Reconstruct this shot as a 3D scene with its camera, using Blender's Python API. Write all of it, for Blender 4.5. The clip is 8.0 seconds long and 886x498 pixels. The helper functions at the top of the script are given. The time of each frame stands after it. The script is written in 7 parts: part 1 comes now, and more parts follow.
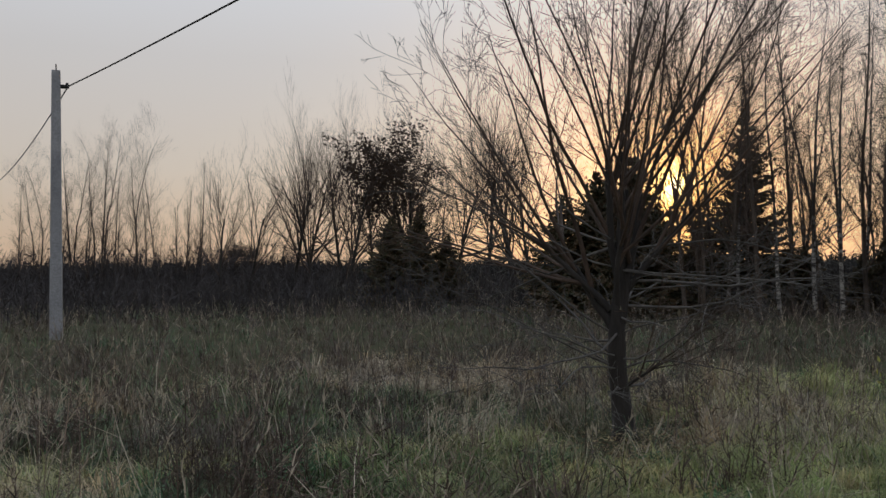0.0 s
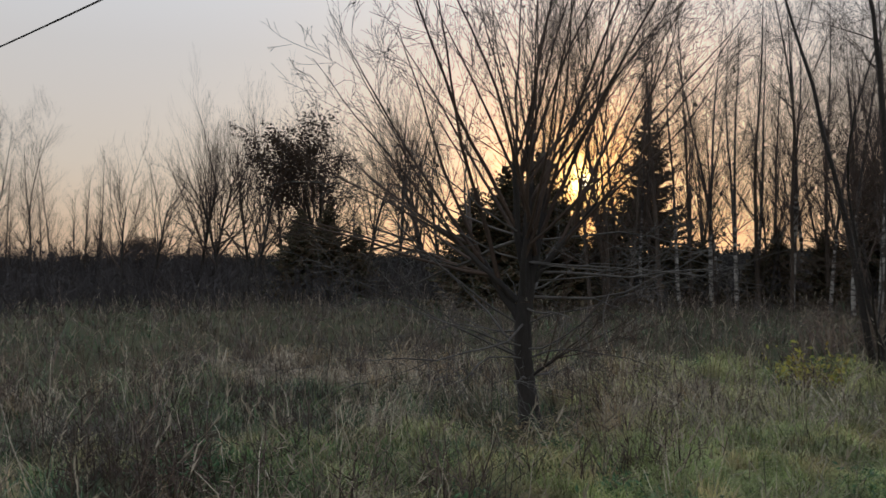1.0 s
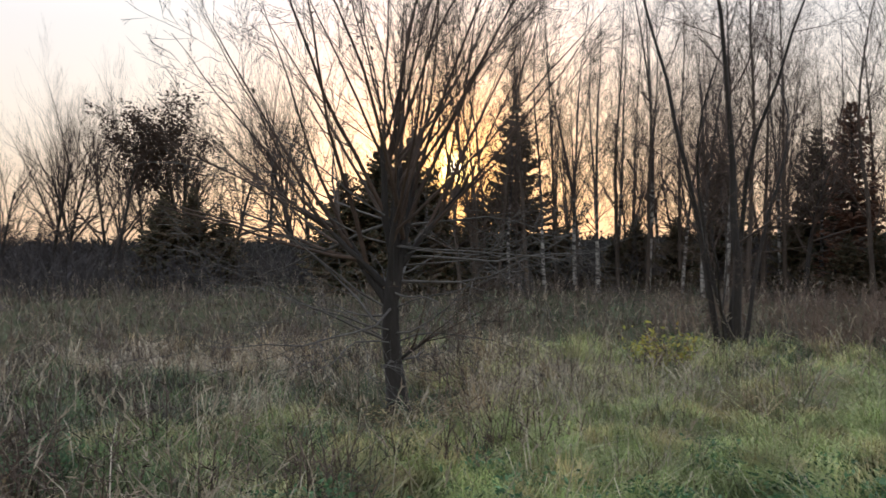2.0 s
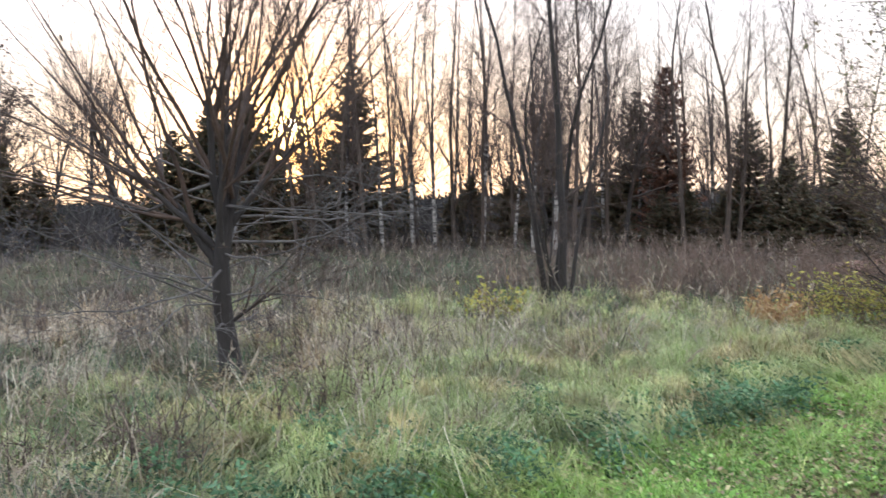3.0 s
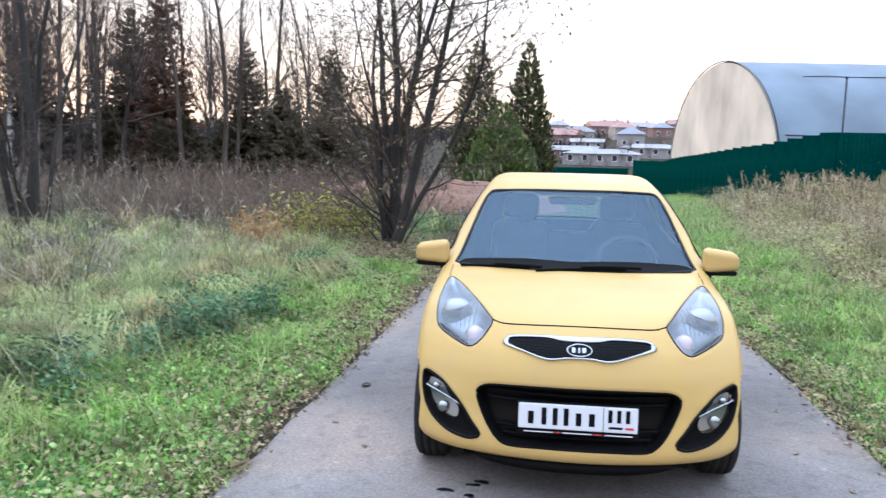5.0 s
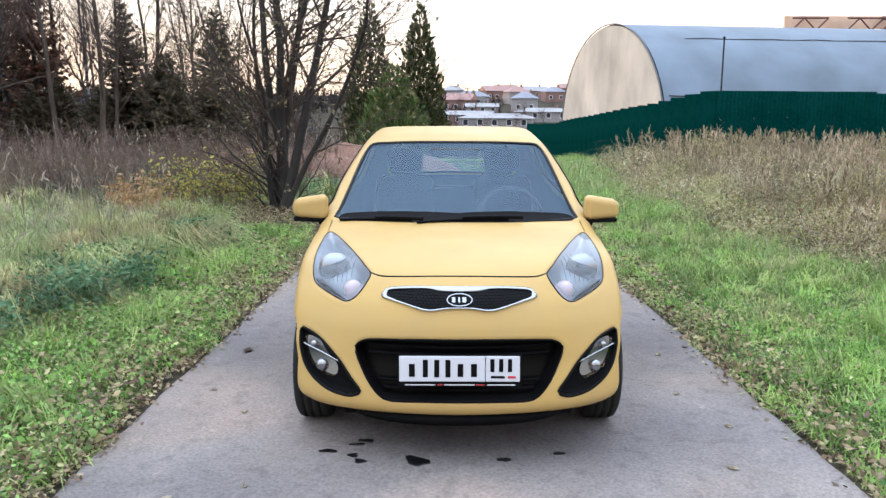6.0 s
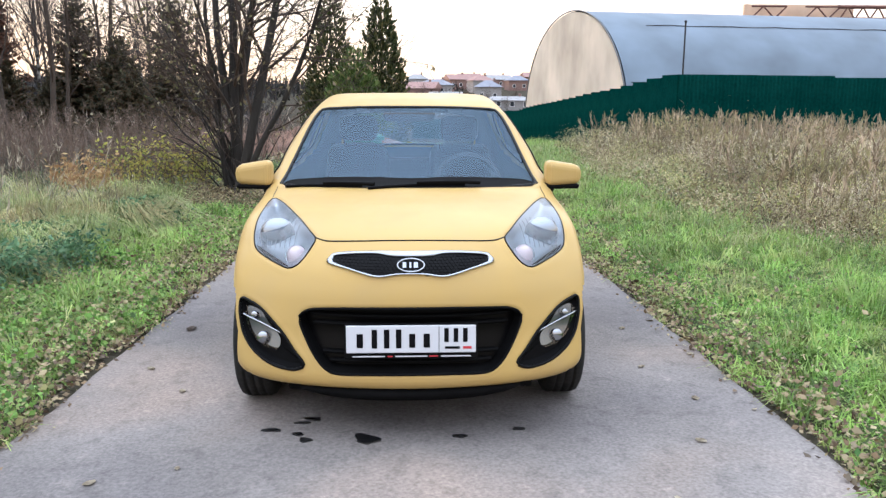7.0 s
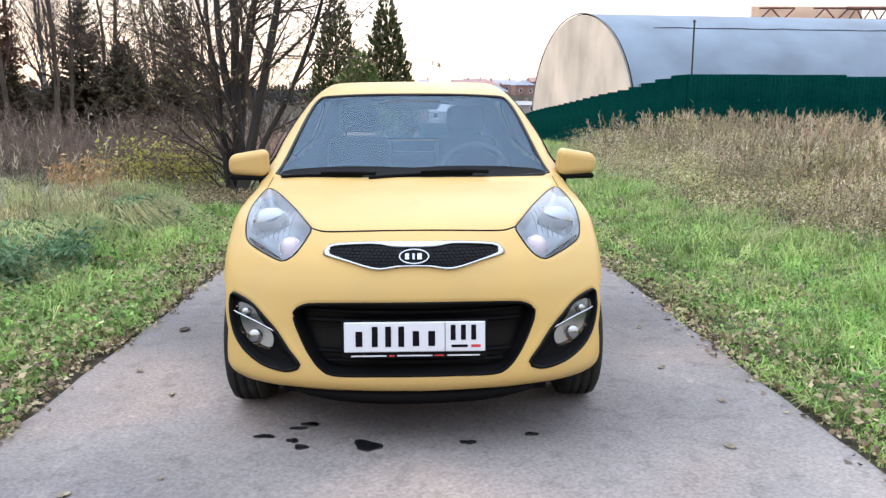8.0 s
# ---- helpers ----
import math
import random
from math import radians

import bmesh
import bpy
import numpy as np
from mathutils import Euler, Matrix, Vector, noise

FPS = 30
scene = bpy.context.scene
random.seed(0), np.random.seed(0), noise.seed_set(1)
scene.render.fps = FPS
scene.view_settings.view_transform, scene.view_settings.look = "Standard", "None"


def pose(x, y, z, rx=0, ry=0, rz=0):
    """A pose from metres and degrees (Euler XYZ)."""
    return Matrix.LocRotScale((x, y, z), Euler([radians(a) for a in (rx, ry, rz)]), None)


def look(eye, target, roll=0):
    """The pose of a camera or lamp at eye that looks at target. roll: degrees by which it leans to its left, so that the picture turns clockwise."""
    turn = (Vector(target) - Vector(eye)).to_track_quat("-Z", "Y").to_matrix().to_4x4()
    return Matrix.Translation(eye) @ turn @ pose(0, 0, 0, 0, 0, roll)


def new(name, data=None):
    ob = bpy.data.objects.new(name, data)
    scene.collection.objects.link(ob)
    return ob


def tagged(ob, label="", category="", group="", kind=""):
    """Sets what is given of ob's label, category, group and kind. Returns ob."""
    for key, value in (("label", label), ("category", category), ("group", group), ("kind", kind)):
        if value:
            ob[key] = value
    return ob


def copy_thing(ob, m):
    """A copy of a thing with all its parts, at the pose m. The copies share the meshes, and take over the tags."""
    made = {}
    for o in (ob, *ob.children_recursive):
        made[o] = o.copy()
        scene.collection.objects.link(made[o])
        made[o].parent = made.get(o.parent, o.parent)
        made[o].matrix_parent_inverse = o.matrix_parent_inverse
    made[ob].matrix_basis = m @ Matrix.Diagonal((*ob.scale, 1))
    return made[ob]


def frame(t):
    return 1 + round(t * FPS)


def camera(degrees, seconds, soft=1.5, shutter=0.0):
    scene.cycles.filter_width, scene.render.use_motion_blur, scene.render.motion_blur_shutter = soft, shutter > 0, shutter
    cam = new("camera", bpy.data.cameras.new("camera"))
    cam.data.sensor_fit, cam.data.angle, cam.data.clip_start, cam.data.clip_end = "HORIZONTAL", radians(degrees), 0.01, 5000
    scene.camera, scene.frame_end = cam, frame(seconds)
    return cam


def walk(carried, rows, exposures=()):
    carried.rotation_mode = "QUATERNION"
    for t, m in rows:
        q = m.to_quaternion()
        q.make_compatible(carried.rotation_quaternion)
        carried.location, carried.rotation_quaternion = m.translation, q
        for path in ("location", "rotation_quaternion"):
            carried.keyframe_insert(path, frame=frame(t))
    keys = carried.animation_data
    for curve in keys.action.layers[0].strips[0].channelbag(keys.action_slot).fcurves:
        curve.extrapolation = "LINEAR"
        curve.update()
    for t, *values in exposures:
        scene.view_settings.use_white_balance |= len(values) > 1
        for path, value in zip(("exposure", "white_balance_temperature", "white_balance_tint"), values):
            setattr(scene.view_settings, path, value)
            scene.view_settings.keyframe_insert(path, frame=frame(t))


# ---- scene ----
cam = camera(57.5, 8.0, soft=1.35, shutter=0.25)
ROWS = [
    (0.0, -0.473, -3.925, 1.925, 67.62, 1.44, -0.63),
    (0.5, -0.461, -3.913, 1.918, 64.81, 1.23, -0.66),
    (1.0, -0.452, -3.899, 1.910, 61.35, 0.88, -0.63),
    (1.2, -0.449, -3.890, 1.906, 59.76, 0.76, -0.60),
    (2.5, -0.430, -3.818, 1.884, 46.99, -1.48, -0.91),
    (3.0, -0.395, -3.795, 1.873, 41.06, -3.27, -1.24),
    (3.5, -0.360, -3.756, 1.845, 33.64, -4.99, -0.96),
    (4.0, -0.314, -3.692, 1.805, 24.34, -6.43, 0.04),
    (4.5, -0.240, -3.575, 1.745, 14.80, -7.42, 0.92),
    (5.0, -0.174, -3.480, 1.690, 7.17, -8.14, 0.95),
    (5.2, -0.152, -3.445, 1.668, 4.95, -8.42, 0.90),
    (6.5, -0.037, -3.257, 1.530, -1.54, -11.12, -0.02),
    (7.0, -0.013, -3.120, 1.438, -2.56, -11.14, 0.25),
    (7.5, 0.000, -2.963, 1.361, -2.51, -10.65, 0.18),
    (8.0, 0.002, -2.879, 1.332, -2.05, -10.76, -0.11),
]
# (seconds, stops, kelvin, tint): the phone brightens its picture as it turns away from the sunset
EXPOSURES = [(0.0, -0.48, 5600, 9), (1.2, -0.37, 5600, 9), (2.5, 0.84, 5650, 11), (3.0, 1.3, 5350, 12), (3.5, 1.5, 5050, 12), (4.5, 1.6, 4900, 11), (5.2, 1.43, 5100, 10), (6.5, 1.35, 5350, 10), (8.0, 1.48, 5400, 11)]
walk(cam, [(t, pose(x, y, z, 90 + pitch, 0, yaw) @ pose(0, 0, 0, 0, 0, roll)) for t, x, y, z, yaw, pitch, roll in ROWS], EXPOSURES)

# ---- sky and sun ----
SUN = Vector((-0.779, 0.620, 0.097)).normalized()
world = bpy.data.worlds.new("sky")
scene.world = world
world.use_nodes = True
wn, wl = world.node_tree.nodes, world.node_tree.links
wn.clear()
sky = wn.new("ShaderNodeTexSky")
sky.sky_type, sky.sun_disc = "NISHITA", False
sky.sun_elevation, sky.sun_rotation = math.asin(SUN.z), math.atan2(SUN.x, SUN.y)
sky.air_density, sky.dust_density, sky.ozone_density = 1.2, 2.5, 1.0
veil = wn.new("ShaderNodeMixRGB")  # high thin cloud whitens the evening sky evenly
veil.blend_type, veil.inputs[0].default_value = "MIX", 0.66
height = wn.new("ShaderNodeTexCoord")
apart = wn.new("ShaderNodeSeparateXYZ")
wl.new(height.outputs["Generated"], apart.inputs[0])
haze = wn.new("ShaderNodeValToRGB")  # peach haze all round the horizon, pale blue overhead
for e, (at, c) in zip([haze.color_ramp.elements[0], haze.color_ramp.elements[1], haze.color_ramp.elements.new(0.12), haze.color_ramp.elements.new(0.35)],
                      [(0.0, (1.0, 0.66, 0.39)), (1.0, (0.72, 0.83, 1.0)), (0.12, (1.0, 0.80, 0.61)), (0.35, (1.0, 0.93, 0.86))]):
    e.position, e.color = at, (*c, 1)
wl.new(apart.outputs["Z"], haze.inputs[0])
bright = wn.new("ShaderNodeMixRGB")
bright.blend_type, bright.inputs[0].default_value, bright.inputs[2].default_value = "MULTIPLY", 1.0, (25.0, 25.0, 25.0, 1)
wl.new(haze.outputs[0], bright.inputs[1])
west = wn.new("ShaderNodeVectorMath")  # the west is brighter than the east at sunset
west.operation, west.inputs[1].default_value = "DOT_PRODUCT", Vector((SUN.x, SUN.y, 0)).normalized()
wl.new(height.outputs["Generated"], west.inputs[0])
side_of = wn.new("ShaderNodeMapRange")
for key, v in (("From Min", -1.0), ("From Max", 1.0), ("To Min", 0.78), ("To Max", 1.0)):
    side_of.inputs[key].default_value = v
wl.new(west.outputs["Value"], side_of.inputs["Value"])
dusk = wn.new("ShaderNodeMixRGB")
dusk.blend_type, dusk.inputs[0].default_value = "MULTIPLY", 1.0
wl.new(bright.outputs[0], dusk.inputs[1])
wl.new(side_of.outputs[0], dusk.inputs[2])
overhead = wn.new("ShaderNodeMapRange")  # a thinly clouded sky is brightest overhead
for key, v in (("From Min", 0.25), ("From Max", 1.0), ("To Min", 1.0), ("To Max", 1.85)):
    overhead.inputs[key].default_value = v
wl.new(apart.outputs["Z"], overhead.inputs["Value"])
dome = wn.new("ShaderNodeMixRGB")
dome.blend_type, dome.inputs[0].default_value = "MULTIPLY", 1.0
wl.new(dusk.outputs[0], dome.inputs[1])
wl.new(overhead.outputs[0], dome.inputs[2])
wl.new(dome.outputs[0], veil.inputs[2])
back = wn.new("ShaderNodeBackground")
back.inputs["Strength"].default_value = 0.05
wl.new(sky.outputs[0], veil.inputs[1])
toward = wn.new("ShaderNodeVectorMath")  # the aureole of the low sun in thin cloud
toward.operation = "DOT_PRODUCT"
wl.new(height.outputs["Generated"], toward.inputs[0])
toward.inputs[1].default_value = SUN
total = veil.outputs[0]
for power, tint in ((6000.0, (420.0, 230.0, 60.0, 1)), (420.0, (85.0, 36.0, 5.0, 1)), (45.0, (12.0, 4.6, 0.8, 1))):
    fall = wn.new("ShaderNodeMath")
    fall.operation, fall.inputs[1].default_value = "POWER", power
    above = wn.new("ShaderNodeMath")
    above.operation, above.inputs[1].default_value = "MAXIMUM", 0.0
    wl.new(toward.outputs["Value"], above.inputs[0])
    wl.new(above.outputs[0], fall.inputs[0])
    halo = wn.new("ShaderNodeMixRGB")
    halo.blend_type, halo.inputs[2].default_value = "ADD", tint
    wl.new(fall.outputs[0], halo.inputs[0])
    wl.new(total, halo.inputs[1])
    total = halo.outputs[0]
wl.new(total, back.inputs["Color"])
wl.new(back.outputs[0], wn.new("ShaderNodeOutputWorld").inputs["Surface"])
sun = new("sun", bpy.data.lights.new("sun", "SUN"))
sun.data.energy, sun.data.angle, sun.data.color = 0.8, radians(2.0), (1.0, 0.62, 0.34)
sun.matrix_world = look(SUN * 100, (0, 0, 0))


# ---- materials ----
def nodes_of(name):
    m = bpy.data.materials.new(name)
    m.use_nodes = True
    return m, m.node_tree.nodes, m.node_tree.links, m.node_tree.nodes["Principled BSDF"]


def ramp(n, stops, constant=False):
    r = n.new("ShaderNodeValToRGB")
    if constant:
        r.color_ramp.interpolation = "CONSTANT"
    el = r.color_ramp.elements
    while len(el) < len(stops):
        el.new(0.5)
    for e, (at, c) in zip(el, stops):
        e.position, e.color = at, (*c, 1)
    return r


def mat(name, c1, c2, rough=0.8, scale=4.0, fine=40.0, bump=0.2, metal=0.0, coat=0.0, stretch=(1, 1, 1), spec=0.5, deep=0.01):
    """A weathered surface: broad stains between two colours, fine grain in value and relief."""
    m, n, l, b = nodes_of(name)
    co = n.new("ShaderNodeTexCoord")
    mp = n.new("ShaderNodeMapping")
    mp.inputs["Scale"].default_value = stretch
    l.new(co.outputs["Object"], mp.inputs[0])
    broad, grain = n.new("ShaderNodeTexNoise"), n.new("ShaderNodeTexNoise")
    broad.inputs["Scale"].default_value, broad.inputs["Detail"].default_value = scale, 5
    grain.inputs["Scale"].default_value, grain.inputs["Detail"].default_value = fine, 3
    for q in (broad, grain):
        l.new(mp.outputs[0], q.inputs["Vector"])
    r = ramp(n, [(0.3, c1), (0.7, c2)])
    l.new(broad.outputs[0], r.inputs[0])
    mul = n.new("ShaderNodeMixRGB")
    mul.blend_type, mul.inputs[0].default_value = "MULTIPLY", 1.0
    g = ramp(n, [(0.25, (0.7, 0.7, 0.7)), (0.75, (1.25, 1.25, 1.25))])
    l.new(grain.outputs[0], g.inputs[0])
    l.new(r.outputs[0], mul.inputs[1])
    l.new(g.outputs[0], mul.inputs[2])
    l.new(mul.outputs[0], b.inputs["Base Color"])
    b.inputs["Roughness"].default_value, b.inputs["Metallic"].default_value = rough, metal
    b.inputs["Coat Weight"].default_value, b.inputs["Specular IOR Level"].default_value = coat, spec
    if bump:
        bp = n.new("ShaderNodeBump")
        bp.inputs["Strength"].default_value, bp.inputs["Distance"].default_value = bump, deep
        l.new(grain.outputs[0], bp.inputs["Height"])
        l.new(bp.outputs[0], b.inputs["Normal"])
    return m


def plain(name, c, rough=0.5, metal=0.0, coat=0.0):
    m, n, l, b = nodes_of(name)
    b.inputs["Base Color"].default_value = (*c, 1)
    b.inputs["Roughness"].default_value, b.inputs["Metallic"].default_value, b.inputs["Coat Weight"].default_value = rough, metal, coat
    return m


def foliage(name, colours, other=None, patch=0.6, edge=(0.42, 0.58), thin=0.35, rough=0.6, clump=None):
    """Blades and leaves: each its own tint; where other is given, broad patches of a second set of tints. clump: (scale, darkest, palest) by plant."""
    m, n, l, b = nodes_of(name)
    geo = n.new("ShaderNodeNewGeometry")
    sets = []
    for cs in (colours, other or []):
        if cs:
            r = ramp(n, [(i / max(1, len(cs) - 1), c) for i, c in enumerate(cs)])
            l.new(geo.outputs["Random Per Island"], r.inputs[0])
            sets.append(r.outputs[0])
    col = sets[0]
    if len(sets) > 1:
        noise_tex = n.new("ShaderNodeTexNoise")
        noise_tex.inputs["Scale"].default_value, noise_tex.inputs["Detail"].default_value = patch, 3
        l.new(geo.outputs["Position"], noise_tex.inputs["Vector"])
        s = ramp(n, [(edge[0], (0, 0, 0)), (edge[1], (1, 1, 1))])
        l.new(noise_tex.outputs[0], s.inputs[0])
        mx = n.new("ShaderNodeMixRGB")
        l.new(s.outputs[0], mx.inputs[0])
        l.new(sets[0], mx.inputs[1])
        l.new(sets[1], mx.inputs[2])
        col = mx.outputs[0]
    if clump:
        cell = n.new("ShaderNodeTexVoronoi")
        cell.inputs["Scale"].default_value = clump[0]
        l.new(geo.outputs["Position"], cell.inputs["Vector"])
        red, tone, mul = n.new("ShaderNodeSeparateColor"), n.new("ShaderNodeMapRange"), n.new("ShaderNodeMixRGB")
        l.new(cell.outputs["Color"], red.inputs[0])
        tone.inputs["To Min"].default_value, tone.inputs["To Max"].default_value = clump[1], clump[2]
        l.new(red.outputs[0], tone.inputs["Value"])
        mul.blend_type, mul.inputs[0].default_value = "MULTIPLY", 1.0
        l.new(col, mul.inputs[1])
        l.new(tone.outputs[0], mul.inputs[2])
        col = mul.outputs[0]
    l.new(col, b.inputs["Base Color"])
    b.inputs["Roughness"].default_value = rough
    b.inputs["Specular IOR Level"].default_value = 0.3
    if thin:
        tr, mix = n.new("ShaderNodeBsdfTranslucent"), n.new("ShaderNodeMixShader")
        l.new(col, tr.inputs["Color"])
        mix.inputs[0].default_value = thin
        l.new(b.outputs[0], mix.inputs[1])
        l.new(tr.outputs[0], mix.inputs[2])
        l.new(mix.outputs[0], n["Material Output"].inputs["Surface"])
    return m


def mesh_of(name, V, F, material=None, smooth=False):
    """A mesh from arrays; F holds faces with the same number of corners each (or is a list of such arrays)."""
    blocks = F if isinstance(F, list) else [F]
    blocks = [np.asarray(q, np.int32) for q in blocks if len(q)]
    me = bpy.data.meshes.new(name)
    V = np.asarray(V, np.float32)
    me.vertices.add(len(V))
    me.vertices.foreach_set("co", V.ravel())
    loops = np.concatenate([q.ravel() for q in blocks])
    sizes = np.concatenate([np.full(len(q), q.shape[1], np.int32) for q in blocks])
    me.loops.add(len(loops))
    me.loops.foreach_set("vertex_index", loops)
    me.polygons.add(len(sizes))
    me.polygons.foreach_set("loop_start", np.concatenate([[0], np.cumsum(sizes)[:-1]]).astype(np.int32))
    if smooth:
        me.polygons.foreach_set("use_smooth", np.ones(len(sizes), bool))
    me.update(calc_edges=True)
    if material:
        me.materials.append(material)
    return me


def holder(name, m=None):
    ob = new(name)
    if m is not None:
        ob.matrix_basis = m
    return ob


def part(name, data, material=None, parent=None, label=""):
    """Links a bmesh or a mesh as one object, under a thing or a part."""
    if isinstance(data, bmesh.types.BMesh):
        me = bpy.data.meshes.new(name)
        data.to_mesh(me)
        data.free()
    else:
        me = data
    if material and not me.materials:
        me.materials.append(material)
    ob = new(name, me)
    if parent:
        ob.parent = parent
    return tagged(ob, label)


def box(bm, x0, y0, z0, x1, y1, z1, bevel=0.0, m=None, segs=2):
    made = bmesh.ops.create_cube(bm, size=1)["verts"]
    bmesh.ops.transform(bm, matrix=Matrix.Translation(((x0 + x1) / 2, (y0 + y1) / 2, (z0 + z1) / 2)) @ Matrix.Diagonal((x1 - x0, y1 - y0, z1 - z0, 1)), verts=made)
    if bevel:
        edges = list({e for v in made for e in v.link_edges})
        made = list({v for f in bmesh.ops.bevel(bm, geom=edges, offset=bevel, segments=segs, affect="EDGES", profile=0.5)["faces"] for v in f.verts} | {v for v in made if v.is_valid})
    if m is not None:
        bmesh.ops.transform(bm, matrix=m, verts=made)
    return made


def tubes(lines, sides, stretch=1.0):
    """Arrays of one mesh of tapered tubes. lines: (points, radii) all of one length."""
    P = np.array([[tuple(p) for p in l[0]] for l in lines], float)
    R = np.array([l[1] for l in lines], float)
    n, k = P.shape[:2]
    T = np.gradient(P, axis=1)
    T /= np.linalg.norm(T, axis=2, keepdims=True) + 1e-9
    ref = np.where(np.abs(T[..., 2:3]) > 0.9, [[[1.0, 0, 0]]], [[[0, 0, 1.0]]])
    ref = np.broadcast_to(ref[:, :1], T.shape)
    A = np.cross(T, ref)
    A /= np.linalg.norm(A, axis=2, keepdims=True) + 1e-9
    B = np.cross(T, A)
    ang = np.arange(sides) * 2 * np.pi / sides
    V = P[:, :, None] + R[:, :, None, None] * (np.cos(ang)[:, None] * A[:, :, None] + np.sin(ang)[:, None] * B[:, :, None])
    idx = np.arange(n * k * sides).reshape(n, k, sides)
    a, b = idx[:, :-1], idx[:, 1:]
    F = np.stack([a, np.roll(a, -1, 2), np.roll(b, -1, 2), b], -1)
    if sides == 2:  # flat slivers for the finest twigs
        F = F[:, :, :1]
    F = F.reshape(-1, 4)
    return V.reshape(-1, 3), F


def join_arrays(chunks):
    V, F, at = [], [], 0
    for v, f in chunks:
        V.append(v)
        F.append(f + at)
        at += len(v)
    return np.concatenate(V), np.concatenate(F)


def wire_tube(name, points, radius, material, parent=None, sides=8, label=""):
    V, F = tubes([(points, [radius] * len(points))], sides)
    return part(name, mesh_of(name, V, F, material, True), None, parent, label)


GLOW = nodes_of("setting_sun")[0]
glow_node = GLOW.node_tree.nodes["Principled BSDF"]
glow_node.inputs["Base Color"].default_value = (0, 0, 0, 1)
glow_node.inputs["Emission Color"].default_value, glow_node.inputs["Emission Strength"].default_value = (1.0, 0.72, 0.36, 1), 25.0
bm = bmesh.new()
bmesh.ops.create_icosphere(bm, subdivisions=3, radius=22)
disc = part("sun_disc", bm, GLOW)
disc.location = SUN * 3000
tagged(disc, "low orange evening sun behind the trees", "sun", kind="structure")

BARK_DARK = mat("dark_bark", (0.014, 0.012, 0.011), (0.036, 0.031, 0.027), 0.9, 3, 30, 0.6, stretch=(1, 1, 0.25), deep=0.02)
BARK_GREY = mat("grey_bark", (0.036, 0.027, 0.021), (0.085, 0.064, 0.049), 0.9, 3, 26, 0.5, stretch=(1, 1, 0.3), deep=0.015)
TWIG = mat("twig_bark", (0.030, 0.020, 0.015), (0.085, 0.056, 0.040), 0.85, 2, 20, 0.0)
NEEDLES = foliage("spruce_needles", [(0.028, 0.034, 0.019), (0.058, 0.058, 0.030), (0.11, 0.082, 0.046), (0.13, 0.085, 0.050)], thin=0.3)
LARCH = foliage("rusty_needles", [(0.13, 0.066, 0.045), (0.21, 0.105, 0.064), (0.10, 0.068, 0.05)], thin=0.35)
THUJA = foliage("thuja_sprays", [(0.016, 0.027, 0.009), (0.034, 0.048, 0.015), (0.085, 0.09, 0.03), (0.02, 0.03, 0.01), (0.17, 0.145, 0.055)], thin=0.2)
THUJA_PALE = foliage("light_thuja_sprays", [(0.03, 0.055, 0.014), (0.065, 0.11, 0.025), (0.13, 0.17, 0.045), (0.04, 0.07, 0.018), (0.20, 0.20, 0.06)], thin=0.25)
# ---- ground and road ----
def smooth_step(a, b, q):
    s = np.clip((q - a) / (b - a), 0, 1)
    return s * s * (3 - 2 * s)


def waves(x, y, seed, scale):
    r = np.random.RandomState(seed)
    out = 0 * x
    for i in range(7):
        k, th, ph = scale * 1.5 ** i, r.rand() * 6.28, r.rand() * 6.28
        out = out + np.sin((x * np.cos(th) + y * np.sin(th)) * k + ph) / 1.35 ** i
    return out / 3


def ground_z(x, y):
    x, y = np.asarray(x, float), np.asarray(y, float)
    off = smooth_step(2.0, 6.0, np.abs(x)) * smooth_step(400, 60, np.hypot(x, y))
    z = 0.07 * waves(x, y, 3, 0.35) * off
    down = smooth_step(-25, 0, x) * (np.clip(y - 18.8, 0, 35) * 0.067 + np.clip(y - 50, 0, 80) * 0.035)
    rise = smooth_step(150, 420, np.hypot(x, y)) * (4.2 + 1.5 * waves(x, y, 8, 0.008))
    return z - down * smooth_step(400, 130, y) + rise - 0.02


def sheet(xs, ys, zf):
    X, Y = np.meshgrid(xs, ys, indexing="ij")
    V = np.stack([X, Y, zf(X, Y)], -1).reshape(-1, 3)
    i = np.arange(len(xs) * len(ys)).reshape(len(xs), len(ys))
    return V, np.stack([i[:-1, :-1], i[1:, :-1], i[1:, 1:], i[:-1, 1:]], -1).reshape(-1, 4)


def spread(near, far, step, grow_by):
    out, s = [0.0], step
    while out[-1] < far:
        s = s if out[-1] < near else s * grow_by
        out.append(out[-1] + s)
    return np.array(out)


SOIL = mat("soil_and_dead_grass", (0.03, 0.026, 0.02), (0.065, 0.058, 0.04), 0.95, 0.8, 18, 0.6, deep=0.04, spec=0.04)


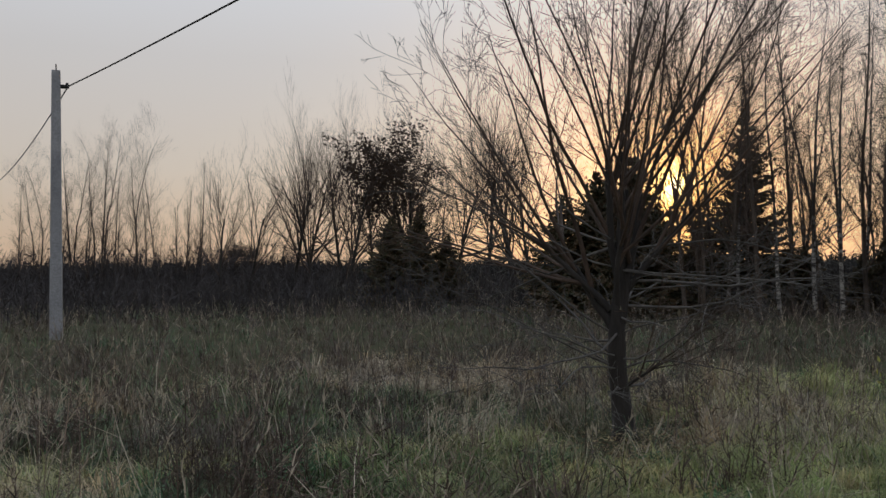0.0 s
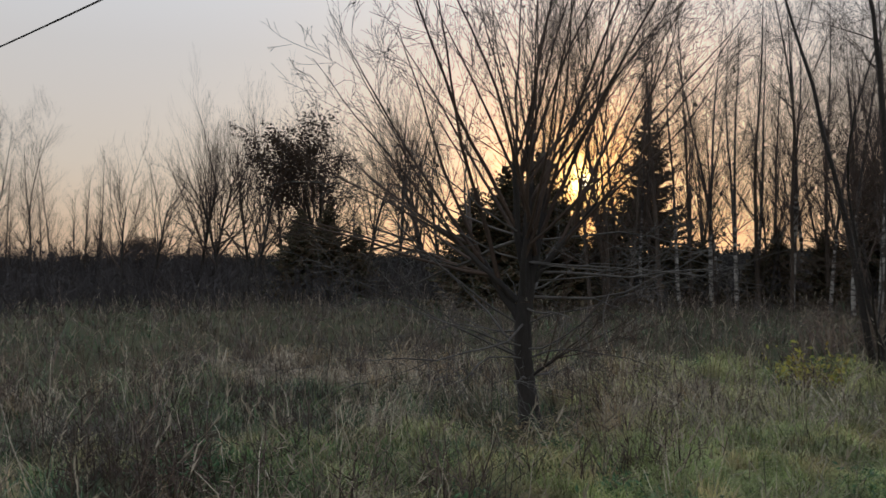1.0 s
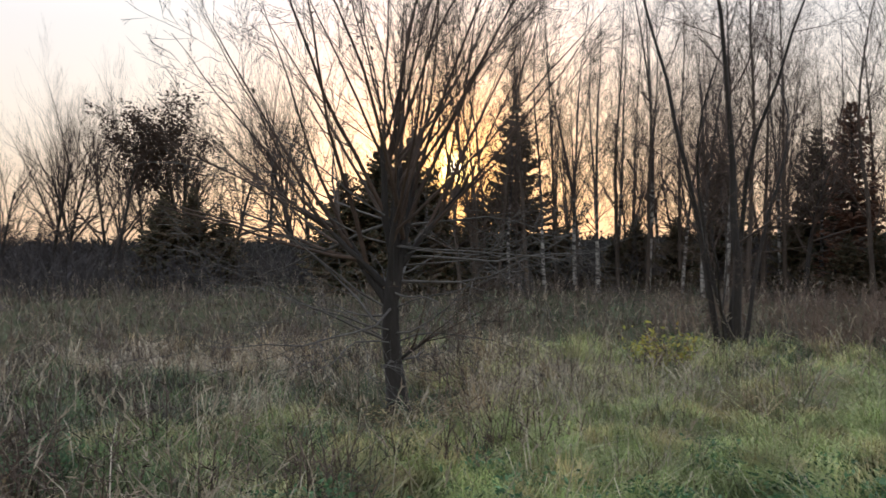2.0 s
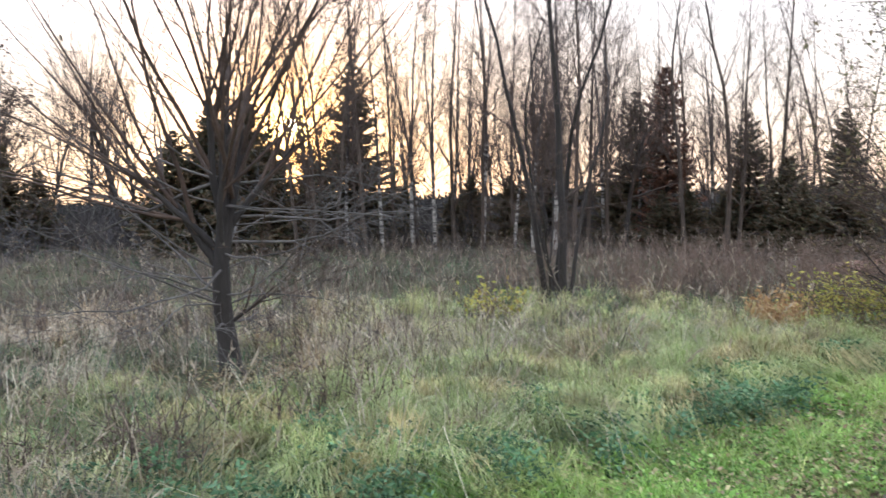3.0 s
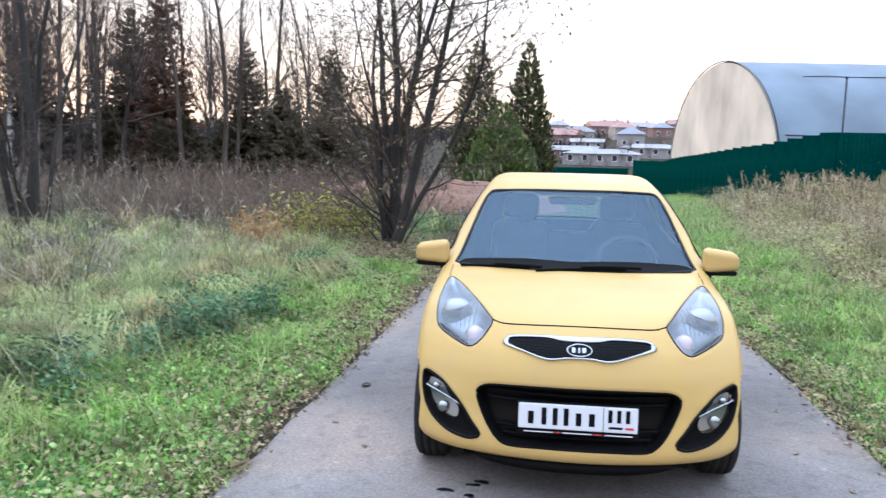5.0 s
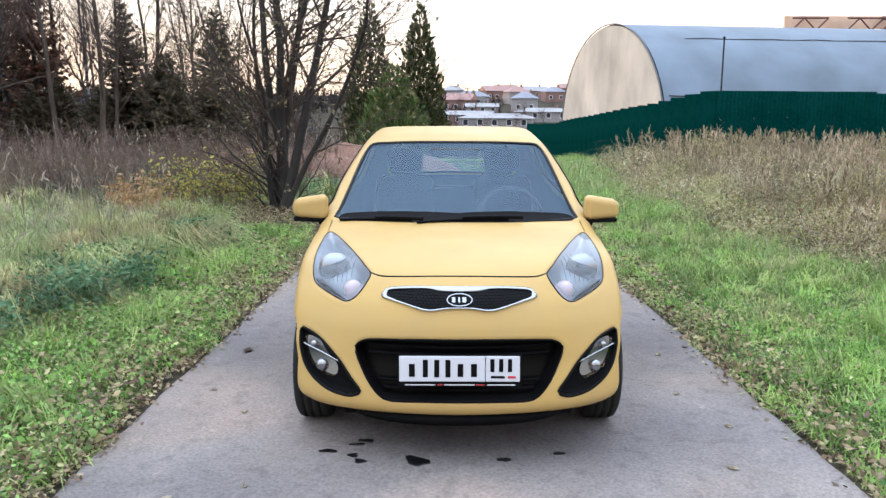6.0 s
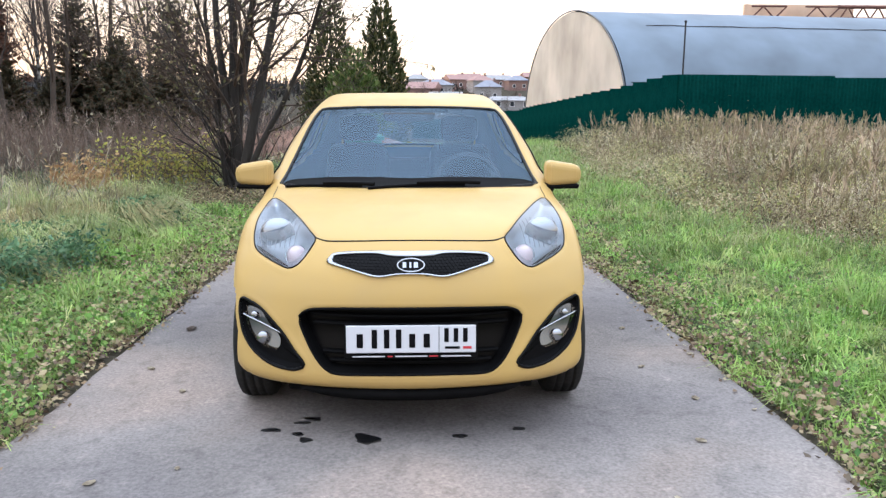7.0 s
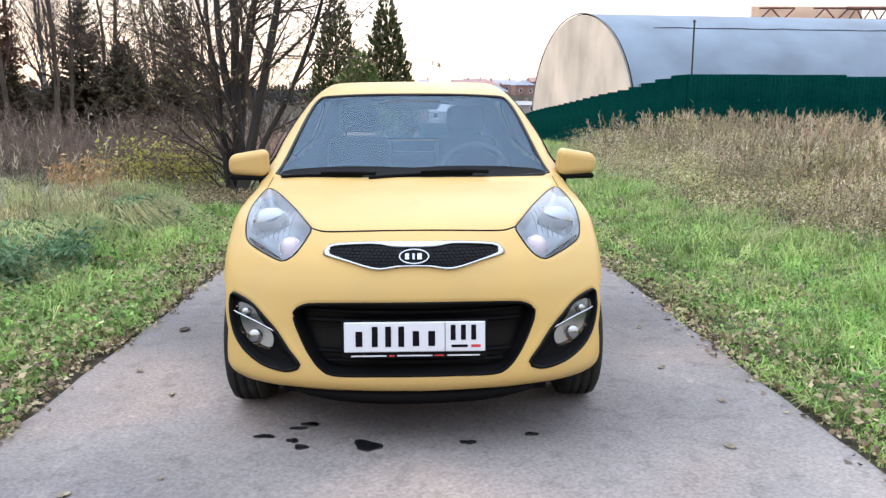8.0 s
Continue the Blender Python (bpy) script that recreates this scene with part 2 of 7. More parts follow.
def turf():
    """Moss and short turf beside the lane, thinning out into the field."""
    n, l, b = SOIL.node_tree.nodes, SOIL.node_tree.links, SOIL.node_tree.nodes["Principled BSDF"]
    base = b.inputs["Base Color"].links[0].from_socket
    co, apart, off, far, tex = n.new("ShaderNodeTexCoord"), n.new("ShaderNodeSeparateXYZ"), n.new("ShaderNodeMath"), n.new("ShaderNodeMapRange"), n.new("ShaderNodeTexNoise")
    l.new(co.outputs["Object"], apart.inputs[0])
    off.operation = "ABSOLUTE"
    l.new(apart.outputs["X"], off.inputs[0])
    for key, v in (("From Min", 3.2), ("From Max", 6.5), ("To Min", 0.9), ("To Max", 0.2)):
        far.inputs[key].default_value = v
    l.new(off.outputs[0], far.inputs["Value"])
    tex.inputs["Scale"].default_value, tex.inputs["Detail"].default_value = 5.0, 6
    l.new(co.outputs["Object"], tex.inputs["Vector"])
    moss = ramp(n, [(0.3, (0.035, 0.055, 0.02)), (0.5, (0.07, 0.11, 0.035)), (0.7, (0.12, 0.15, 0.06))])
    l.new(tex.outputs[0], moss.inputs[0])
    mx = n.new("ShaderNodeMixRGB")
    edge = n.new("ShaderNodeMapRange")  # bare dirt along the lane's edge
    for key, v in (("From Min", 1.75), ("From Max", 2.1)):
        edge.inputs[key].default_value = v
    l.new(off.outputs[0], edge.inputs["Value"])
    both_of = n.new("ShaderNodeMath")
    both_of.operation = "MULTIPLY"
    l.new(far.outputs[0], both_of.inputs[0])
    l.new(edge.outputs[0], both_of.inputs[1])
    ahead, here = n.new("ShaderNodeMapRange"), n.new("ShaderNodeMath")  # the turf ends where the slope begins
    for key, v in (("From Min", 17.0), ("From Max", 24.0), ("To Min", 1.0), ("To Max", 0.0)):
        ahead.inputs[key].default_value = v
    l.new(apart.outputs["Y"], ahead.inputs["Value"])
    here.operation = "MULTIPLY"
    l.new(both_of.outputs[0], here.inputs[0])
    l.new(ahead.outputs[0], here.inputs[1])
    l.new(here.outputs[0], mx.inputs[0])
    l.new(base, mx.inputs[1])
    l.new(moss.outputs[0], mx.inputs[2])
    l.new(mx.outputs[0], b.inputs["Base Color"])


turf()
arm = spread(30, 2600, 0.5, 1.18)
axis = np.concatenate([-arm[:0:-1], arm])
V, F = sheet(axis, axis + 8, ground_z)
tagged(part("ground", mesh_of("ground", V, F, SOIL, True)), "dark soil under dead grass and weeds", "ground", kind="structure")

ROAD = mat("worn_asphalt", (0.132, 0.120, 0.113), (0.222, 0.200, 0.187), 0.9, 0.9, 70, 0.7, deep=0.006, spec=0.3)


def asphalt_stones():
    """Pale grit, dark pits and a few warm stains over the worn binder."""
    n, l, b = ROAD.node_tree.nodes, ROAD.node_tree.links, ROAD.node_tree.nodes["Principled BSDF"]
    co = n.new("ShaderNodeTexCoord")
    base = b.inputs["Base Color"].links[0].from_socket
    for scale, stops, mode in ((160, [(0.0, (1.9, 1.85, 1.8)), (0.16, (1, 1, 1)), (1, (1, 1, 1))], "VORONOI"), (75, [(0.0, (0.35, 0.35, 0.36)), (0.11, (1, 1, 1)), (1, (1, 1, 1))], "VORONOI"), (26, [(0.0, (0.45, 0.44, 0.44)), (0.07, (1, 1, 1)), (1, (1, 1, 1))], "VORONOI"), (0.7, [(0.35, (0.82, 0.83, 0.88)), (0.52, (1, 1, 1)), (0.7, (1.3, 1.16, 1.04))], "NOISE"), (9.0, [(0.3, (0.8, 0.8, 0.8)), (0.45, (1, 1, 1)), (0.66, (1, 1, 1)), (0.74, (1.22, 1.2, 1.18))], "NOISE")):
        tex = n.new("ShaderNodeTexVoronoi" if mode == "VORONOI" else "ShaderNodeTexNoise")
        tex.inputs["Scale"].default_value = scale
        l.new(co.outputs["Object"], tex.inputs["Vector"])
        r = ramp(n, stops)
        l.new(tex.outputs["Distance" if mode == "VORONOI" else "Fac"], r.inputs[0])
        mul = n.new("ShaderNodeMixRGB")
        mul.blend_type, mul.inputs[0].default_value = "MULTIPLY", 1.0
        l.new(base, mul.inputs[1])
        l.new(r.outputs[0], mul.inputs[2])
        base = mul.outputs[0]
    l.new(base, b.inputs["Base Color"])


asphalt_stones()


def road_half(y):
    return 1.74 - 0.05 * np.clip(y, 0, 6)


def build_road():
    ys, us = np.arange(-40, 9.01, 0.12), np.linspace(-1, 1, 41)
    Y, U = np.meshgrid(ys, us, indexing="ij")
    ragged = 0.05 * waves(Y * 3, U * 0 + np.sign(U) * 7, 5, 1.1)
    X = U * (road_half(Y) + ragged * np.abs(U) ** 6)
    Z = 0.002 + 0.004 * (1 - U**2) + 0.003 * waves(X, Y, 9, 2.5) - 0.05 * (np.abs(U) > 0.995)
    i = np.arange(Y.size).reshape(Y.shape)
    F = np.stack([i[:-1, :-1], i[:-1, 1:], i[1:, 1:], i[1:, :-1]], -1).reshape(-1, 4)
    V = np.stack([X, Y, Z], -1).reshape(-1, 3)
    return tagged(part("road", mesh_of("road", V, F, ROAD, True)), "narrow worn grey asphalt lane with crumbling edges", "road", kind="structure")


build_road()
# ---- green sheet-metal fence, arched hangar, truss, pole, houses ----
FENCE = mat("dark_green_sheet", (0.002, 0.021, 0.018), (0.004, 0.031, 0.026), 0.9, 1.2, 12, 0.05, spec=0.0)


def fence_panel(width, height):
    """One profiled sheet, ribs standing 2 cm proud, with turned edges."""
    xs, ys = [], []
    n = int(round(width / 0.115))
    for i in range(n):
        for dx, dy in ((0, 0), (0.035, 0), (0.05, -0.02), (0.095, -0.02), (0.11, 0)):
            xs.append(i * 0.115 + dx)
            ys.append(dy)
    xs.append(n * 0.115), ys.append(0)
    xs, ys = np.array(xs), np.array(ys)
    k = len(xs)
    V = np.concatenate([np.stack([xs, ys + d, np.full(k, z)], -1) for d in (0, 0.004) for z in (0.05, height)])
    i = np.arange(k - 1)
    F = [np.stack([i, i + 1, k + i + 1, k + i], -1), np.stack([2 * k + i + 1, 2 * k + i, 3 * k + i, 3 * k + i + 1], -1), np.stack([k + i, k + i + 1, 3 * k + i + 1, 3 * k + i], -1)]
    return V, np.concatenate(F), n * 0.115


def build_fence(name, a, b, height, label, wide=2.3, slope=1.0, drop=0.0):
    """Panels from a to b, each on its own level, with posts behind."""
    a, b = Vector(a), Vector(b)
    V, F, w = fence_panel(wide, height + drop)
    sheet_mesh = mesh_of("panel", V, F, FENCE)
    way = (b - a).normalized()
    turn = math.degrees(math.atan2(way.y, way.x))
    root = holder(name, pose(a.x, a.y, 0, 0, 0, turn))
    root.matrix_basis.translation.z = 0
    n = int(round((b - a).length / w))
    for i in range(n):
        p = a + way * (i + 0.5) * w
        z = float(ground_z(p.x, p.y)) * slope - drop
        q = part("panel", sheet_mesh, None, root)
        q.location = (i * w, 0, z)
        post = bmesh.new()
        box(post, -0.03, 0.03, -0.3, 0.03, 0.09, height + drop - 0.05)
        o = part("post", post, FENCE, root)
        o.location = (i * w, 0, z)
    return tagged(root, label, "fence", "fence round the hangar yard")


FENCE_CORNER = (7.6, 19.6, 0)
build_fence("fence", (7.9, 74.345, 0), FENCE_CORNER, 1.99, "dark green profiled metal fence stepping downhill beside weeds", 1.61, 0.78, 0.7)
build_fence("fence", FENCE_CORNER, (36.0, 21.5, 0), 1.99, "dark green profiled metal fence behind dry weeds")
build_fence("fence", (0.5, 79.0, 0), (7.9, 74.9, 0), 1.93, "far end of the dark green metal fence, low on the slope", 1.61, 1.0, 0.3)

# arched hangar
HANGAR_WALL = mat("stained_pale_panel", (0.37, 0.355, 0.305), (0.41, 0.395, 0.345), 0.85, 0.5, 0.4, 0.0, stretch=(1, 1, 0.7))
HANGAR_ROOF = mat("blue_grey_sheet_roof", (0.10, 0.132, 0.172), (0.112, 0.145, 0.186), 0.65, 0.1, 0.3, 0.0)
GREY_TRIM = plain("grey_edge_trim", (0.12, 0.125, 0.13), 0.7)
DARK_SEAM = plain("dark_seam", (0.03, 0.03, 0.035), 0.7)


def build_hangar():
    R, H, L, base = 9.8, 7.3, 46.0, -2.2
    root = holder("hangar", pose(11.15, 53.5, base + 1.6, 0, 0, 9))
    ang = np.linspace(0, np.pi, 41)
    cy, cz = -R * np.cos(ang), H * np.sin(ang)
    cy, cz = np.concatenate([[-R], cy, [R]]), np.concatenate([[-3.5], cz, [-3.5]])
    k = len(cy)

    def arch(x0, x1, grow_r, name, material, label=""):
        s = 1 + grow_r / R
        V = np.concatenate([np.stack([np.full(k, x), cy * s, np.where(cz > 0, cz * s, cz)], -1) for x in (x0, x1)])
        i = np.arange(k - 1)
        return part(name, mesh_of(name, V, np.stack([i, i + 1, k + i + 1, k + i], -1), material, True), None, root, label)

    arch(0.15, L, 0.0, "roof_shell", HANGAR_ROOF)
    V = np.stack([np.zeros(k), cy * 0.99, np.where(cz > 0, cz * 0.99, cz)], -1)
    V = np.concatenate([V, V + [0.12, 0, 0]])
    me = mesh_of("end_wall", V, [np.arange(k)[None], np.arange(2 * k - 1, k - 1, -1)[None]], HANGAR_WALL)
    part("end_wall", me, None, root, "pale end wall with dirt streaks")
    rim = [(0.0, y * 1.005, z * 1.005) for y, z in zip(cy, cz)]
    V, F = tubes([(rim, [0.045] * k)], 6)
    part("edge_trim", mesh_of("edge_trim", V, F, GREY_TRIM, True), None, root)
    for a, sag in ((56, 0.0), (20, 0.0)):  # lap seams along the flank that faces the lane
        y, z = -R * math.cos(radians(a)) * 1.003, H * math.sin(radians(a)) * 1.003
        pts = [(x, y, z + 0.03 * math.sin(x * 1.7)) for x in np.linspace(3.0 if a > 40 else 0.5, L, 30)]
        wire_tube("seam", pts, 0.03, DARK_SEAM, root, 5)
    return tagged(root, "blue-grey arched metal hangar with a pale end wall", "hangar")


build_hangar()

# mast behind the fence corner
CABLE = plain("black_cable", (0.012, 0.012, 0.013), 0.7)
mast = holder("mast", pose(8.35, 21.6, 0))
wire_tube("pole", [(0, 0, -1.5), (0, 0, 1.5), (0, 0, 3.46)], 0.026, CABLE, mast)
bm = bmesh.new()
bmesh.ops.create_uvsphere(bm, u_segments=8, v_segments=6, radius=0.045, matrix=Matrix.Translation((0, 0, 3.48)))
part("lamp_head", bm, CABLE, mast)
tagged(mast, "thin dark metal mast behind the green fence", "mast")

# orange crane girder far behind the hangar
RUST = mat("rust_orange_paint", (0.09, 0.035, 0.022), (0.13, 0.055, 0.035), 0.7, 1, 8, 0.1)
PALE_ORANGE = mat("faded_orange_sheet", (0.50, 0.33, 0.22), (0.56, 0.39, 0.27), 0.7, 0.3, 0.5, 0.0)


def build_girder():
    root = holder("crane_girder", pose(28.7, 66.0, 7.45, 0, 0, 0))
    bm = bmesh.new()
    box(bm, 0.0, 1.0, 0.25, 9.5, 1.3, 1.25)
    part("cladding", bm, PALE_ORANGE, root)
    for z in (0.0, 1.0):
        wire_tube("chord", [(7.6, 0, z), (20, 0, z), (34, 0, z)], 0.16, RUST, root, 4)
    for z in (1.0,):
        wire_tube("chord", [(0.2, 0, z), (3.2, 0, z)], 0.08, RUST, root, 4)
        wire_tube("chord", [(4.8, 0, z), (7.8, 0, z)], 0.08, RUST, root, 4)
    for x0, x1, n in ((0.2, 3.2, 3), (4.8, 7.8, 3), (7.8, 34, 40)):
        xs = np.linspace(x0, x1, n + 1)
        for i in range(n):
            wire_tube("brace", [(xs[i], 0, i % 2), (xs[i + 1], 0, 1 - i % 2)], 0.07, RUST, root, 4)
    for x in (3.0, 31.0):
        bm = bmesh.new()
        box(bm, x, 0.8, -12, x + 0.5, 1.3, 0.2)
        part("leg", bm, RUST, root)
    return tagged(root, "orange steel crane girder with open lattice bracing", "crane")


build_girder()

# concrete utility pole with its wire
CONCRETE = mat("grey_concrete", (0.22, 0.225, 0.245), (0.33, 0.335, 0.355), 0.9, 1.5, 25, 0.3)


def build_pole():
    x, y, h = -27.0, -5.42, 7.95
    root = holder("utility_pole", pose(x, y, 0, 0, 0.9, 0))
    bm = bmesh.new()
    v = box(bm, -0.20, -0.18, -0.5, 0.20, 0.18, h, 0.03)
    for q in bm.verts:
        s = 1 - 0.35 * max(q.co.z, 0) / h
        q.co.x, q.co.y = q.co.x * s, q.co.y * s
    part("shaft", bm, CONCRETE, root)
    for dx in (-0.08, 0.08):
        wire_tube("pin", [(dx, 0, h - 0.05), (dx, 0, h + 0.18)], 0.015, CABLE, root, 6)
    bm = bmesh.new()
    box(bm, -0.12, -0.12, h - 0.5, 0.12, 0.3, h - 0.42, 0.01)
    part("bracket", bm, CABLE, root)
    bm = bmesh.new()
    bmesh.ops.create_cone(bm, segments=10, radius1=0.06, radius2=0.035, depth=0.16, cap_ends=True, matrix=Matrix.Translation((0, 0.3, h - 0.42)))
    part("insulator", bm, CABLE, root)
    tagged(root, "weathered grey concrete utility pole standing in tall grass", "utility pole")
    a = Vector((x, y + 0.32, h - 0.42))
    for name, b, sag in (("overhead_wire", Vector((26.8, 11.5, 6.9)), 0.5), ("overhead_wire", Vector((-60.0, -11.2, 7.6)), 0.5)):
        pts = [a.lerp(b, i / 40) - Vector((0, 0, sag * 4 * (i / 40) * (1 - i / 40))) for i in range(41)]
        tagged(wire_tube(name, pts, 0.02, CABLE), "thick black twisted overhead cable on the concrete pole", "cable")


build_pole()
# ---- the car's outer skin as one smooth implicit form; the car faces -y, its number plate stands at y = 0 ----
def spline(xs, ys, q):
    """Monotone cubic through the given knots."""
    xs, ys, q = np.asarray(xs, float), np.asarray(ys, float), np.asarray(q, float)
    h, d = np.diff(xs), np.diff(ys) / np.diff(xs)
    m = np.concatenate([[d[0]], np.where(d[:-1] * d[1:] > 0, 2 * d[:-1] * d[1:] / np.where(d[:-1] + d[1:] == 0, 1, d[:-1] + d[1:]), 0), [d[-1]]])
    i = np.clip(np.searchsorted(xs, q) - 1, 0, len(xs) - 2)
    s = np.clip((q - xs[i]) / h[i], 0, 1)
    return (ys[i] * (1 + 2 * s) * (1 - s) ** 2 + m[i] * h[i] * s * (1 - s) ** 2 + ys[i + 1] * s * s * (3 - 2 * s) + m[i + 1] * h[i] * s * s * (s - 1))


WHEEL_Y, WHEEL_Z, WHEEL_R, TRACK = (0.62, 3.025), 0.288, 0.288, 0.708


def car_skin(x, y, z, arches=True):
    """Below zero inside the car's body."""
    a = np.abs(x)
    nose = spline([0.1, 0.17, 0.22, 0.28, 0.36, 0.48, 0.6, 0.7, 0.765, 0.83, 0.95, 1.1], [0.12, 0.03, -0.015, -0.03, -0.02, 0.0, 0.005, 0.035, 0.08, 0.145, 0.33, 0.6], z)
    bow = np.interp(z, [0.2, 0.5, 0.77, 1.0], [0.30, 0.36, 0.55, 0.55])
    front = nose + bow * a**2 + 0.12 * a**4 - y
    back = y - spline([0.1, 0.3, 0.6, 0.9, 1.4], [3.45, 3.55, 3.56, 3.48, 3.2], z) + 0.22 * a**2
    along = y - 0.33 * a**2
    top = z + 0.03 * a**2 - spline([-0.4, 0.1, 0.2, 0.35, 0.6, 0.9, 0.97, 1.84, 2.02, 2.35, 2.8, 3.2, 3.7],
                                   [0.74, 0.815, 0.842, 0.872, 0.908, 0.94, 0.958, 1.352, 1.39, 1.418, 1.405, 1.36, 1.25], along)
    belt = spline([0.1, 0.3, 0.6, 0.85, 0.95, 1.5], [0.74, 0.785, 0.803, 0.79, 0.765, 0.50], z)
    side = a - belt + 0.02 * ((y - 1.9) / 1.6) ** 2
    g = np.stack([front * 0.93, back, top * 0.93, side, 0.222 + 0.022 * np.clip((a - 0.52) / 0.25, 0, 1) ** 1.7 * np.clip((0.8 - y) / 0.3, 0, 1) - z])
    k = 0.032
    f = k * np.log(np.exp(np.clip(g / k, -60, 60)).sum(0))
    if arches:
        for wy in WHEEL_Y:
            well = np.maximum(0.335 - np.hypot(y - wy, z - WHEEL_Z), 0) * np.clip((a - 0.52) / 0.03, 0, 1)
            f = np.maximum(f, np.where((well > 0) & (y > 0.36), well, -1))
    return f


def on_skin(base, way, lift=0.0, far=4.0):
    """The first places where rays from outside meet the skin, raised by lift along them."""
    base, way = np.atleast_2d(np.asarray(base, float)), np.asarray(way, float)
    way = np.broadcast_to(way / np.linalg.norm(way, axis=-1, keepdims=True), base.shape)
    d = np.zeros(len(base))
    for _ in range(90):
        p = base + way * d[:, None]
        f = car_skin(p[:, 0], p[:, 1], p[:, 2], False)
        d = np.minimum(d + np.clip(f, -0.02, 0.2) * 0.6, far)
    return base + way * (d - lift)[:, None]
def paint(name, c):
    """Clear-coated paint with a faint orange peel and road dust."""
    m, n, l, b = nodes_of(name)
    co = n.new("ShaderNodeTexCoord")
    dust = n.new("ShaderNodeTexNoise")
    dust.inputs["Scale"].default_value, dust.inputs["Detail"].default_value = 3.5, 6
    l.new(co.outputs["Object"], dust.inputs["Vector"])
    r = ramp(n, [(0.35, c), (0.8, tuple(0.86 * q + 0.03 for q in c))])
    l.new(dust.outputs[0], r.inputs[0])
    l.new(r.outputs[0], b.inputs["Base Color"])
    rr = ramp(n, [(0.3, (0.3, 0.3, 0.3)), (0.8, (0.5, 0.5, 0.5))])
    l.new(dust.outputs[0], rr.inputs[0])
    l.new(rr.outputs[0], b.inputs["Roughness"])
    b.inputs["Coat Weight"].default_value, b.inputs["Coat Roughness"].default_value = 0.09, 0.14
    b.inputs["Specular IOR Level"].default_value = 0.12
    return m


def glass(name, tint, rough=0.0, ior=1.5, sheen=(1, 1, 1), film=0.0):
    """See-through glass that mirrors more at a slant; film: how much of it the dust on it blurs."""
    m, n, l, b = nodes_of(name)
    n.remove(b)
    tr, gl, fr, mix = n.new("ShaderNodeBsdfTransparent"), n.new("ShaderNodeBsdfGlossy"), n.new("ShaderNodeFresnel"), n.new("ShaderNodeMixShader")
    tr.inputs[0].default_value, gl.inputs["Color"].default_value, gl.inputs["Roughness"].default_value, fr.inputs["IOR"].default_value = (*tint, 1), (*sheen, 1), rough, ior
    share = n.new("ShaderNodeMapRange")
    share.inputs["To Min"].default_value = film
    l.new(fr.outputs[0], share.inputs["Value"])
    l.new(share.outputs[0], mix.inputs[0])
    l.new(tr.outputs[0], mix.inputs[1])
    l.new(gl.outputs[0], mix.inputs[2])
    l.new(mix.outputs[0], n["Material Output"].inputs["Surface"])
    return m


YELLOW = paint("yellow_paint", (0.435, 0.298, 0.10))
BLACK_PLASTIC = mat("black_plastic", (0.0028, 0.0028, 0.0032), (0.0055, 0.0055, 0.006), 0.65, 8, 200, 0.05, spec=0.05)
GLOSS_BLACK = plain("gloss_black", (0.002, 0.002, 0.0025), 0.3)
GLOSS_BLACK.node_tree.nodes["Principled BSDF"].inputs["Specular IOR Level"].default_value = 0.1
CHROME = plain("satin_chrome", (0.33, 0.345, 0.37), 0.2, 1.0)
FOG_BOWL = plain("fog_reflector", (0.26, 0.275, 0.30), 0.28, 1.0)
LAMP_BOWL = plain("lamp_projector", (0.30, 0.325, 0.36), 0.22, 1.0)
REFLECTOR = plain("lamp_reflector", (0.48, 0.51, 0.55), 0.3, 1.0)
LAMP_PINK = plain("turn_lamp_cover", (0.62, 0.5, 0.52), 0.25, 0.3)
GLASS = glass("windscreen_glass", (0.86, 0.95, 1.0), 0.1, 1.45, (0.13, 0.175, 0.225), 0.34)
CLEAR_GLASS = glass("side_window_glass", (0.85, 0.9, 0.92), 0.0, 1.45, (0.8, 0.9, 1.0))
LENS = glass("lamp_lens", (0.9, 0.93, 0.95))
CABIN = mat("dark_cabin_cloth", (0.011, 0.011, 0.012), (0.02, 0.02, 0.022), 0.9, 6, 120, 0.1)
LINING = plain("light_grey_lining", (0.17, 0.175, 0.18), 0.9)
CABIN_GREY = mat("grey_cabin_plastic", (0.035, 0.037, 0.04), (0.05, 0.052, 0.056), 0.7, 6, 120, 0.05)
RUBBER = mat("tyre_rubber", (0.010, 0.010, 0.010), (0.022, 0.021, 0.02), 0.9, 10, 60, 0.2, spec=0.2)
ALLOY = plain("silver_wheel_paint", (0.45, 0.46, 0.47), 0.4, 0.7)
PLATE_WHITE = plain("plate_white", (0.50, 0.51, 0.55), 0.4)
INK = plain("plate_ink", (0.003, 0.003, 0.004), 0.7)
INK.node_tree.nodes["Principled BSDF"].inputs["Specular IOR Level"].default_value = 0.08
RED_INK = plain("red_ink", (0.4, 0.02, 0.03), 0.5)


def closed_curve(pts, n=56):
    """A closed smooth curve through a few corners, evenly resampled."""
    P = np.array(pts, float)
    k = len(P)
    out = []
    for i in range(k):
        a, b, c, d = P[(i - 1) % k], P[i], P[(i + 1) % k], P[(i + 2) % k]
        for s in np.linspace(0, 1, 12, endpoint=False):
            out.append(0.5 * ((2 * b) + (c - a) * s + (2 * a - 5 * b + 4 * c - d) * s**2 + (3 * b - a - 3 * c + d) * s**3))
    out = np.array(out)
    step = np.linalg.norm(np.roll(out, -1, 0) - out, axis=1)
    at = np.concatenate([[0], np.cumsum(step)])
    full = np.vstack([out, out[:1]])
    q = np.linspace(0, at[-1], n, endpoint=False)
    return np.stack([np.interp(q, at, full[:, j]) for j in range(full.shape[1])], -1)


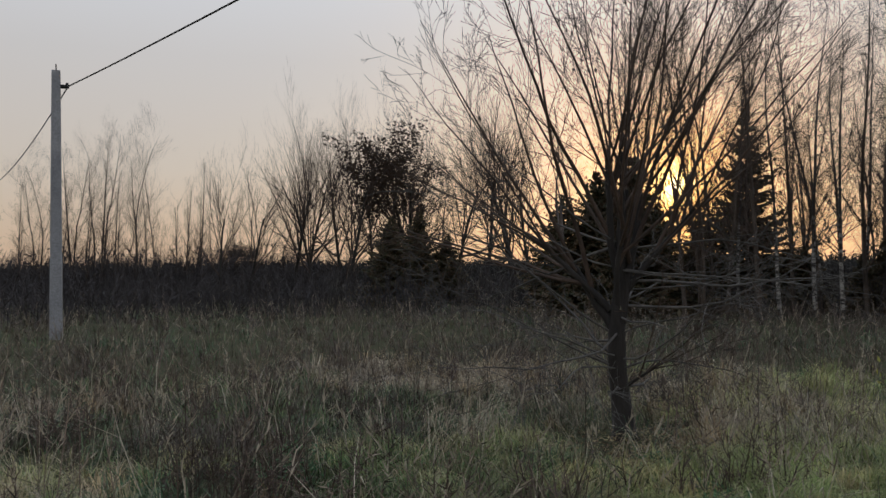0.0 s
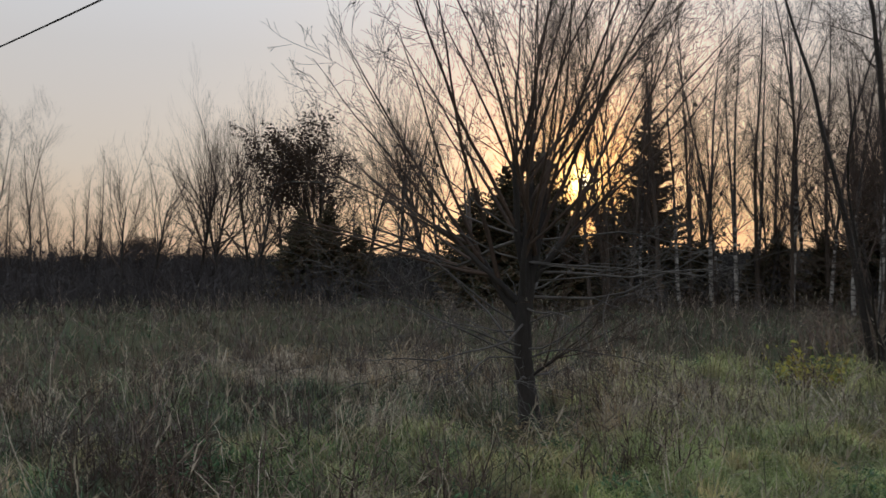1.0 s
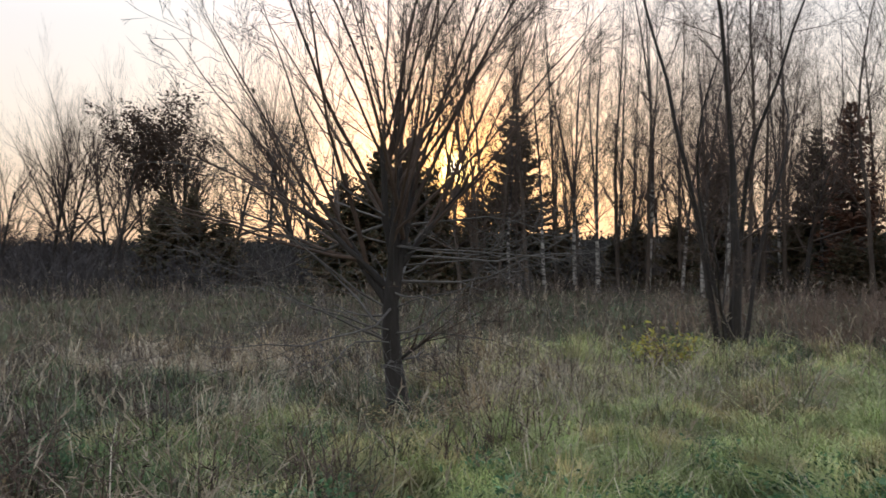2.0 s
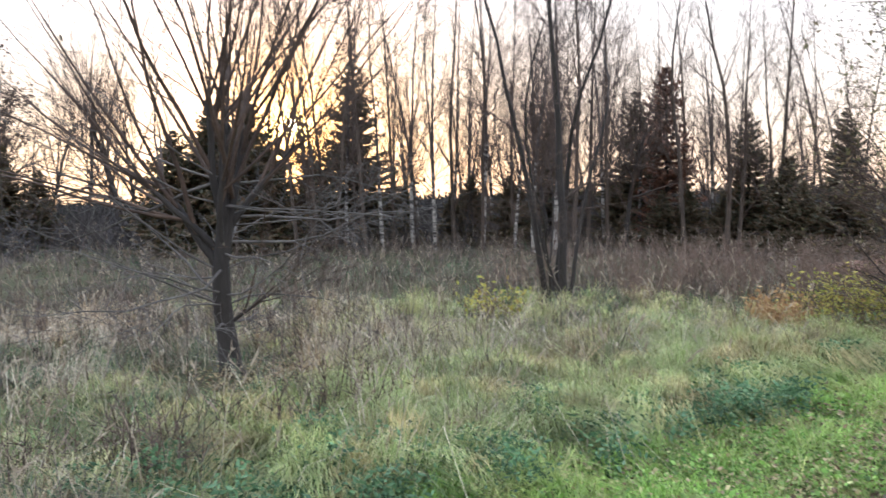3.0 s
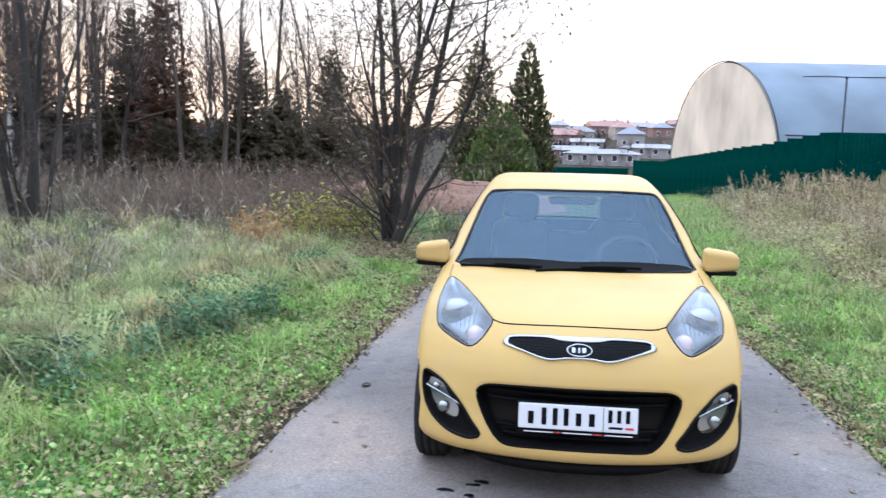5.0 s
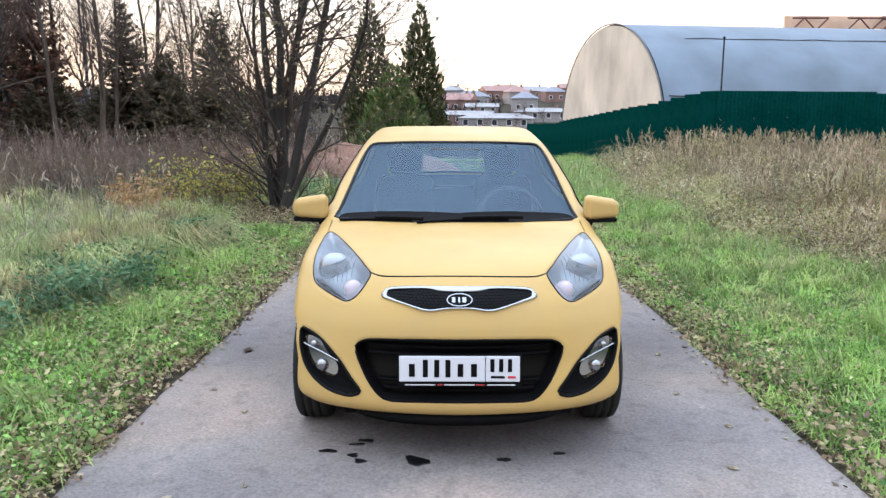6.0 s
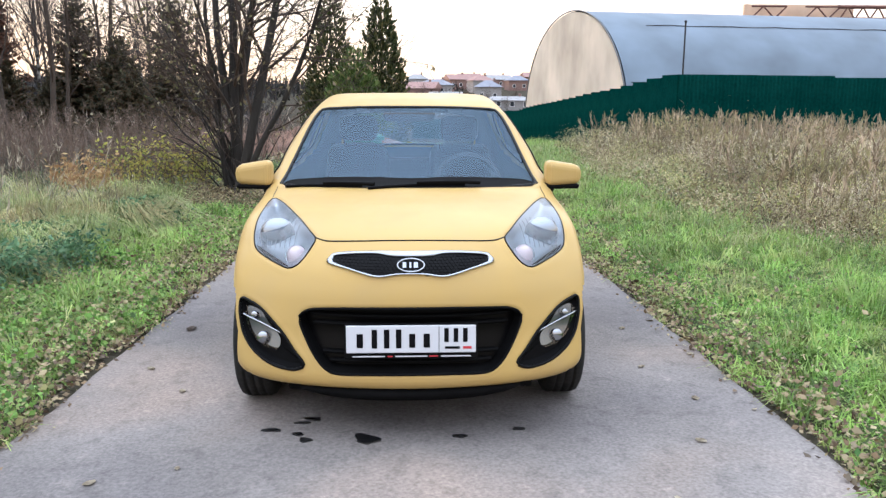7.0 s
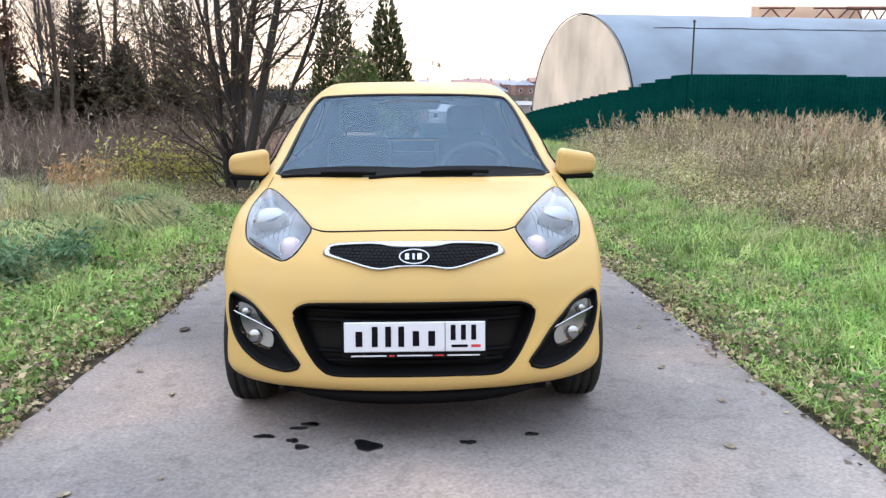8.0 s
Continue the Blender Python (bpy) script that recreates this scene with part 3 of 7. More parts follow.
class Facet:
    """An outline on the car's skin, seen along one direction."""

    def __init__(self, pts, way, n=56):
        self.way = np.array(way, float) / np.linalg.norm(way)
        up = np.array([0, 0, 1.0]) if abs(self.way[2]) < 0.95 else np.array([0, 1.0, 0])
        self.u = np.cross(self.way, up)
        self.u /= np.linalg.norm(self.u)
        self.v = np.cross(self.u, self.way)
        P = np.array(pts, float)
        self.mid = P.mean(0)
        self.flat = closed_curve(np.stack([(P - self.mid) @ self.u, (P - self.mid) @ self.v], -1), n)
        area = 0.5 * np.sum(self.flat[:, 0] * np.roll(self.flat[:, 1], -1) - self.flat[:, 1] * np.roll(self.flat[:, 0], -1))
        if area < 0:
            self.flat = self.flat[::-1]

    def offset(self, d):
        t = np.roll(self.flat, -1, 0) - np.roll(self.flat, 1, 0)
        t /= np.linalg.norm(t, axis=1, keepdims=True) + 1e-9
        return self.flat + d * np.stack([t[:, 1], -t[:, 0]], -1)

    def on(self, flat, lift):
        base = self.mid + flat[:, :1] * self.u + flat[:, 1:] * self.v - self.way * 0.7
        return on_skin(base, self.way, lift)

    def holds(self, pts, d=0.0):
        """Which of the points lie inside the outline grown by d, on this side of the car."""
        q = np.stack([(pts - self.mid) @ self.u, (pts - self.mid) @ self.v], -1)
        poly = self.offset(d)
        nxt = np.roll(poly, -1, 0)
        inside = np.zeros(len(q), bool)
        for a, b in zip(poly, nxt):
            cross = (a[1] > q[:, 1]) != (b[1] > q[:, 1])
            x = a[0] + (q[:, 1] - a[1]) * (b[0] - a[0]) / (b[1] - a[1] + 1e-12)
            inside ^= cross & (q[:, 0] < x)
        return inside & (np.abs((pts - self.mid) @ self.way) < 0.6)

    def strip(self, offsets, lifts):
        rows = [self.on(self.offset(o), l) for o, l in zip(offsets, lifts)]
        n = len(self.flat)
        V = np.concatenate(rows)
        i = np.arange(n)
        F = np.concatenate([np.stack([r * n + i, r * n + (i + 1) % n, (r + 1) * n + (i + 1) % n, (r + 1) * n + i], -1) for r in range(len(rows) - 1)])
        return V, F

    def fill(self, o, lift, rings=8, push=0.0, shape=None):
        """The whole area; push sinks it behind the skin, deepest in the middle when shape is given."""
        edge = self.offset(o)
        rows = [self.on(edge * s, lift) + self.way * (push if shape is None else push * shape(s)) for s in np.linspace(1, 0.02, rings)]
        n = len(edge)
        i = np.arange(n)
        F = [np.stack([r * n + i, r * n + (i + 1) % n, (r + 1) * n + (i + 1) % n, (r + 1) * n + i], -1) for r in range(rings - 1)]
        return np.concatenate(rows), np.concatenate(F)

    def wall(self, o, depth, narrow):
        a = self.on(self.offset(o), 0.004)
        b = self.on(self.offset(o - narrow), 0.0) + self.way * depth
        n = len(a)
        i = np.arange(n)
        return np.concatenate([a, b]), np.stack([i, i + n, (i + 1) % n + n, (i + 1) % n], -1)

    def rim(self, o, lift, r, sides=6):
        p = self.on(self.offset(o), lift)
        p = np.vstack([p, p[:1]])
        return tubes([(p, [r] * len(p))], sides)


def mirrored(pts):
    return [(-x, y, z) for x, y, z in pts]


def both(pts):
    """A symmetric outline from its right half, listed from the middle bottom to the middle top."""
    return pts + [(-x, y, z) for x, y, z in pts[::-1] if x > 1e-6]


HEADLIGHT = [(0.680, 0.890, 0.907), (0.621, 0.803, 0.904), (0.509, 0.518, 0.877), (0.430, 0.320, 0.842), (0.401, 0.262, 0.822), (0.409, 0.222, 0.797), (0.450, 0.178, 0.742),
             (0.490, 0.172, 0.713), (0.530, 0.195, 0.711), (0.620, 0.285, 0.736), (0.670, 0.355, 0.758), (0.687, 0.415, 0.795), (0.692, 0.480, 0.834), (0.692, 0.660, 0.877)]
FOG = [(0.722, 0.252, 0.562), (0.693, 0.227, 0.566), (0.622, 0.170, 0.538), (0.537, 0.110, 0.462), (0.479, 0.067, 0.388), (0.437, 0.043, 0.338), (0.456, 0.047, 0.319), (0.502, 0.062, 0.311),
       (0.585, 0.10, 0.327), (0.659, 0.15, 0.369), (0.706, 0.197, 0.426), (0.725, 0.229, 0.5)]
FOG_LAMP = [(0.702, 0.224, 0.534), (0.640, 0.174, 0.525), (0.600, 0.142, 0.478), (0.552, 0.108, 0.428), (0.561, 0.10, 0.380), (0.621, 0.135, 0.390), (0.672, 0.173, 0.421), (0.699, 0.204, 0.471)]
GRILLE = [(0.0, 0.043, 0.711), (0.06, 0.043, 0.709), (0.142, 0.047, 0.699), (0.25, 0.09, 0.722), (0.342, 0.13, 0.742), (0.334, 0.148, 0.765), (0.306, 0.158, 0.779), (0.178, 0.137, 0.790), (0.0, 0.123, 0.791)]
GRILLE_DARK = [(0.0, 0.043, 0.7185), (0.06, 0.043, 0.7165), (0.142, 0.047, 0.708), (0.25, 0.09, 0.730), (0.319, 0.13, 0.748), (0.316, 0.14, 0.760), (0.297, 0.145, 0.771), (0.152, 0.12, 0.781), (0.085, 0.102, 0.772), (0.0, 0.095, 0.770)]
INTAKE = [(0.0, -0.027, 0.313), (0.15, -0.02, 0.312), (0.295, 0.004, 0.309), (0.345, 0.012, 0.325), (0.385, 0.034, 0.367), (0.423, 0.056, 0.430), (0.455, 0.08, 0.508), (0.452, 0.085, 0.535), (0.425, 0.078, 0.555), (0.38, 0.06, 0.566), (0.2, 0.02, 0.577), (0.0, 0.004, 0.580)]
SCREEN = [(0.0, 0.955, 0.953), (0.22, 0.970, 0.952), (0.445, 1.026, 0.949), (0.64, 1.118, 0.948), (0.684, 1.155, 0.955), (0.668, 1.22, 0.99), (0.626, 1.46, 1.10), (0.575, 1.74, 1.245), (0.543, 1.86, 1.300), (0.51, 1.885, 1.322), (0.40, 1.85, 1.335), (0.0, 1.804, 1.342)]
SIDE_FRONT = [(0.7, 1.36, 0.985), (0.7, 1.62, 1.12), (0.6, 1.86, 1.24), (0.6, 2.10, 1.305), (0.6, 2.14, 1.30), (0.7, 2.15, 0.97), (0.7, 1.75, 0.96)]
SIDE_REAR = [(0.7, 2.22, 0.97), (0.6, 2.22, 1.30), (0.6, 2.6, 1.30), (0.6, 2.85, 1.255), (0.6, 3.02, 1.16), (0.7, 3.04, 1.03), (0.7, 2.7, 0.98)]
REAR = [(0.0, 3.4, 1.0), (0.35, 3.4, 1.0), (0.5, 3.4, 1.02), (0.50, 3.35, 1.1), (0.44, 3.3, 1.25), (0.36, 3.3, 1.275), (0.0, 3.25, 1.29)]

L_WAY, R_WAY = (0.15, 0.8, -0.58), (-0.15, 0.8, -0.58)
F_LAMP = {1: Facet(HEADLIGHT, R_WAY), -1: Facet(mirrored(HEADLIGHT), L_WAY)}
F_FOG = {1: Facet(FOG, (-0.4, 1, 0)), -1: Facet(mirrored(FOG), (0.4, 1, 0))}
F_FOGLAMP = {1: Facet(FOG_LAMP, (-0.4, 1, 0)), -1: Facet(mirrored(FOG_LAMP), (0.4, 1, 0))}
F_GRILLE, F_GRILLE_DARK = Facet(both(GRILLE), (0, 1, -0.3), 90), Facet(both(GRILLE_DARK), (0, 1, -0.3), 90)
F_INTAKE, F_SCREEN = Facet(both(INTAKE), (0, 1, 0), 90), Facet(both(SCREEN), (0, 0.5, -0.85), 110)
F_SIDE = {(s, w): Facet([(s * x, y, z) for x, y, z in p], (-s, 0, -0.25)) for s in (1, -1) for w, p in (("front", SIDE_FRONT), ("rear", SIDE_REAR))}
F_REAR = Facet(both(REAR), (0, -1, -0.3))
HOLES = [*F_LAMP.values(), *F_FOG.values(), F_INTAKE, F_SCREEN, *F_SIDE.values(), F_REAR]


def body_grid(nx=72, ny=120, nz=52, inset=0.0):
    """Quads over the whole skin: rays from the car's middle through a box's faces to the skin."""
    c = np.array([0.0, 1.75, 0.68])
    h = np.array([0.72, 1.75, 0.52])
    V, F, at = [], [], 0
    for ax, n1, n2 in ((0, ny, nz), (1, nx, nz), (2, nx, ny)):
        o = [q for q in range(3) if q != ax]
        for s in (-1, 1):
            u, v = np.meshgrid(np.linspace(-1, 1, n1 + 1), np.linspace(-1, 1, n2 + 1), indexing="ij")
            D = np.zeros((*u.shape, 3))
            D[..., ax], D[..., o[0]], D[..., o[1]] = s, u, v
            D = (D * h).reshape(-1, 3)
            a, b = np.full(len(D), 0.2), np.full(len(D), 2.2)
            for _ in range(26):
                m = (a + b) / 2
                inside = car_skin(*(c + D * m[:, None]).T) + inset < 0
                a, b = np.where(inside, m, a), np.where(inside, b, m)
            V.append(c + D * a[:, None])
            i = np.arange(len(D)).reshape(u.shape) + at
            q = np.stack([i[:-1, :-1], i[1:, :-1], i[1:, 1:], i[:-1, 1:]], -1).reshape(-1, 4)
            F.append(q if (s > 0) ^ (ax == 1) else q[:, ::-1])
            at += len(D)
    V, F = np.concatenate(V), np.concatenate(F)
    gone = np.zeros(len(V), bool)
    for hole in HOLES:
        gone |= hole.holds(V, -0.001)
    R = 0.315
    for wy in WHEEL_Y:  # round wheel arches: ring the nearest corners, cut the rest
        off = V[:, 1:] - [wy, WHEEL_Z]
        d = np.linalg.norm(off, axis=1)
        flank = (np.abs(V[:, 0]) > 0.60) & (V[:, 1] > 0.365)
        near = flank & (np.abs(d - R) < 0.017)
        V[near, 1:] = np.array([wy, WHEEL_Z]) + off[near] / d[near, None] * R
        gone |= flank & (d < R - 0.001)
        gone |= (np.abs(V[:, 0]) > 0.5) & (d < R) & (V[:, 2] < 0.26) & (V[:, 1] > 0.365)
    return V, F[~gone[F].any(1)]


def revolve(profile, n=40):
    """Spins (radius, x) round the x axis."""
    P = np.array(profile, float)
    a = np.arange(n) * 2 * np.pi / n
    V = np.stack([np.broadcast_to(P[:, 1], (n, len(P))), P[:, 0] * np.cos(a)[:, None], P[:, 0] * np.sin(a)[:, None]], -1)
    i = np.arange(n * len(P)).reshape(n, len(P))
    j = np.roll(i, -1, 0)
    F = np.stack([i[:, :-1], i[:, 1:], j[:, 1:], j[:, :-1]], -1).reshape(-1, 4)
    return V.reshape(-1, 3), F


def shape(name, arrays, material, parent, label="", smooth=True):
    return part(name, mesh_of(name, *arrays, material, smooth), None, parent, label)


def build_wheel(parent, side, wy):
    root = holder("wheel", pose(side * TRACK, wy, WHEEL_Z + 0.004))
    root.parent = parent
    s = side
    w = 0.0825
    tyre = [(0.19, -w * 0.75), (0.225, -w), (0.262, -w), (0.281, -w * 0.86), (0.288, -w * 0.6)]
    for x in (-0.45, 0.0, 0.45):
        tyre += [(0.288, (x - 0.07) * w), (0.281, (x - 0.055) * w), (0.281, (x + 0.055) * w), (0.288, (x + 0.07) * w)]
    tyre += [(0.288, w * 0.6), (0.281, w * 0.86), (0.262, w), (0.225, w), (0.19, w * 0.75)]
    shape("tyre", revolve(tyre, 56), RUBBER, root)
    rim = [(0.0, s * 0.05), (0.03, s * 0.052), (0.035, s * 0.04), (0.16, s * 0.045), (0.175, s * 0.055), (0.19, s * 0.068), (0.196, s * 0.062), (0.19, -s * 0.06), (0.15, -s * 0.05)]
    r = shape("rim", revolve(rim, 48), ALLOY, root)
    for k in range(8):
        bm = bmesh.new()
        box(bm, s * 0.05 - 0.008, -0.016, 0.035, s * 0.05 + 0.012, 0.016, 0.178, 0.006, pose(0, 0, 0, k * 45, 0, 0))
        part("spoke", bm, ALLOY, r)
    return root


def build_mirror(parent, s):
    """Body-coloured cap over a black foot; the open side faces backwards."""
    root = holder("door_mirror", pose(s * 0.83, 1.23, 0.995))
    root.parent = parent
    bm = bmesh.new()
    box(bm, -0.098, -0.07, -0.062, 0.1, 0.06, 0.064, 0.034, segs=4)
    for v in bm.verts:
        q = v.co
        out = (q.x * s + 0.095) / 0.19
        q.z += (0.012 if q.z < 0 else -0.022) * out**2 + (0.01 if q.z > 0 else 0) * (1 - out)
        q.y += 0.035 * out**2
    part("cap", bm, YELLOW, root)
    bm = bmesh.new()
    box(bm, -0.094, -0.060, -0.078, 0.09, 0.052, -0.052, 0.012)
    for v in bm.verts:
        v.co.y += 0.03 * max(v.co.x * s, 0) / 0.09
    part("lower_cover", bm, BLACK_PLASTIC, root, "black plastic lower cover")
    bm = bmesh.new()
    box(bm, -0.17 if s > 0 else 0.05, -0.035, -0.1, -0.05 if s > 0 else 0.17, 0.035, -0.055, 0.014)
    part("arm", bm, BLACK_PLASTIC, root, "black mirror arm")
    bm = bmesh.new()
    box(bm, -0.08, 0.062, -0.045, 0.075, 0.066, 0.045, 0.002)
    part("mirror_glass", bm, CHROME, root)


def build_seat(parent, x, y, wide, name="front_seat"):
    root = holder(name, pose(x, y, 0))
    root.parent = parent
    bm = bmesh.new()
    box(bm, -wide, -0.25, 0.36, wide, 0.26, 0.52, 0.06, segs=3)
    part("cushion", bm, CABIN, root)
    bm = bmesh.new()
    box(bm, -wide * 0.95, -0.07, 0.0, wide * 0.95, 0.07, 0.62 if wide < 0.4 else 0.46, 0.06, pose(0, 0.25, 0.48, -14, 0, 0), segs=3)
    for v in bm.verts:
        v.co.x *= 1 - 0.18 * max(v.co.z - 0.8, 0) / 0.25
    part("backrest", bm, CABIN, root)
    for hx in ((0,) if wide < 0.4 else (-0.36, 0.36)):
        bm = bmesh.new()
        box(bm, hx - 0.125, -0.05, 0.0, hx + 0.125, 0.05, 0.17 if wide < 0.4 else 0.11, 0.045, pose(0, 0.42, 1.10 if wide < 0.4 else 0.93, -8, 0, 0), segs=3)
        part("headrest", bm, CABIN, root)


def build_plate(parent):
    root = holder("number_plate", pose(0, -0.012, 0.459, -5, 0, 0))
    root.parent = parent
    bm = bmesh.new()
    box(bm, -0.268, 0.0, -0.083, 0.268, 0.018, 0.062, 0.006)
    part("holder", bm, BLACK_PLASTIC, root, "black plate holder")
    bm = bmesh.new()
    box(bm, -0.26, -0.008, -0.056, 0.26, 0.002, 0.056, 0.004)
    part("board", bm, PLATE_WHITE, root, "white board with dark bars")
    for x, w, h, z in [(-0.205, 0.042, 0.056, -0.006), (-0.147, 0.036, 0.076, 0.002), (-0.098, 0.036, 0.076, 0.002), (-0.05, 0.036, 0.076, 0.002), (0.004, 0.040, 0.056, -0.006), (0.062, 0.042, 0.056, -0.006),
                       (0.141, 0.030, 0.056, 0.016), (0.179, 0.030, 0.056, 0.016), (0.217, 0.030, 0.056, 0.016)]:
        bm = bmesh.new()
        box(bm, x - w * 0.3, -0.0095, z - h / 2, x + w * 0.3, -0.007, z + h / 2)
        part("bar", bm, INK, root)
    bm = bmesh.new()
    box(bm, 0.1105, -0.0095, -0.054, 0.1125, -0.007, 0.054)
    part("divider", bm, INK, root)
    for x, w, m in ((0.165, 0.06, INK), (0.225, 0.035, RED_INK)):
        bm = bmesh.new()
        box(bm, x - w / 2, -0.0095, -0.040, x + w / 2, -0.007, -0.030)
        part("small_bar", bm, m, root)
    for x, w, m in ((-0.17, 0.13, PLATE_WHITE), (-0.085, 0.02, RED_INK), (0.0, 0.13, PLATE_WHITE), (0.09, 0.035, RED_INK), (0.18, 0.12, PLATE_WHITE)):
        bm = bmesh.new()
        box(bm, x - w / 2, -0.002, -0.0735, x + w / 2, 0.002, -0.0685)
        part("caption_bar", bm, m, root)


def build_wiper(parent, x0, y0, x1, y1):
    root = holder("wiper")
    root.parent = parent

    def on_top(x, y, up):
        return on_skin([(x, y - 0.3, 1.6)], (0, 0.35, -0.94), 0)[0] + np.array([0, -0.42 * up, 0.9 * up])

    a, b = np.array([x0, y0]), np.array([x1, y1])
    pts = [on_top(*(a + (b - a) * t), 0.022) for t in np.linspace(0, 1, 9)]
    shape("arm", tubes([(pts[:6], np.linspace(0.011, 0.007, 6))], 6), BLACK_PLASTIC, root)
    pts = [on_top(*(a + (b - a) * t), 0.009) for t in np.linspace(0.15, 1.1, 10)]
    shape("blade", tubes([(pts, [0.008] * 10)], 6), BLACK_PLASTIC, root)


def seam(parent, name, pts, way, r=0.004, lift=0.0, material=GLOSS_BLACK):
    P = np.array(pts, float)
    q = np.linspace(0, len(P) - 1, 40)
    line = np.stack([spline(np.arange(len(P)), P[:, j], q) for j in range(3)], -1)
    way = np.array(way, float)
    way /= np.linalg.norm(way)
    p = on_skin(line - way * 0.6, way, lift)
    return shape(name, tubes([(p, [r] * len(p))], 6), material, parent)


def build_car():
    car = holder("car")
    V, F = body_grid()
    body = shape("body", (V, F), YELLOW, car)
    V, F = body_grid(44, 80, 32, 0.035)
    shape("cabin_lining", (V, F[:, ::-1]), LINING, car, "light grey inner lining")
    for hole, o in [(F_INTAKE, 0.034), *[(f, 0.034) for f in F_LAMP.values()], *[(f, 0.034) for f in F_FOG.values()], *[(f, 0.04) for f in F_SIDE.values()], (F_REAR, 0.05), (F_SCREEN, 0.05)]:
        shape("edge_flange", hole.strip([o, o * 0.6, 0.004, -0.003], [0.0004, 0.0012, 0.0016, -0.006]), YELLOW, body)
    # windows
    screen = shape("windscreen", F_SCREEN.fill(0.0, -0.004, 9), GLASS, car)
    screen.visible_shadow = False
    shape("border", F_SCREEN.strip([0.004, 0.002, -0.006, -0.013], [0.001, 0.003, 0.0025, 0.0]), GLOSS_BLACK, screen, "black glass border")
    cowl = Facet(both([(0.0, 0.945, 0.953), (0.3, 0.975, 0.95), (0.60, 1.07, 0.945), (0.66, 1.12, 0.95), (0.6, 1.15, 0.985), (0.3, 1.06, 0.99), (0.0, 1.04, 0.99)]), (0, 0.5, -0.85), 80)
    shape("cowl", cowl.fill(0.0, 0.003, 5), BLACK_PLASTIC, car, "black plastic cowl under the windscreen")
    for (s, w), f in F_SIDE.items():
        g = shape("side_window", f.fill(0.0, -0.003), CLEAR_GLASS, car)
        g.visible_shadow = False
        shape("seal", f.rim(0.0, 0.001, 0.008), BLACK_PLASTIC, g)
    g = shape("rear_window", F_REAR.fill(0.0, -0.003), CLEAR_GLASS, car)
    g.visible_shadow = False
    shape("seal", F_REAR.rim(0.0, 0.001, 0.009), BLACK_PLASTIC, g)
    # headlights
    for s, f in F_LAMP.items():
        lamp = shape("headlight", f.fill(-0.004, 0.003, 9), LENS, car, "clear headlight with silver reflectors")
        lamp.visible_shadow = False
        shape("reflector", f.fill(-0.004, 0.0, 9, 0.06, lambda q: min(1, (1 - q) * 3)), REFLECTOR, lamp)
        shape("seal", f.rim(-0.001, 0.001, 0.003), GLOSS_BLACK, lamp)
        for k in range(9):  # fine flutes in the reflector
            x = 0.50 + 0.022 * k
            pts = [np.array([s * (x - 0.02 * t), 0.25 + 0.5 * (x - 0.5) + 0.3 * t, 0.79 + 0.07 * t]) for t in (0.0, 0.3, 0.6, 0.9)]
            seam(lamp, "flute", [tuple(q) for q in pts], f.way, 0.0016, -0.022, CHROME)
        for x, y, z, r, m in ((0.590, 0.42, 0.815, 0.075, LAMP_BOWL), (0.487, 0.252, 0.756, 0.045, LAMP_PINK)):
            p = on_skin([np.array([s * x, y, z]) - f.way * 0.6], f.way, -0.045)[0]
            bm = bmesh.new()
            bmesh.ops.create_uvsphere(bm, u_segments=20, v_segments=12, radius=r, matrix=Matrix.Translation(p) @ Matrix.Diagonal((1, 0.55, 1, 1)))
            for q in bm.faces:
                q.smooth = True
            part("lamp_bowl", bm, m, lamp)
            ring = [p + r * (math.cos(a) * np.array([1, 0, 0]) + math.sin(a) * np.array([0, 0.35, 0.94])) - np.array([0, 0.012, 0]) for a in np.linspace(0, 2 * math.pi, 25)]
            shape("ring", tubes([(ring, [0.004] * 25)], 6), CHROME, lamp)
        low = Facet([(s * x, y, z) for x, y, z in [(0.50, 0.178, 0.714), (0.54, 0.205, 0.716), (0.62, 0.287, 0.740), (0.675, 0.362, 0.764), (0.672, 0.365, 0.778), (0.61, 0.30, 0.754), (0.53, 0.21, 0.726)]], f.way, 30)
        shape("lower_shade", low.fill(0.0, -0.006, 5), GLOSS_BLACK, lamp, "dark lower shade")
    # fog lamps
    for s, f in F_FOG.items():
        bezel = shape("fog_lamp", f.wall(0.0, 0.03, 0.02), BLACK_PLASTIC, car, "fog lamp in a black bezel")
        shape("backing", f.fill(-0.018, 0.0, 8, 0.028), BLACK_PLASTIC, bezel)
        shape("lip", f.rim(0.0, 0.002, 0.007), GLOSS_BLACK, bezel)
        g = F_FOGLAMP[s]
        lens = shape("lens", g.fill(0.0, -0.008), LENS, bezel)
        lens.visible_shadow = False
        shape("bowl", g.fill(-0.004, 0.0, 8, 0.026), FOG_BOWL, lens)
        for k, (x0, z0, x1, z1) in enumerate([(0.712, 0.505, 0.535, 0.452)]):
            seam(bezel, "chrome_strip", [(s * x0, 0.2, z0), (s * (x0 + x1) / 2, 0.15, (z0 + z1) / 2 + 0.004), (s * x1, 0.1, z1)], (-0.4 * s, 1, 0), 0.0045, 0.001, CHROME)
        for x, z, rad, m in ((0.615, 0.418, 0.03, CHROME), (0.655, 0.503, 0.02, CHROME)):
            p = on_skin([(s * x, -0.5, z)], (0, 1, 0), -0.016)[0]
            bm = bmesh.new()
            bmesh.ops.create_uvsphere(bm, u_segments=16, v_segments=10, radius=rad, matrix=Matrix.Translation(p) @ Matrix.Diagonal((1, 0.5, 1, 1)))
            for q in bm.faces:
                q.smooth = True
            part("bulb_cover", bm, m, lens)
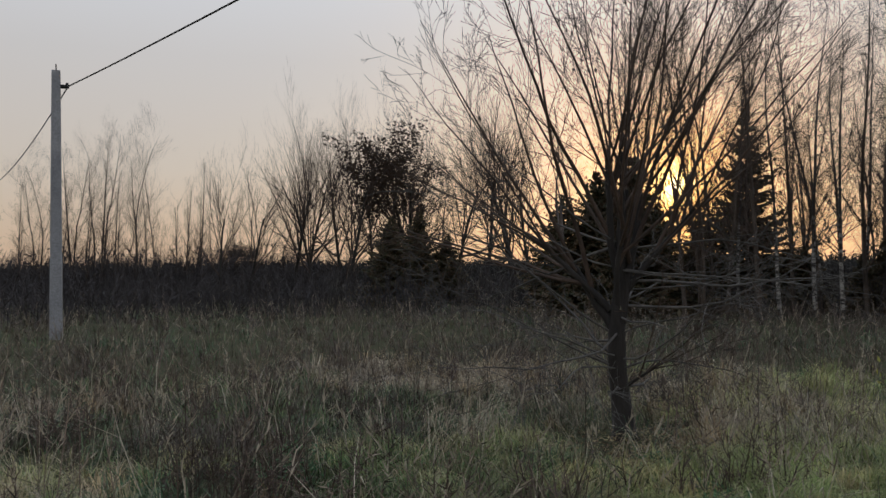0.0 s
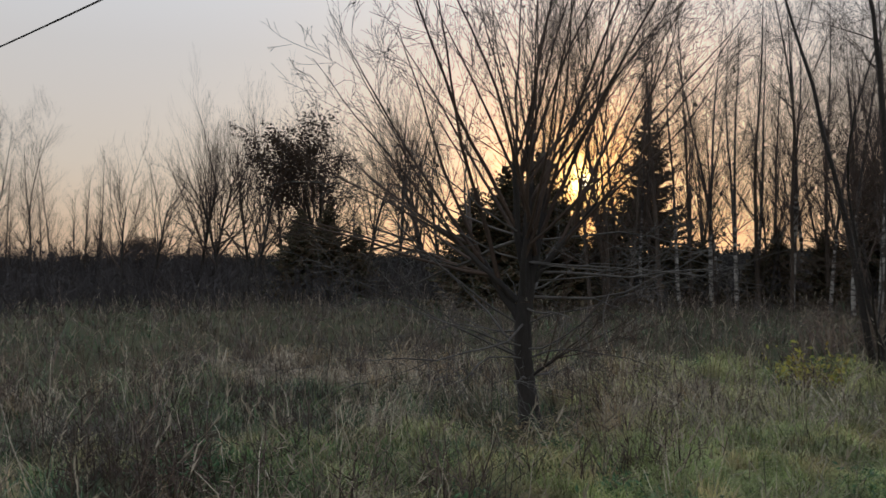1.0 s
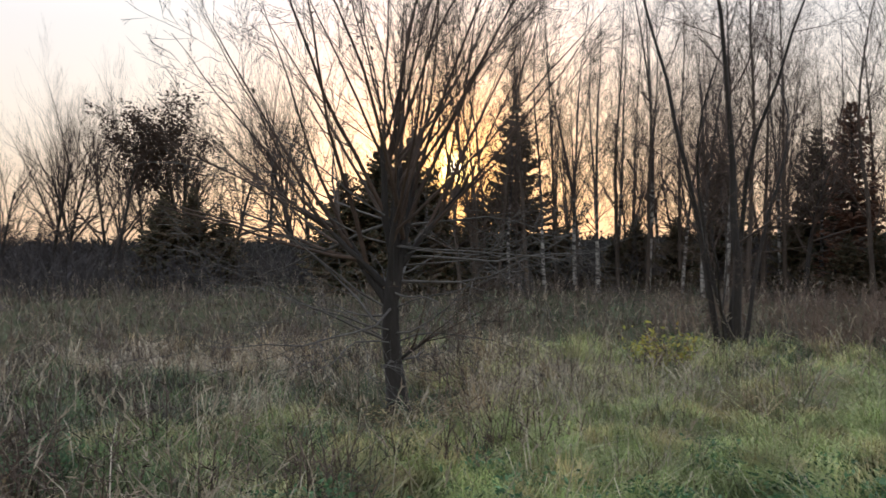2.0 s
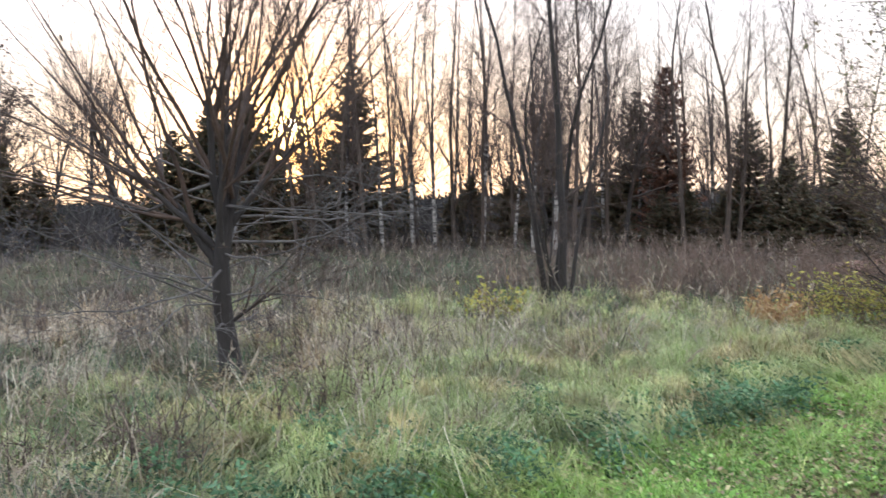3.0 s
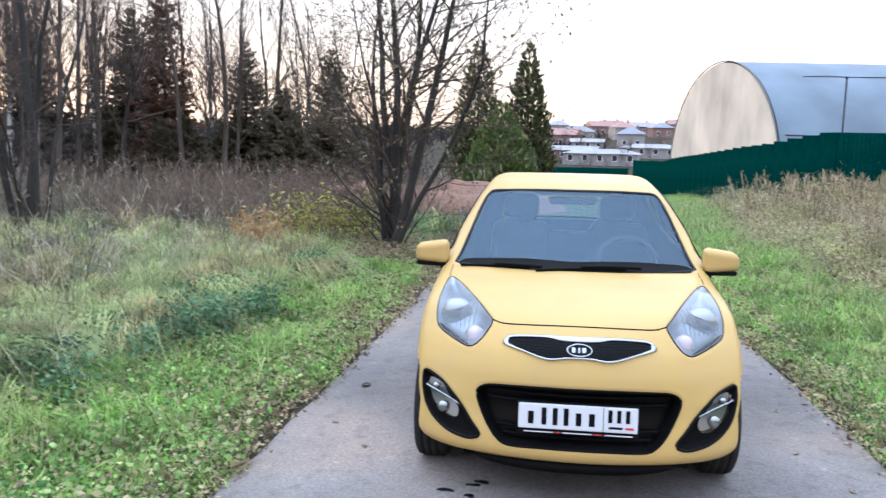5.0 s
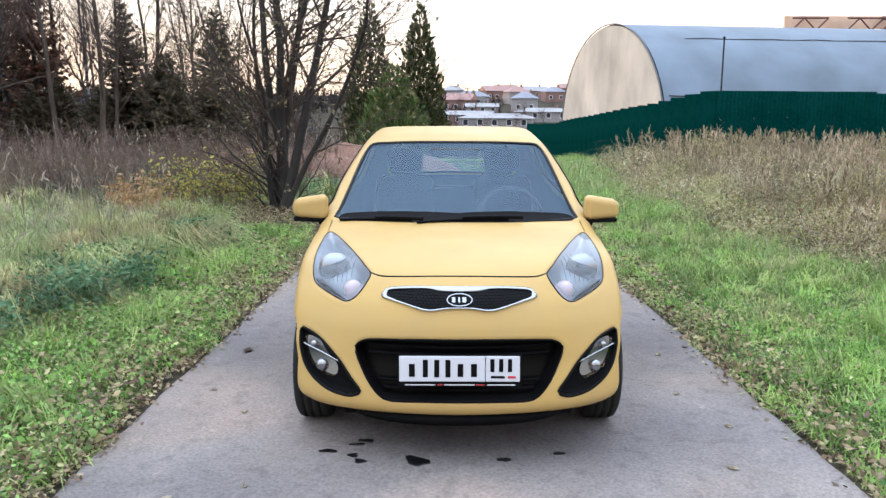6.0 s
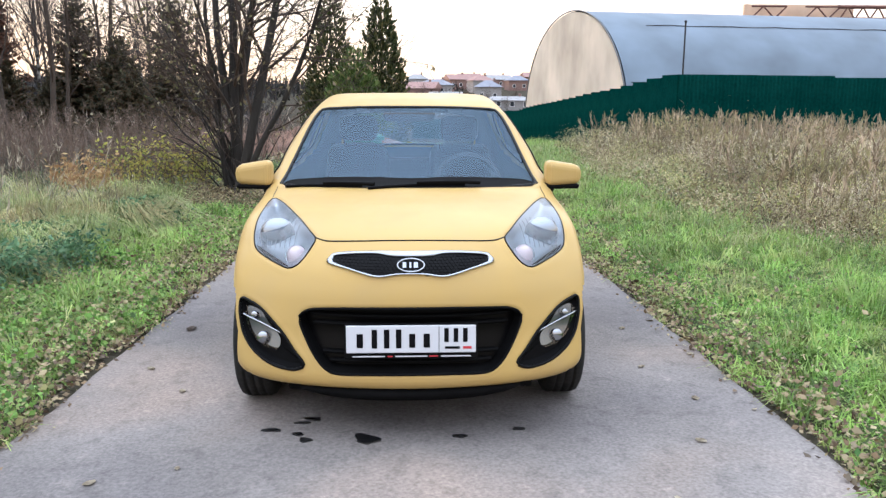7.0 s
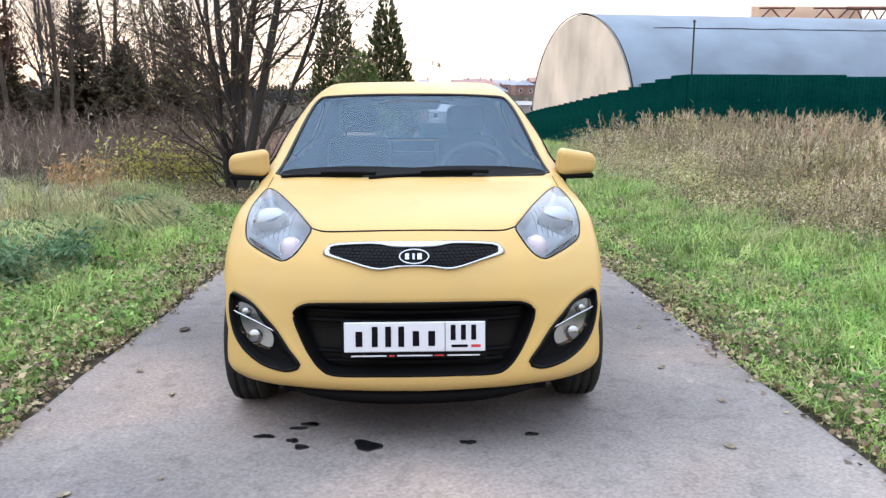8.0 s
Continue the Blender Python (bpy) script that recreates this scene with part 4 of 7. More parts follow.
    # upper grille
    grille = shape("grille", F_GRILLE_DARK.fill(0.002, 0.004, 6), GLOSS_BLACK, car, "black honeycomb grille in a chrome frame")
    a, b = F_GRILLE.on(F_GRILLE.flat, 0.004), F_GRILLE_DARK.on(F_GRILLE_DARK.flat, 0.004)
    k = len(a)
    i = np.arange(k)
    d = np.array([np.argmin(np.linalg.norm(b - q, axis=1)) for q in a])
    mid = (a + b[d]) / 2 - np.array([0, 0.012, 0])
    V = np.concatenate([a + [0, 0.01, 0], a - [0, 0.004, 0], mid, b[d] - [0, 0.002, 0], b[d] + [0, 0.012, 0]])
    F = np.concatenate([np.stack([r * k + i, r * k + (i + 1) % k, (r + 1) * k + (i + 1) % k, (r + 1) * k + i], -1) for r in range(4)])
    shape("chrome_frame", (V, F), CHROME, grille, "chrome frame")
    cells = []
    for row in range(7):
        for col in range(-19, 20):
            x, z = (col + 0.5 * (row % 2)) * 0.0165, 0.712 + row * 0.0105
            if abs(x) > 0.055:
                ring = [(x + 0.0082 * math.cos(t), 0.3, z + 0.0062 * math.sin(t)) for t in np.linspace(0, 2 * math.pi, 7)]
                if F_GRILLE_DARK.holds(np.array([(x, 0.1, z)]), -0.006)[0]:
                    p = on_skin(np.array(ring) - [0, 0.9, 0], (0, 1, 0), 0.005)
                    cells.append((p, [0.0014] * 7))
    if cells:
        tagged(shape("honeycomb", tubes(cells, 3), BLACK_PLASTIC, grille), kind="stuff")
    emblem = holder("emblem")
    emblem.parent = grille
    p = on_skin([(0.0, -0.5, 0.744)], (0, 1, 0), 0.010)[0]
    tilt = pose(*p, 58, 0, 0)
    bm = bmesh.new()
    bmesh.ops.create_cone(bm, segments=36, radius1=0.0535, radius2=0.052, depth=0.008, cap_ends=True, matrix=tilt @ Matrix.Diagonal((1, 0.52, 1, 1)))
    part("disc", bm, GLOSS_BLACK, emblem)
    ring = [tilt @ Vector((0.054 * math.cos(t), 0.028 * math.sin(t), 0.004)) for t in np.linspace(0, 2 * math.pi, 41)]
    shape("ring", tubes([(ring, [0.0042] * 41)], 6), CHROME, emblem)
    for x, w in ((-0.026, 0.015), (-0.002, 0.008), (0.02, 0.017)):
        bm = bmesh.new()
        box(bm, x - w / 2, -0.012, 0.003, x + w / 2, 0.012, 0.0075, 0, tilt)
        part("mark", bm, CHROME, emblem)
    # lower intake
    intake = shape("air_intake", F_INTAKE.wall(0.0, 0.07, 0.02), BLACK_PLASTIC, car, "black lower air intake")
    shape("backing", F_INTAKE.fill(-0.015, 0.0, 7, 0.068), GLOSS_BLACK, intake)
    shape("lip", F_INTAKE.rim(0.0, 0.001, 0.006), BLACK_PLASTIC, intake)
    for z, w in ((0.535, 0.41), (0.50, 0.40), (0.385, 0.36), (0.35, 0.33)):
        seam(intake, "slat", [(-w, 0.05, z), (-w / 2, 0.03, z), (0, 0.0, z), (w / 2, 0.03, z), (w, 0.05, z)], (0, 1, 0), 0.009, -0.045, BLACK_PLASTIC)
    build_plate(car)
    # black sill under the bumper, engine shield
    under = Facet(both([(0.0, 0.0, 0.226), (0.3, 0.01, 0.226), (0.50, 0.1, 0.228), (0.52, 0.12, 0.236), (0.30, 0.01, 0.238), (0.0, -0.01, 0.24)]), (0, 1, 0.0), 60)
    shape("splitter", under.fill(0.0, -0.002, 4), BLACK_PLASTIC, car, "black lower lip")
    xs = np.linspace(-0.46, 0.46, 25)
    ys = 0.005 + 0.33 * xs**2 + 0.12 * xs**4
    low = 0.186 + 0.03 * (np.abs(xs) / 0.46) ** 4
    rows = [np.stack([xs, ys + dy, np.full(25, z) if z else low], -1) for dy, z in ((0.02, 0.232), (0.0, 0.222), (0.012, 0), (0.10, 0), (0.10, 0.232))]
    i = np.arange(24)
    F = np.concatenate([np.stack([q * 25 + i, q * 25 + i + 1, (q + 1) * 25 + i + 1, (q + 1) * 25 + i], -1) for q in range(4)])
    shape("spoiler_lip", (np.concatenate(rows), F), BLACK_PLASTIC, car, "black spoiler lip under the bumper")
    bm = bmesh.new()
    box(bm, -0.52, 0.16, 0.185, 0.52, 0.40, 0.25, 0.01)
    box(bm, -0.50, 0.40, 0.17, 0.50, 3.3, 0.26, 0.01)
    part("underbody", bm, BLACK_PLASTIC, car)
    for s in (1, -1):  # inner wheel wells
        for wy in WHEEL_Y:
            a = np.linspace(-0.1, np.pi + 0.1, 20)
            ring = [np.stack([np.full(20, s * x), wy + 0.318 * np.cos(a), WHEEL_Z + 0.318 * np.sin(a)], -1) for x in (0.71, 0.45)]
            i = np.arange(19)
            shape("wheel_well", (np.concatenate(ring), np.stack([i, i + 1, i + 21, i + 20], -1)), BLACK_PLASTIC, car)
            build_wheel(car, s, wy)
        build_mirror(car, s)
        seam(car, "door_seam", [(s * 0.8, 1.2, 0.95), (s * 0.8, 1.14, 0.7), (s * 0.8, 1.16, 0.45), (s * 0.8, 1.22, 0.25)], (-s, 0, 0), 0.003, 0, GLOSS_BLACK)
        seam(car, "door_seam", [(s * 0.7, 2.185, 1.3), (s * 0.8, 2.19, 0.95), (s * 0.8, 2.2, 0.6), (s * 0.8, 2.18, 0.25)], (-s, 0, 0), 0.003, 0, GLOSS_BLACK)
        for y in (1.98, 2.85):
            bm = bmesh.new()
            box(bm, s * 0.80 - 0.012, y - 0.08, 0.845, s * 0.80 + 0.016, y + 0.08, 0.875, 0.008)
            part("door_handle", bm, YELLOW, car)
        tail = Facet([(s * x, y, z) for x, y, z in [(0.62, 3.4, 0.75), (0.70, 3.35, 0.76), (0.68, 3.3, 1.0), (0.62, 3.3, 1.08), (0.57, 3.4, 1.0), (0.56, 3.4, 0.82)]], (-0.3 * s, -1, 0), 30)
        shape("tail_light", tail.fill(0.0, 0.003, 5), RED_INK, car, "red tail light")
    # bonnet shut line round the front and along the lamps
    seam(car, "bonnet_seam", [(-0.402, 0.259, 0.823), (-0.342, 0.221, 0.8155), (-0.161, 0.187, 0.8215), (0, 0.179, 0.824), (0.161, 0.187, 0.8215), (0.342, 0.221, 0.8155), (0.402, 0.259, 0.823)], (0, 0.8, -0.58), 0.0045, -0.001)
    for s in (1, -1):
        seam(car, "bonnet_seam", [(s * 0.684, 0.92, 0.915), (s * 0.69, 1.02, 0.925), (s * 0.69, 1.12, 0.94)], (0, 0.2, -0.98), 0.003, -0.001)
    build_wiper(car, 0.36, 1.07, -0.16, 1.005)
    build_wiper(car, -0.18, 1.02, -0.60, 1.125)
    # cabin
    for x in (-0.34, 0.34):
        build_seat(car, x, 1.95, 0.25)
    build_seat(car, 0, 2.75, 0.6, "rear_bench")
    bm = bmesh.new()
    box(bm, -0.66, 1.10, 0.60, 0.66, 1.52, 0.93, 0.05, segs=3)
    part("dashboard", bm, CABIN_GREY, car, "dark grey dashboard")
    c = Matrix.Translation((0.34, 1.56, 0.90)) @ pose(0, 0, 0, 62, 0, 0)
    wheel = holder("steering_wheel")
    wheel.parent = car
    ring = [c @ Vector((0.185 * math.cos(t), 0.185 * math.sin(t), 0)) for t in np.linspace(0, 2 * math.pi, 33)]
    shape("ring", tubes([(ring, [0.016] * 33)], 8), CABIN_GREY, wheel)
    for a in (0, 180, 270):
        q = [c @ (Matrix.Rotation(radians(a), 4, "Z") @ Vector((x, 0, -0.02 * (1 - x / 0.18)))) for x in (0.0, 0.09, 0.18)]
        shape("spoke", tubes([(q, [0.022, 0.018, 0.014])], 6), CABIN_GREY, wheel)
    bm = bmesh.new()
    box(bm, -0.15, 1.70, 1.255, 0.15, 1.74, 1.305, 0.014)
    for v in bm.verts:
        v.co.x *= 1 + 2.4 * (v.co.z - 1.28)
    part("inside_mirror", bm, CABIN_GREY, car)
    bm = bmesh.new()
    box(bm, -0.24, 1.835, 1.302, 0.24, 2.0, 1.325, 0.008)
    part("roof_console", bm, CABIN_GREY, car)
    return tagged(car, "small pale yellow hatchback parked on the worn lane", "car")


build_car()
# ---- trees ----
def grow(out, rng, p, d, length, r, level, spec):
    """One limb and, along it, its children. out[level] gathers (points, radii)."""
    s = spec[level]
    n = s["n"]
    pts, rad, ways = [p.copy()], [r], [d.copy()]
    q, w = p.copy(), d.copy()
    for i in range(n):
        w = (w + Vector((rng.gauss(0, 1), rng.gauss(0, 1), rng.gauss(0, 1))) * s["wander"] + Vector((0, 0, s["up"]))).normalized()
        q = q + w * (length / n)
        pts.append(q.copy())
        rad.append(max(r * (1 - s["taper"] * (i + 1) / n), 0.0024))
        ways.append(w.copy())
    out[level].append((pts, rad))
    if level + 1 < len(spec):
        k = spec[level + 1]
        count = rng.randint(*s["kids"])
        for j in range(count):
            t = s["from"] + (s["to"] - s["from"]) * ((j + rng.random()) / count)
            at = t * n
            i = min(int(at), n - 1)
            base = pts[i].lerp(pts[i + 1], at - i)
            w = ways[min(i + 1, n)]
            side = w.orthogonal().normalized()
            side.rotate(Matrix.Rotation(rng.random() * 6.283, 3, w))
            a = radians(rng.uniform(*s["angle"]))
            nd = (w * math.cos(a) + side * math.sin(a)).normalized()
            ratio = rng.uniform(*s["ratio"]) * (1 - s["fade"] * t)
            nr = min((rad[i] + (rad[i + 1] - rad[i]) * (at - i)) * s["thin"], k["rmax"])
            grow(out, rng, base, nd, length * ratio, nr, level + 1, spec)


def lv(n, wander, up, kids=(0, 0), fro=0.2, to=1.0, angle=(25, 50), ratio=(0.4, 0.6), fade=0.4, thin=0.55, taper=0.85, rmax=9):
    return {"n": n, "wander": wander, "up": up, "kids": kids, "from": fro, "to": to, "angle": angle, "ratio": ratio, "fade": fade, "thin": thin, "taper": taper, "rmax": rmax}


def wood_mesh(name, out, levels, sides, material):
    chunks = []
    for l in levels:
        if out[l]:
            chunks.append(tubes(out[l], sides[l]))
    V, F = join_arrays(chunks)
    return mesh_of(name, V, F, material, True)


def leaf_arrays(P, size, r, droop=0.3, narrow=0.5, flat=0.0):
    """Folded diamond leaves at the given places."""
    n = len(P)
    D = r.normal(size=(n, 3))
    D[:, 2] = D[:, 2] * (1 - flat) - droop
    D /= np.linalg.norm(D, axis=1, keepdims=True)
    other = r.normal(size=(n, 3))
    other[:, 2] *= 1 - flat
    S = np.cross(D, np.array([0, 0, 1.0]) * flat + other * (1 - flat))
    S /= np.linalg.norm(S, axis=1, keepdims=True) + 1e-9
    L = (size * (0.6 + 0.8 * r.rand(n)))[:, None]
    N = np.cross(D, S)
    a, b = P, P + D * L
    m = P + D * L * 0.45 + N * L * 0.08
    V = np.stack([a, m + S * L * narrow * 0.5, b, m - S * L * narrow * 0.5], 1).reshape(-1, 3)
    i = np.arange(n)[:, None] * 4
    return V, np.concatenate([i + [0, 1, 2], i + [0, 2, 3]])


def twig_points(out, levels, rng, share):
    pts = []
    for l in levels:
        for line, _ in out[l]:
            for p in line[1:]:
                if rng.random() < share:
                    pts.append(tuple(p))
    return np.array(pts)


DEAD_WOOD = mat("grey_dead_wood", (0.04, 0.037, 0.034), (0.13, 0.122, 0.115), 0.9, 2.5, 20, 0.0)
SIDES = (8, 5, 4, 3, 3)
FAR_SIDES = (7, 4, 3, 2, 2)


def build_bare_tree(name, seed, stems, spec, label, bark=BARK_DARK, twig=TWIG, sides=SIDES, leaves=None, m=None, trunk=None, low=None):
    """stems: (base, direction, length, radius), each a part. trunk: (points, radii) below them. low: more boughs, (stems, spec). leaves: (share, size, material)."""
    rng = random.Random(seed)
    root = holder(name, m)
    if trunk:
        V, F = tubes([trunk], 10)
        part("trunk", mesh_of("trunk", V, F, bark, True), None, root)
    sets = []
    for group, sp in ((stems, spec), low or ([], spec)):
        out = [[] for _ in sp]
        for base, way, length, r in group:
            grow(out, rng, Vector(base), Vector(way).normalized(), length, r, 0, sp)
        if group:
            sets.append((out, sp))
    for out, sp in sets:
        dry = out is not sets[0][0] and trunk is not None
        for line in out[0]:
            V, F = tubes([line], sides[0])
            part("stem" if trunk or len(stems) > 1 else "trunk", mesh_of("stem", V, F, DEAD_WOOD if dry else bark, True), None, root)
        tagged(part("crown", wood_mesh("crown", out, range(1, len(sp)), sides, DEAD_WOOD if dry else twig), None, root), kind="stuff")
        if leaves and out is sets[0][0] or leaves and low:
            pts = twig_points(out, range(max(1, len(sp) - 2), len(sp)), rng, leaves[0])
            if len(leaves) > 3:  # only the top of the crown keeps its leaves
                pts = np.repeat(pts[pts[:, 2] > leaves[3] * pts[:, 2].max()], leaves[4], axis=0)
                pts = pts + np.random.RandomState(seed + 1).normal(0, 0.16, pts.shape)
            if len(pts):
                V, F = leaf_arrays(pts, leaves[1], np.random.RandomState(seed))
                tagged(part("foliage", mesh_of("foliage", V, F, leaves[2]), None, root), kind="stuff")
    return tagged(root, label, "tree")


def build_spruce(name, seed, height, radius, label, needles=NEEDLES, m=None, gap=0.26, dense=1.0, low=0.03):
    rng = np.random.RandomState(seed)
    root = holder(name, m)
    V, F = tubes([([(0, 0, -0.3), (0, 0, height * 0.5), (0, 0, height)], [height * 0.016, height * 0.01, 0.01])], 7)
    part("trunk", mesh_of("trunk", V, F, BARK_DARK, True), None, root)
    quads, lines = [], []
    z = height * low
    while z < height * 0.985:
        t = z / height
        reach = radius * (1 - t) ** 0.9 * rng.uniform(0.6, 1.25) + 0.05
        for j in range(max(4, int(round((6 + 5 * (1 - t)) * dense)))):
            th = rng.rand() * 6.283
            L = reach * rng.uniform(0.55, 1.15)
            slope = 0.3 - 0.7 * (1 - t) + rng.normal(0, 0.14)
            out_w = np.array([np.cos(th), np.sin(th), 0])
            side = np.array([-np.sin(th), np.cos(th), 0])
            k = max(4, int(L / 0.105))
            s = np.linspace(0.12, 1, k)
            mid = out_w * (s * L)[:, None] + np.array([0, 0, 1]) * (z + slope * L * s + 0.25 * L * s**2)[:, None]
            lines.append(([mid[0] * [0.1, 0.1, 1], mid[k // 2], mid[-1]], [0.012 + 0.006 * L, 0.01, 0.004]))
            for sg in (-1, 1, 0):
                w = (0.05 + 0.10 * (1 - t) + 0.34 * L * (1 - s) * 0.5) * rng.uniform(0.6, 1.3, k) * min(1, 0.3 + 5 * (1 - t))
                tip = mid + side * (sg * w)[:, None] + out_w * (0.55 * w + 0.08)[:, None] + np.array([0, 0, 1]) * (-0.4 * w + rng.normal(0, 0.04, k))[:, None]
                half = 0.026 + 0.026 * rng.rand(k)
                perp = np.cross(tip - mid, [0, 0, 1.0])
                perp /= np.linalg.norm(perp, axis=1, keepdims=True) + 1e-9
                m2 = mid * 0.55 + tip * 0.45
                dz = np.array([0, 0, 1]) * (rng.normal(0, 0.05, k))[:, None]
                quads.append(np.stack([mid, m2 + perp * half[:, None] + dz, tip, m2 - perp * half[:, None] - dz], 1))
        z += gap * rng.uniform(0.75, 1.25) * (0.6 + 0.4 * (1 - t))
    Q = np.concatenate(quads)
    V, F = tubes(lines, 3)
    tagged(part("bough", mesh_of("bough", V, F, BARK_DARK), None, root), kind="stuff")
    tagged(part("foliage", mesh_of("foliage", Q.reshape(-1, 3), np.arange(len(Q) * 4).reshape(-1, 4), needles), None, root), kind="stuff")
    return tagged(root, label, "tree")


def place(x, y, turn=0.0, s=1.0, sink=0.05, sz=None):
    return Matrix.LocRotScale((x, y, float(ground_z(x, y)) - sink), Euler((0, 0, radians(turn))), (s, s, sz or s))


def copy_scaled(ob, m, label=""):
    c = copy_thing(ob, Matrix())
    c.matrix_basis = m
    return tagged(c, label)


ASPEN = [lv(10, 0.05, 0.035, (22, 26), 0.16, 0.98, (24, 52), (0.2, 0.36), 0.45, 0.4, 0.93),
         lv(5, 0.1, 0.06, (9, 11), 0.12, 1.0, (24, 50), (0.4, 0.62), 0.3, 0.5, 0.9),
         lv(3, 0.13, 0.04, (5, 7), 0.15, 1.0, (25, 50), (0.5, 0.75), 0.3, 0.7, 0.7, 0.018),
         lv(2, 0.15, 0.03, taper=0.3, rmax=0.015)]
SLIM = [lv(10, 0.025, 0.02, (24, 28), 0.14, 0.98, (20, 42), (0.11, 0.22), 0.45, 0.42, 0.9),
        lv(4, 0.09, 0.06, (7, 9), 0.15, 1.0, (22, 45), (0.4, 0.6), 0.3, 0.55, 0.85),
        lv(3, 0.12, 0.05, (3, 5), 0.15, 1.0, (25, 50), (0.5, 0.75), 0.3, 0.7, 0.6, 0.024),
        lv(2, 0.15, 0.03, taper=0.2, rmax=0.018)]
FAN = [lv(7, 0.09, 0.0, (11, 14), 0.3, 1.0, (22, 58), (0.75, 1.15), 0.25, 0.55, 0.6),
       lv(7, 0.11, 0.05, (10, 13), 0.15, 1.0, (20, 48), (0.4, 0.6), 0.35, 0.5, 0.88),
       lv(3, 0.1, 0.04, (6, 8), 0.15, 1.0, (22, 45), (0.4, 0.65), 0.3, 0.6, 0.8, 0.026),
       lv(2, 0.12, 0.03, taper=0.4, rmax=0.018)]

OAK_LEAF = foliage("brown_oak_leaves", [(0.03, 0.018, 0.010), (0.055, 0.032, 0.017), (0.025, 0.018, 0.012)])
AS_LABEL, FAN_LABEL = "tall bare grey aspen among other bare trees", "bare spreading tree, dark against the evening sky"
aspens = [build_bare_tree("aspen", 11 + i, [((0, 0, -0.2), (0.02, 0.01, 1), 12.0, 0.08)], ASPEN, AS_LABEL, BARK_GREY, TWIG, FAR_SIDES, m=place(*q))
          for i, q in enumerate([(-60.5, -4.3, 0, 1.0), (-60.5, -2.3, 40, 1.03), (-62.4, -0.9, 90, 0.88)])]
slims = [build_bare_tree("aspen", 21 + i, [((0, 0, -0.2), (0.015 * i - 0.02, 0.02, 1), 12.0, 0.10)], SLIM, "slender straight bare aspen at the field's far edge", BARK_GREY, TWIG, FAR_SIDES, m=place(*q))
         for i, q in enumerate([(-58.5, -4.6, 0, 0.95), (-59, -7.2, 40, 0.85), (-60, 1.8, 90, 0.8)])]
for i, (x, y, s) in enumerate([(-60.4, -6.2, 0.9), (-60.5, -5.0, 0.8), (-60, -9.6, 0.5), (-58, -11.5, 0.7), (-57, -8.0, 0.45), (-63, -3.0, 0.6), (-59, 0.2, 0.6), (-64, 3.2, 0.55), (-61, -13, 0.75), (-58, -16, 0.8),
                               (-62, -7.4, 0.65), (-61, -1.6, 0.7), (-66, 0.8, 0.6), (-64, -12, 0.6), (-59, -3.4, 0.55), (-65, -5.6, 0.75), (-58.5, -6.9, 0.5), (-63, 1.2, 0.65), (-60, 3.4, 0.5),
                               (-66, -10, 0.7), (-57.5, -1.0, 0.42), (-61.5, -8.6, 0.45), (-64.5, 5.5, 0.5), (-59.2, -13.4, 0.5), (-62, -11, 0.85), (-60.6, -8.2, 0.8), (-63.5, -6.4, 0.9), (-59.8, -3.8, 0.75), (-62.8, -2.2, 0.85), (-61.2, 1.0, 0.72), (-64, -9.0, 0.78), (-58.6, -5.4, 0.62), (-61, 4.6, 0.6), (-65, 2.4, 0.7)]):
    copy_scaled(slims[i % 3] if i % 5 else aspens[i % 3], place(x, y, 67 * i, s))
for i, (x, y, s, z) in enumerate([(-63, 8.4, 1.0, 0.66), (-66, 11, 1.1, 0.74), (-60, 13.6, 1.2, 0.86), (-62, 16.8, 1.2, 0.82), (-57, 11.6, 0.9, 0.78), (-58, 19.5, 1.1, 0.86)]):  # round crowns behind
    copy_scaled(aspens[i % 3], place(x, y, 77 * i, s * 1.25, sz=z))
fans = [build_bare_tree("broadleaf_tree", 31 + i, [((0, 0, -0.2), (0.03, 0.02, 1), 5.2, 0.13)], FAN, FAN_LABEL, BARK_DARK, TWIG, FAR_SIDES, m=place(*q))
        for i, q in enumerate([(-49.4, 6.4, 0, 1.05, 0.05, 1.4), (-46.7, 8.9, 70, 1.0, 0.05, 1.4)])]
oak = build_bare_tree("oak", 41, [((0, 0, -0.2), (-0.02, 0.02, 1), 5.4, 0.17)], FAN, "dark oak that still holds brown leaves", BARK_DARK, TWIG, FAR_SIDES, leaves=(1.0, 0.17, OAK_LEAF, 0.5, 4), m=place(-47.5, 13.0, 0, 1.15, sz=1.18))
copy_scaled(oak, place(-74.5, 7.9, 50, 0.52))
copy_scaled(oak, place(-76, 5.8, 150, 0.48))
for i, (x, y, s) in enumerate([(-41.9, 13.8, 0.95), (-41.2, 15.2, 1.05), (-40.4, 16.8, 1.1), (-40.1, 17.9, 0.95), (-60.2, 1.6, 0.5), (-52, 4.0, 0.8), (-50, 9.5, 1.0), (-44, 19, 1.0), (-47, 12.8, 1.0), (-52, 7.6, 1.0), (-51, 2.2, 0.8), (-47.5, 7.2, 0.9), (-50.5, 11.8, 1.0), (-49, 13.6, 0.9)]):
    copy_scaled(fans[i % 2], place(x, y, 83 * i + 20, s, sz=s * 1.4))

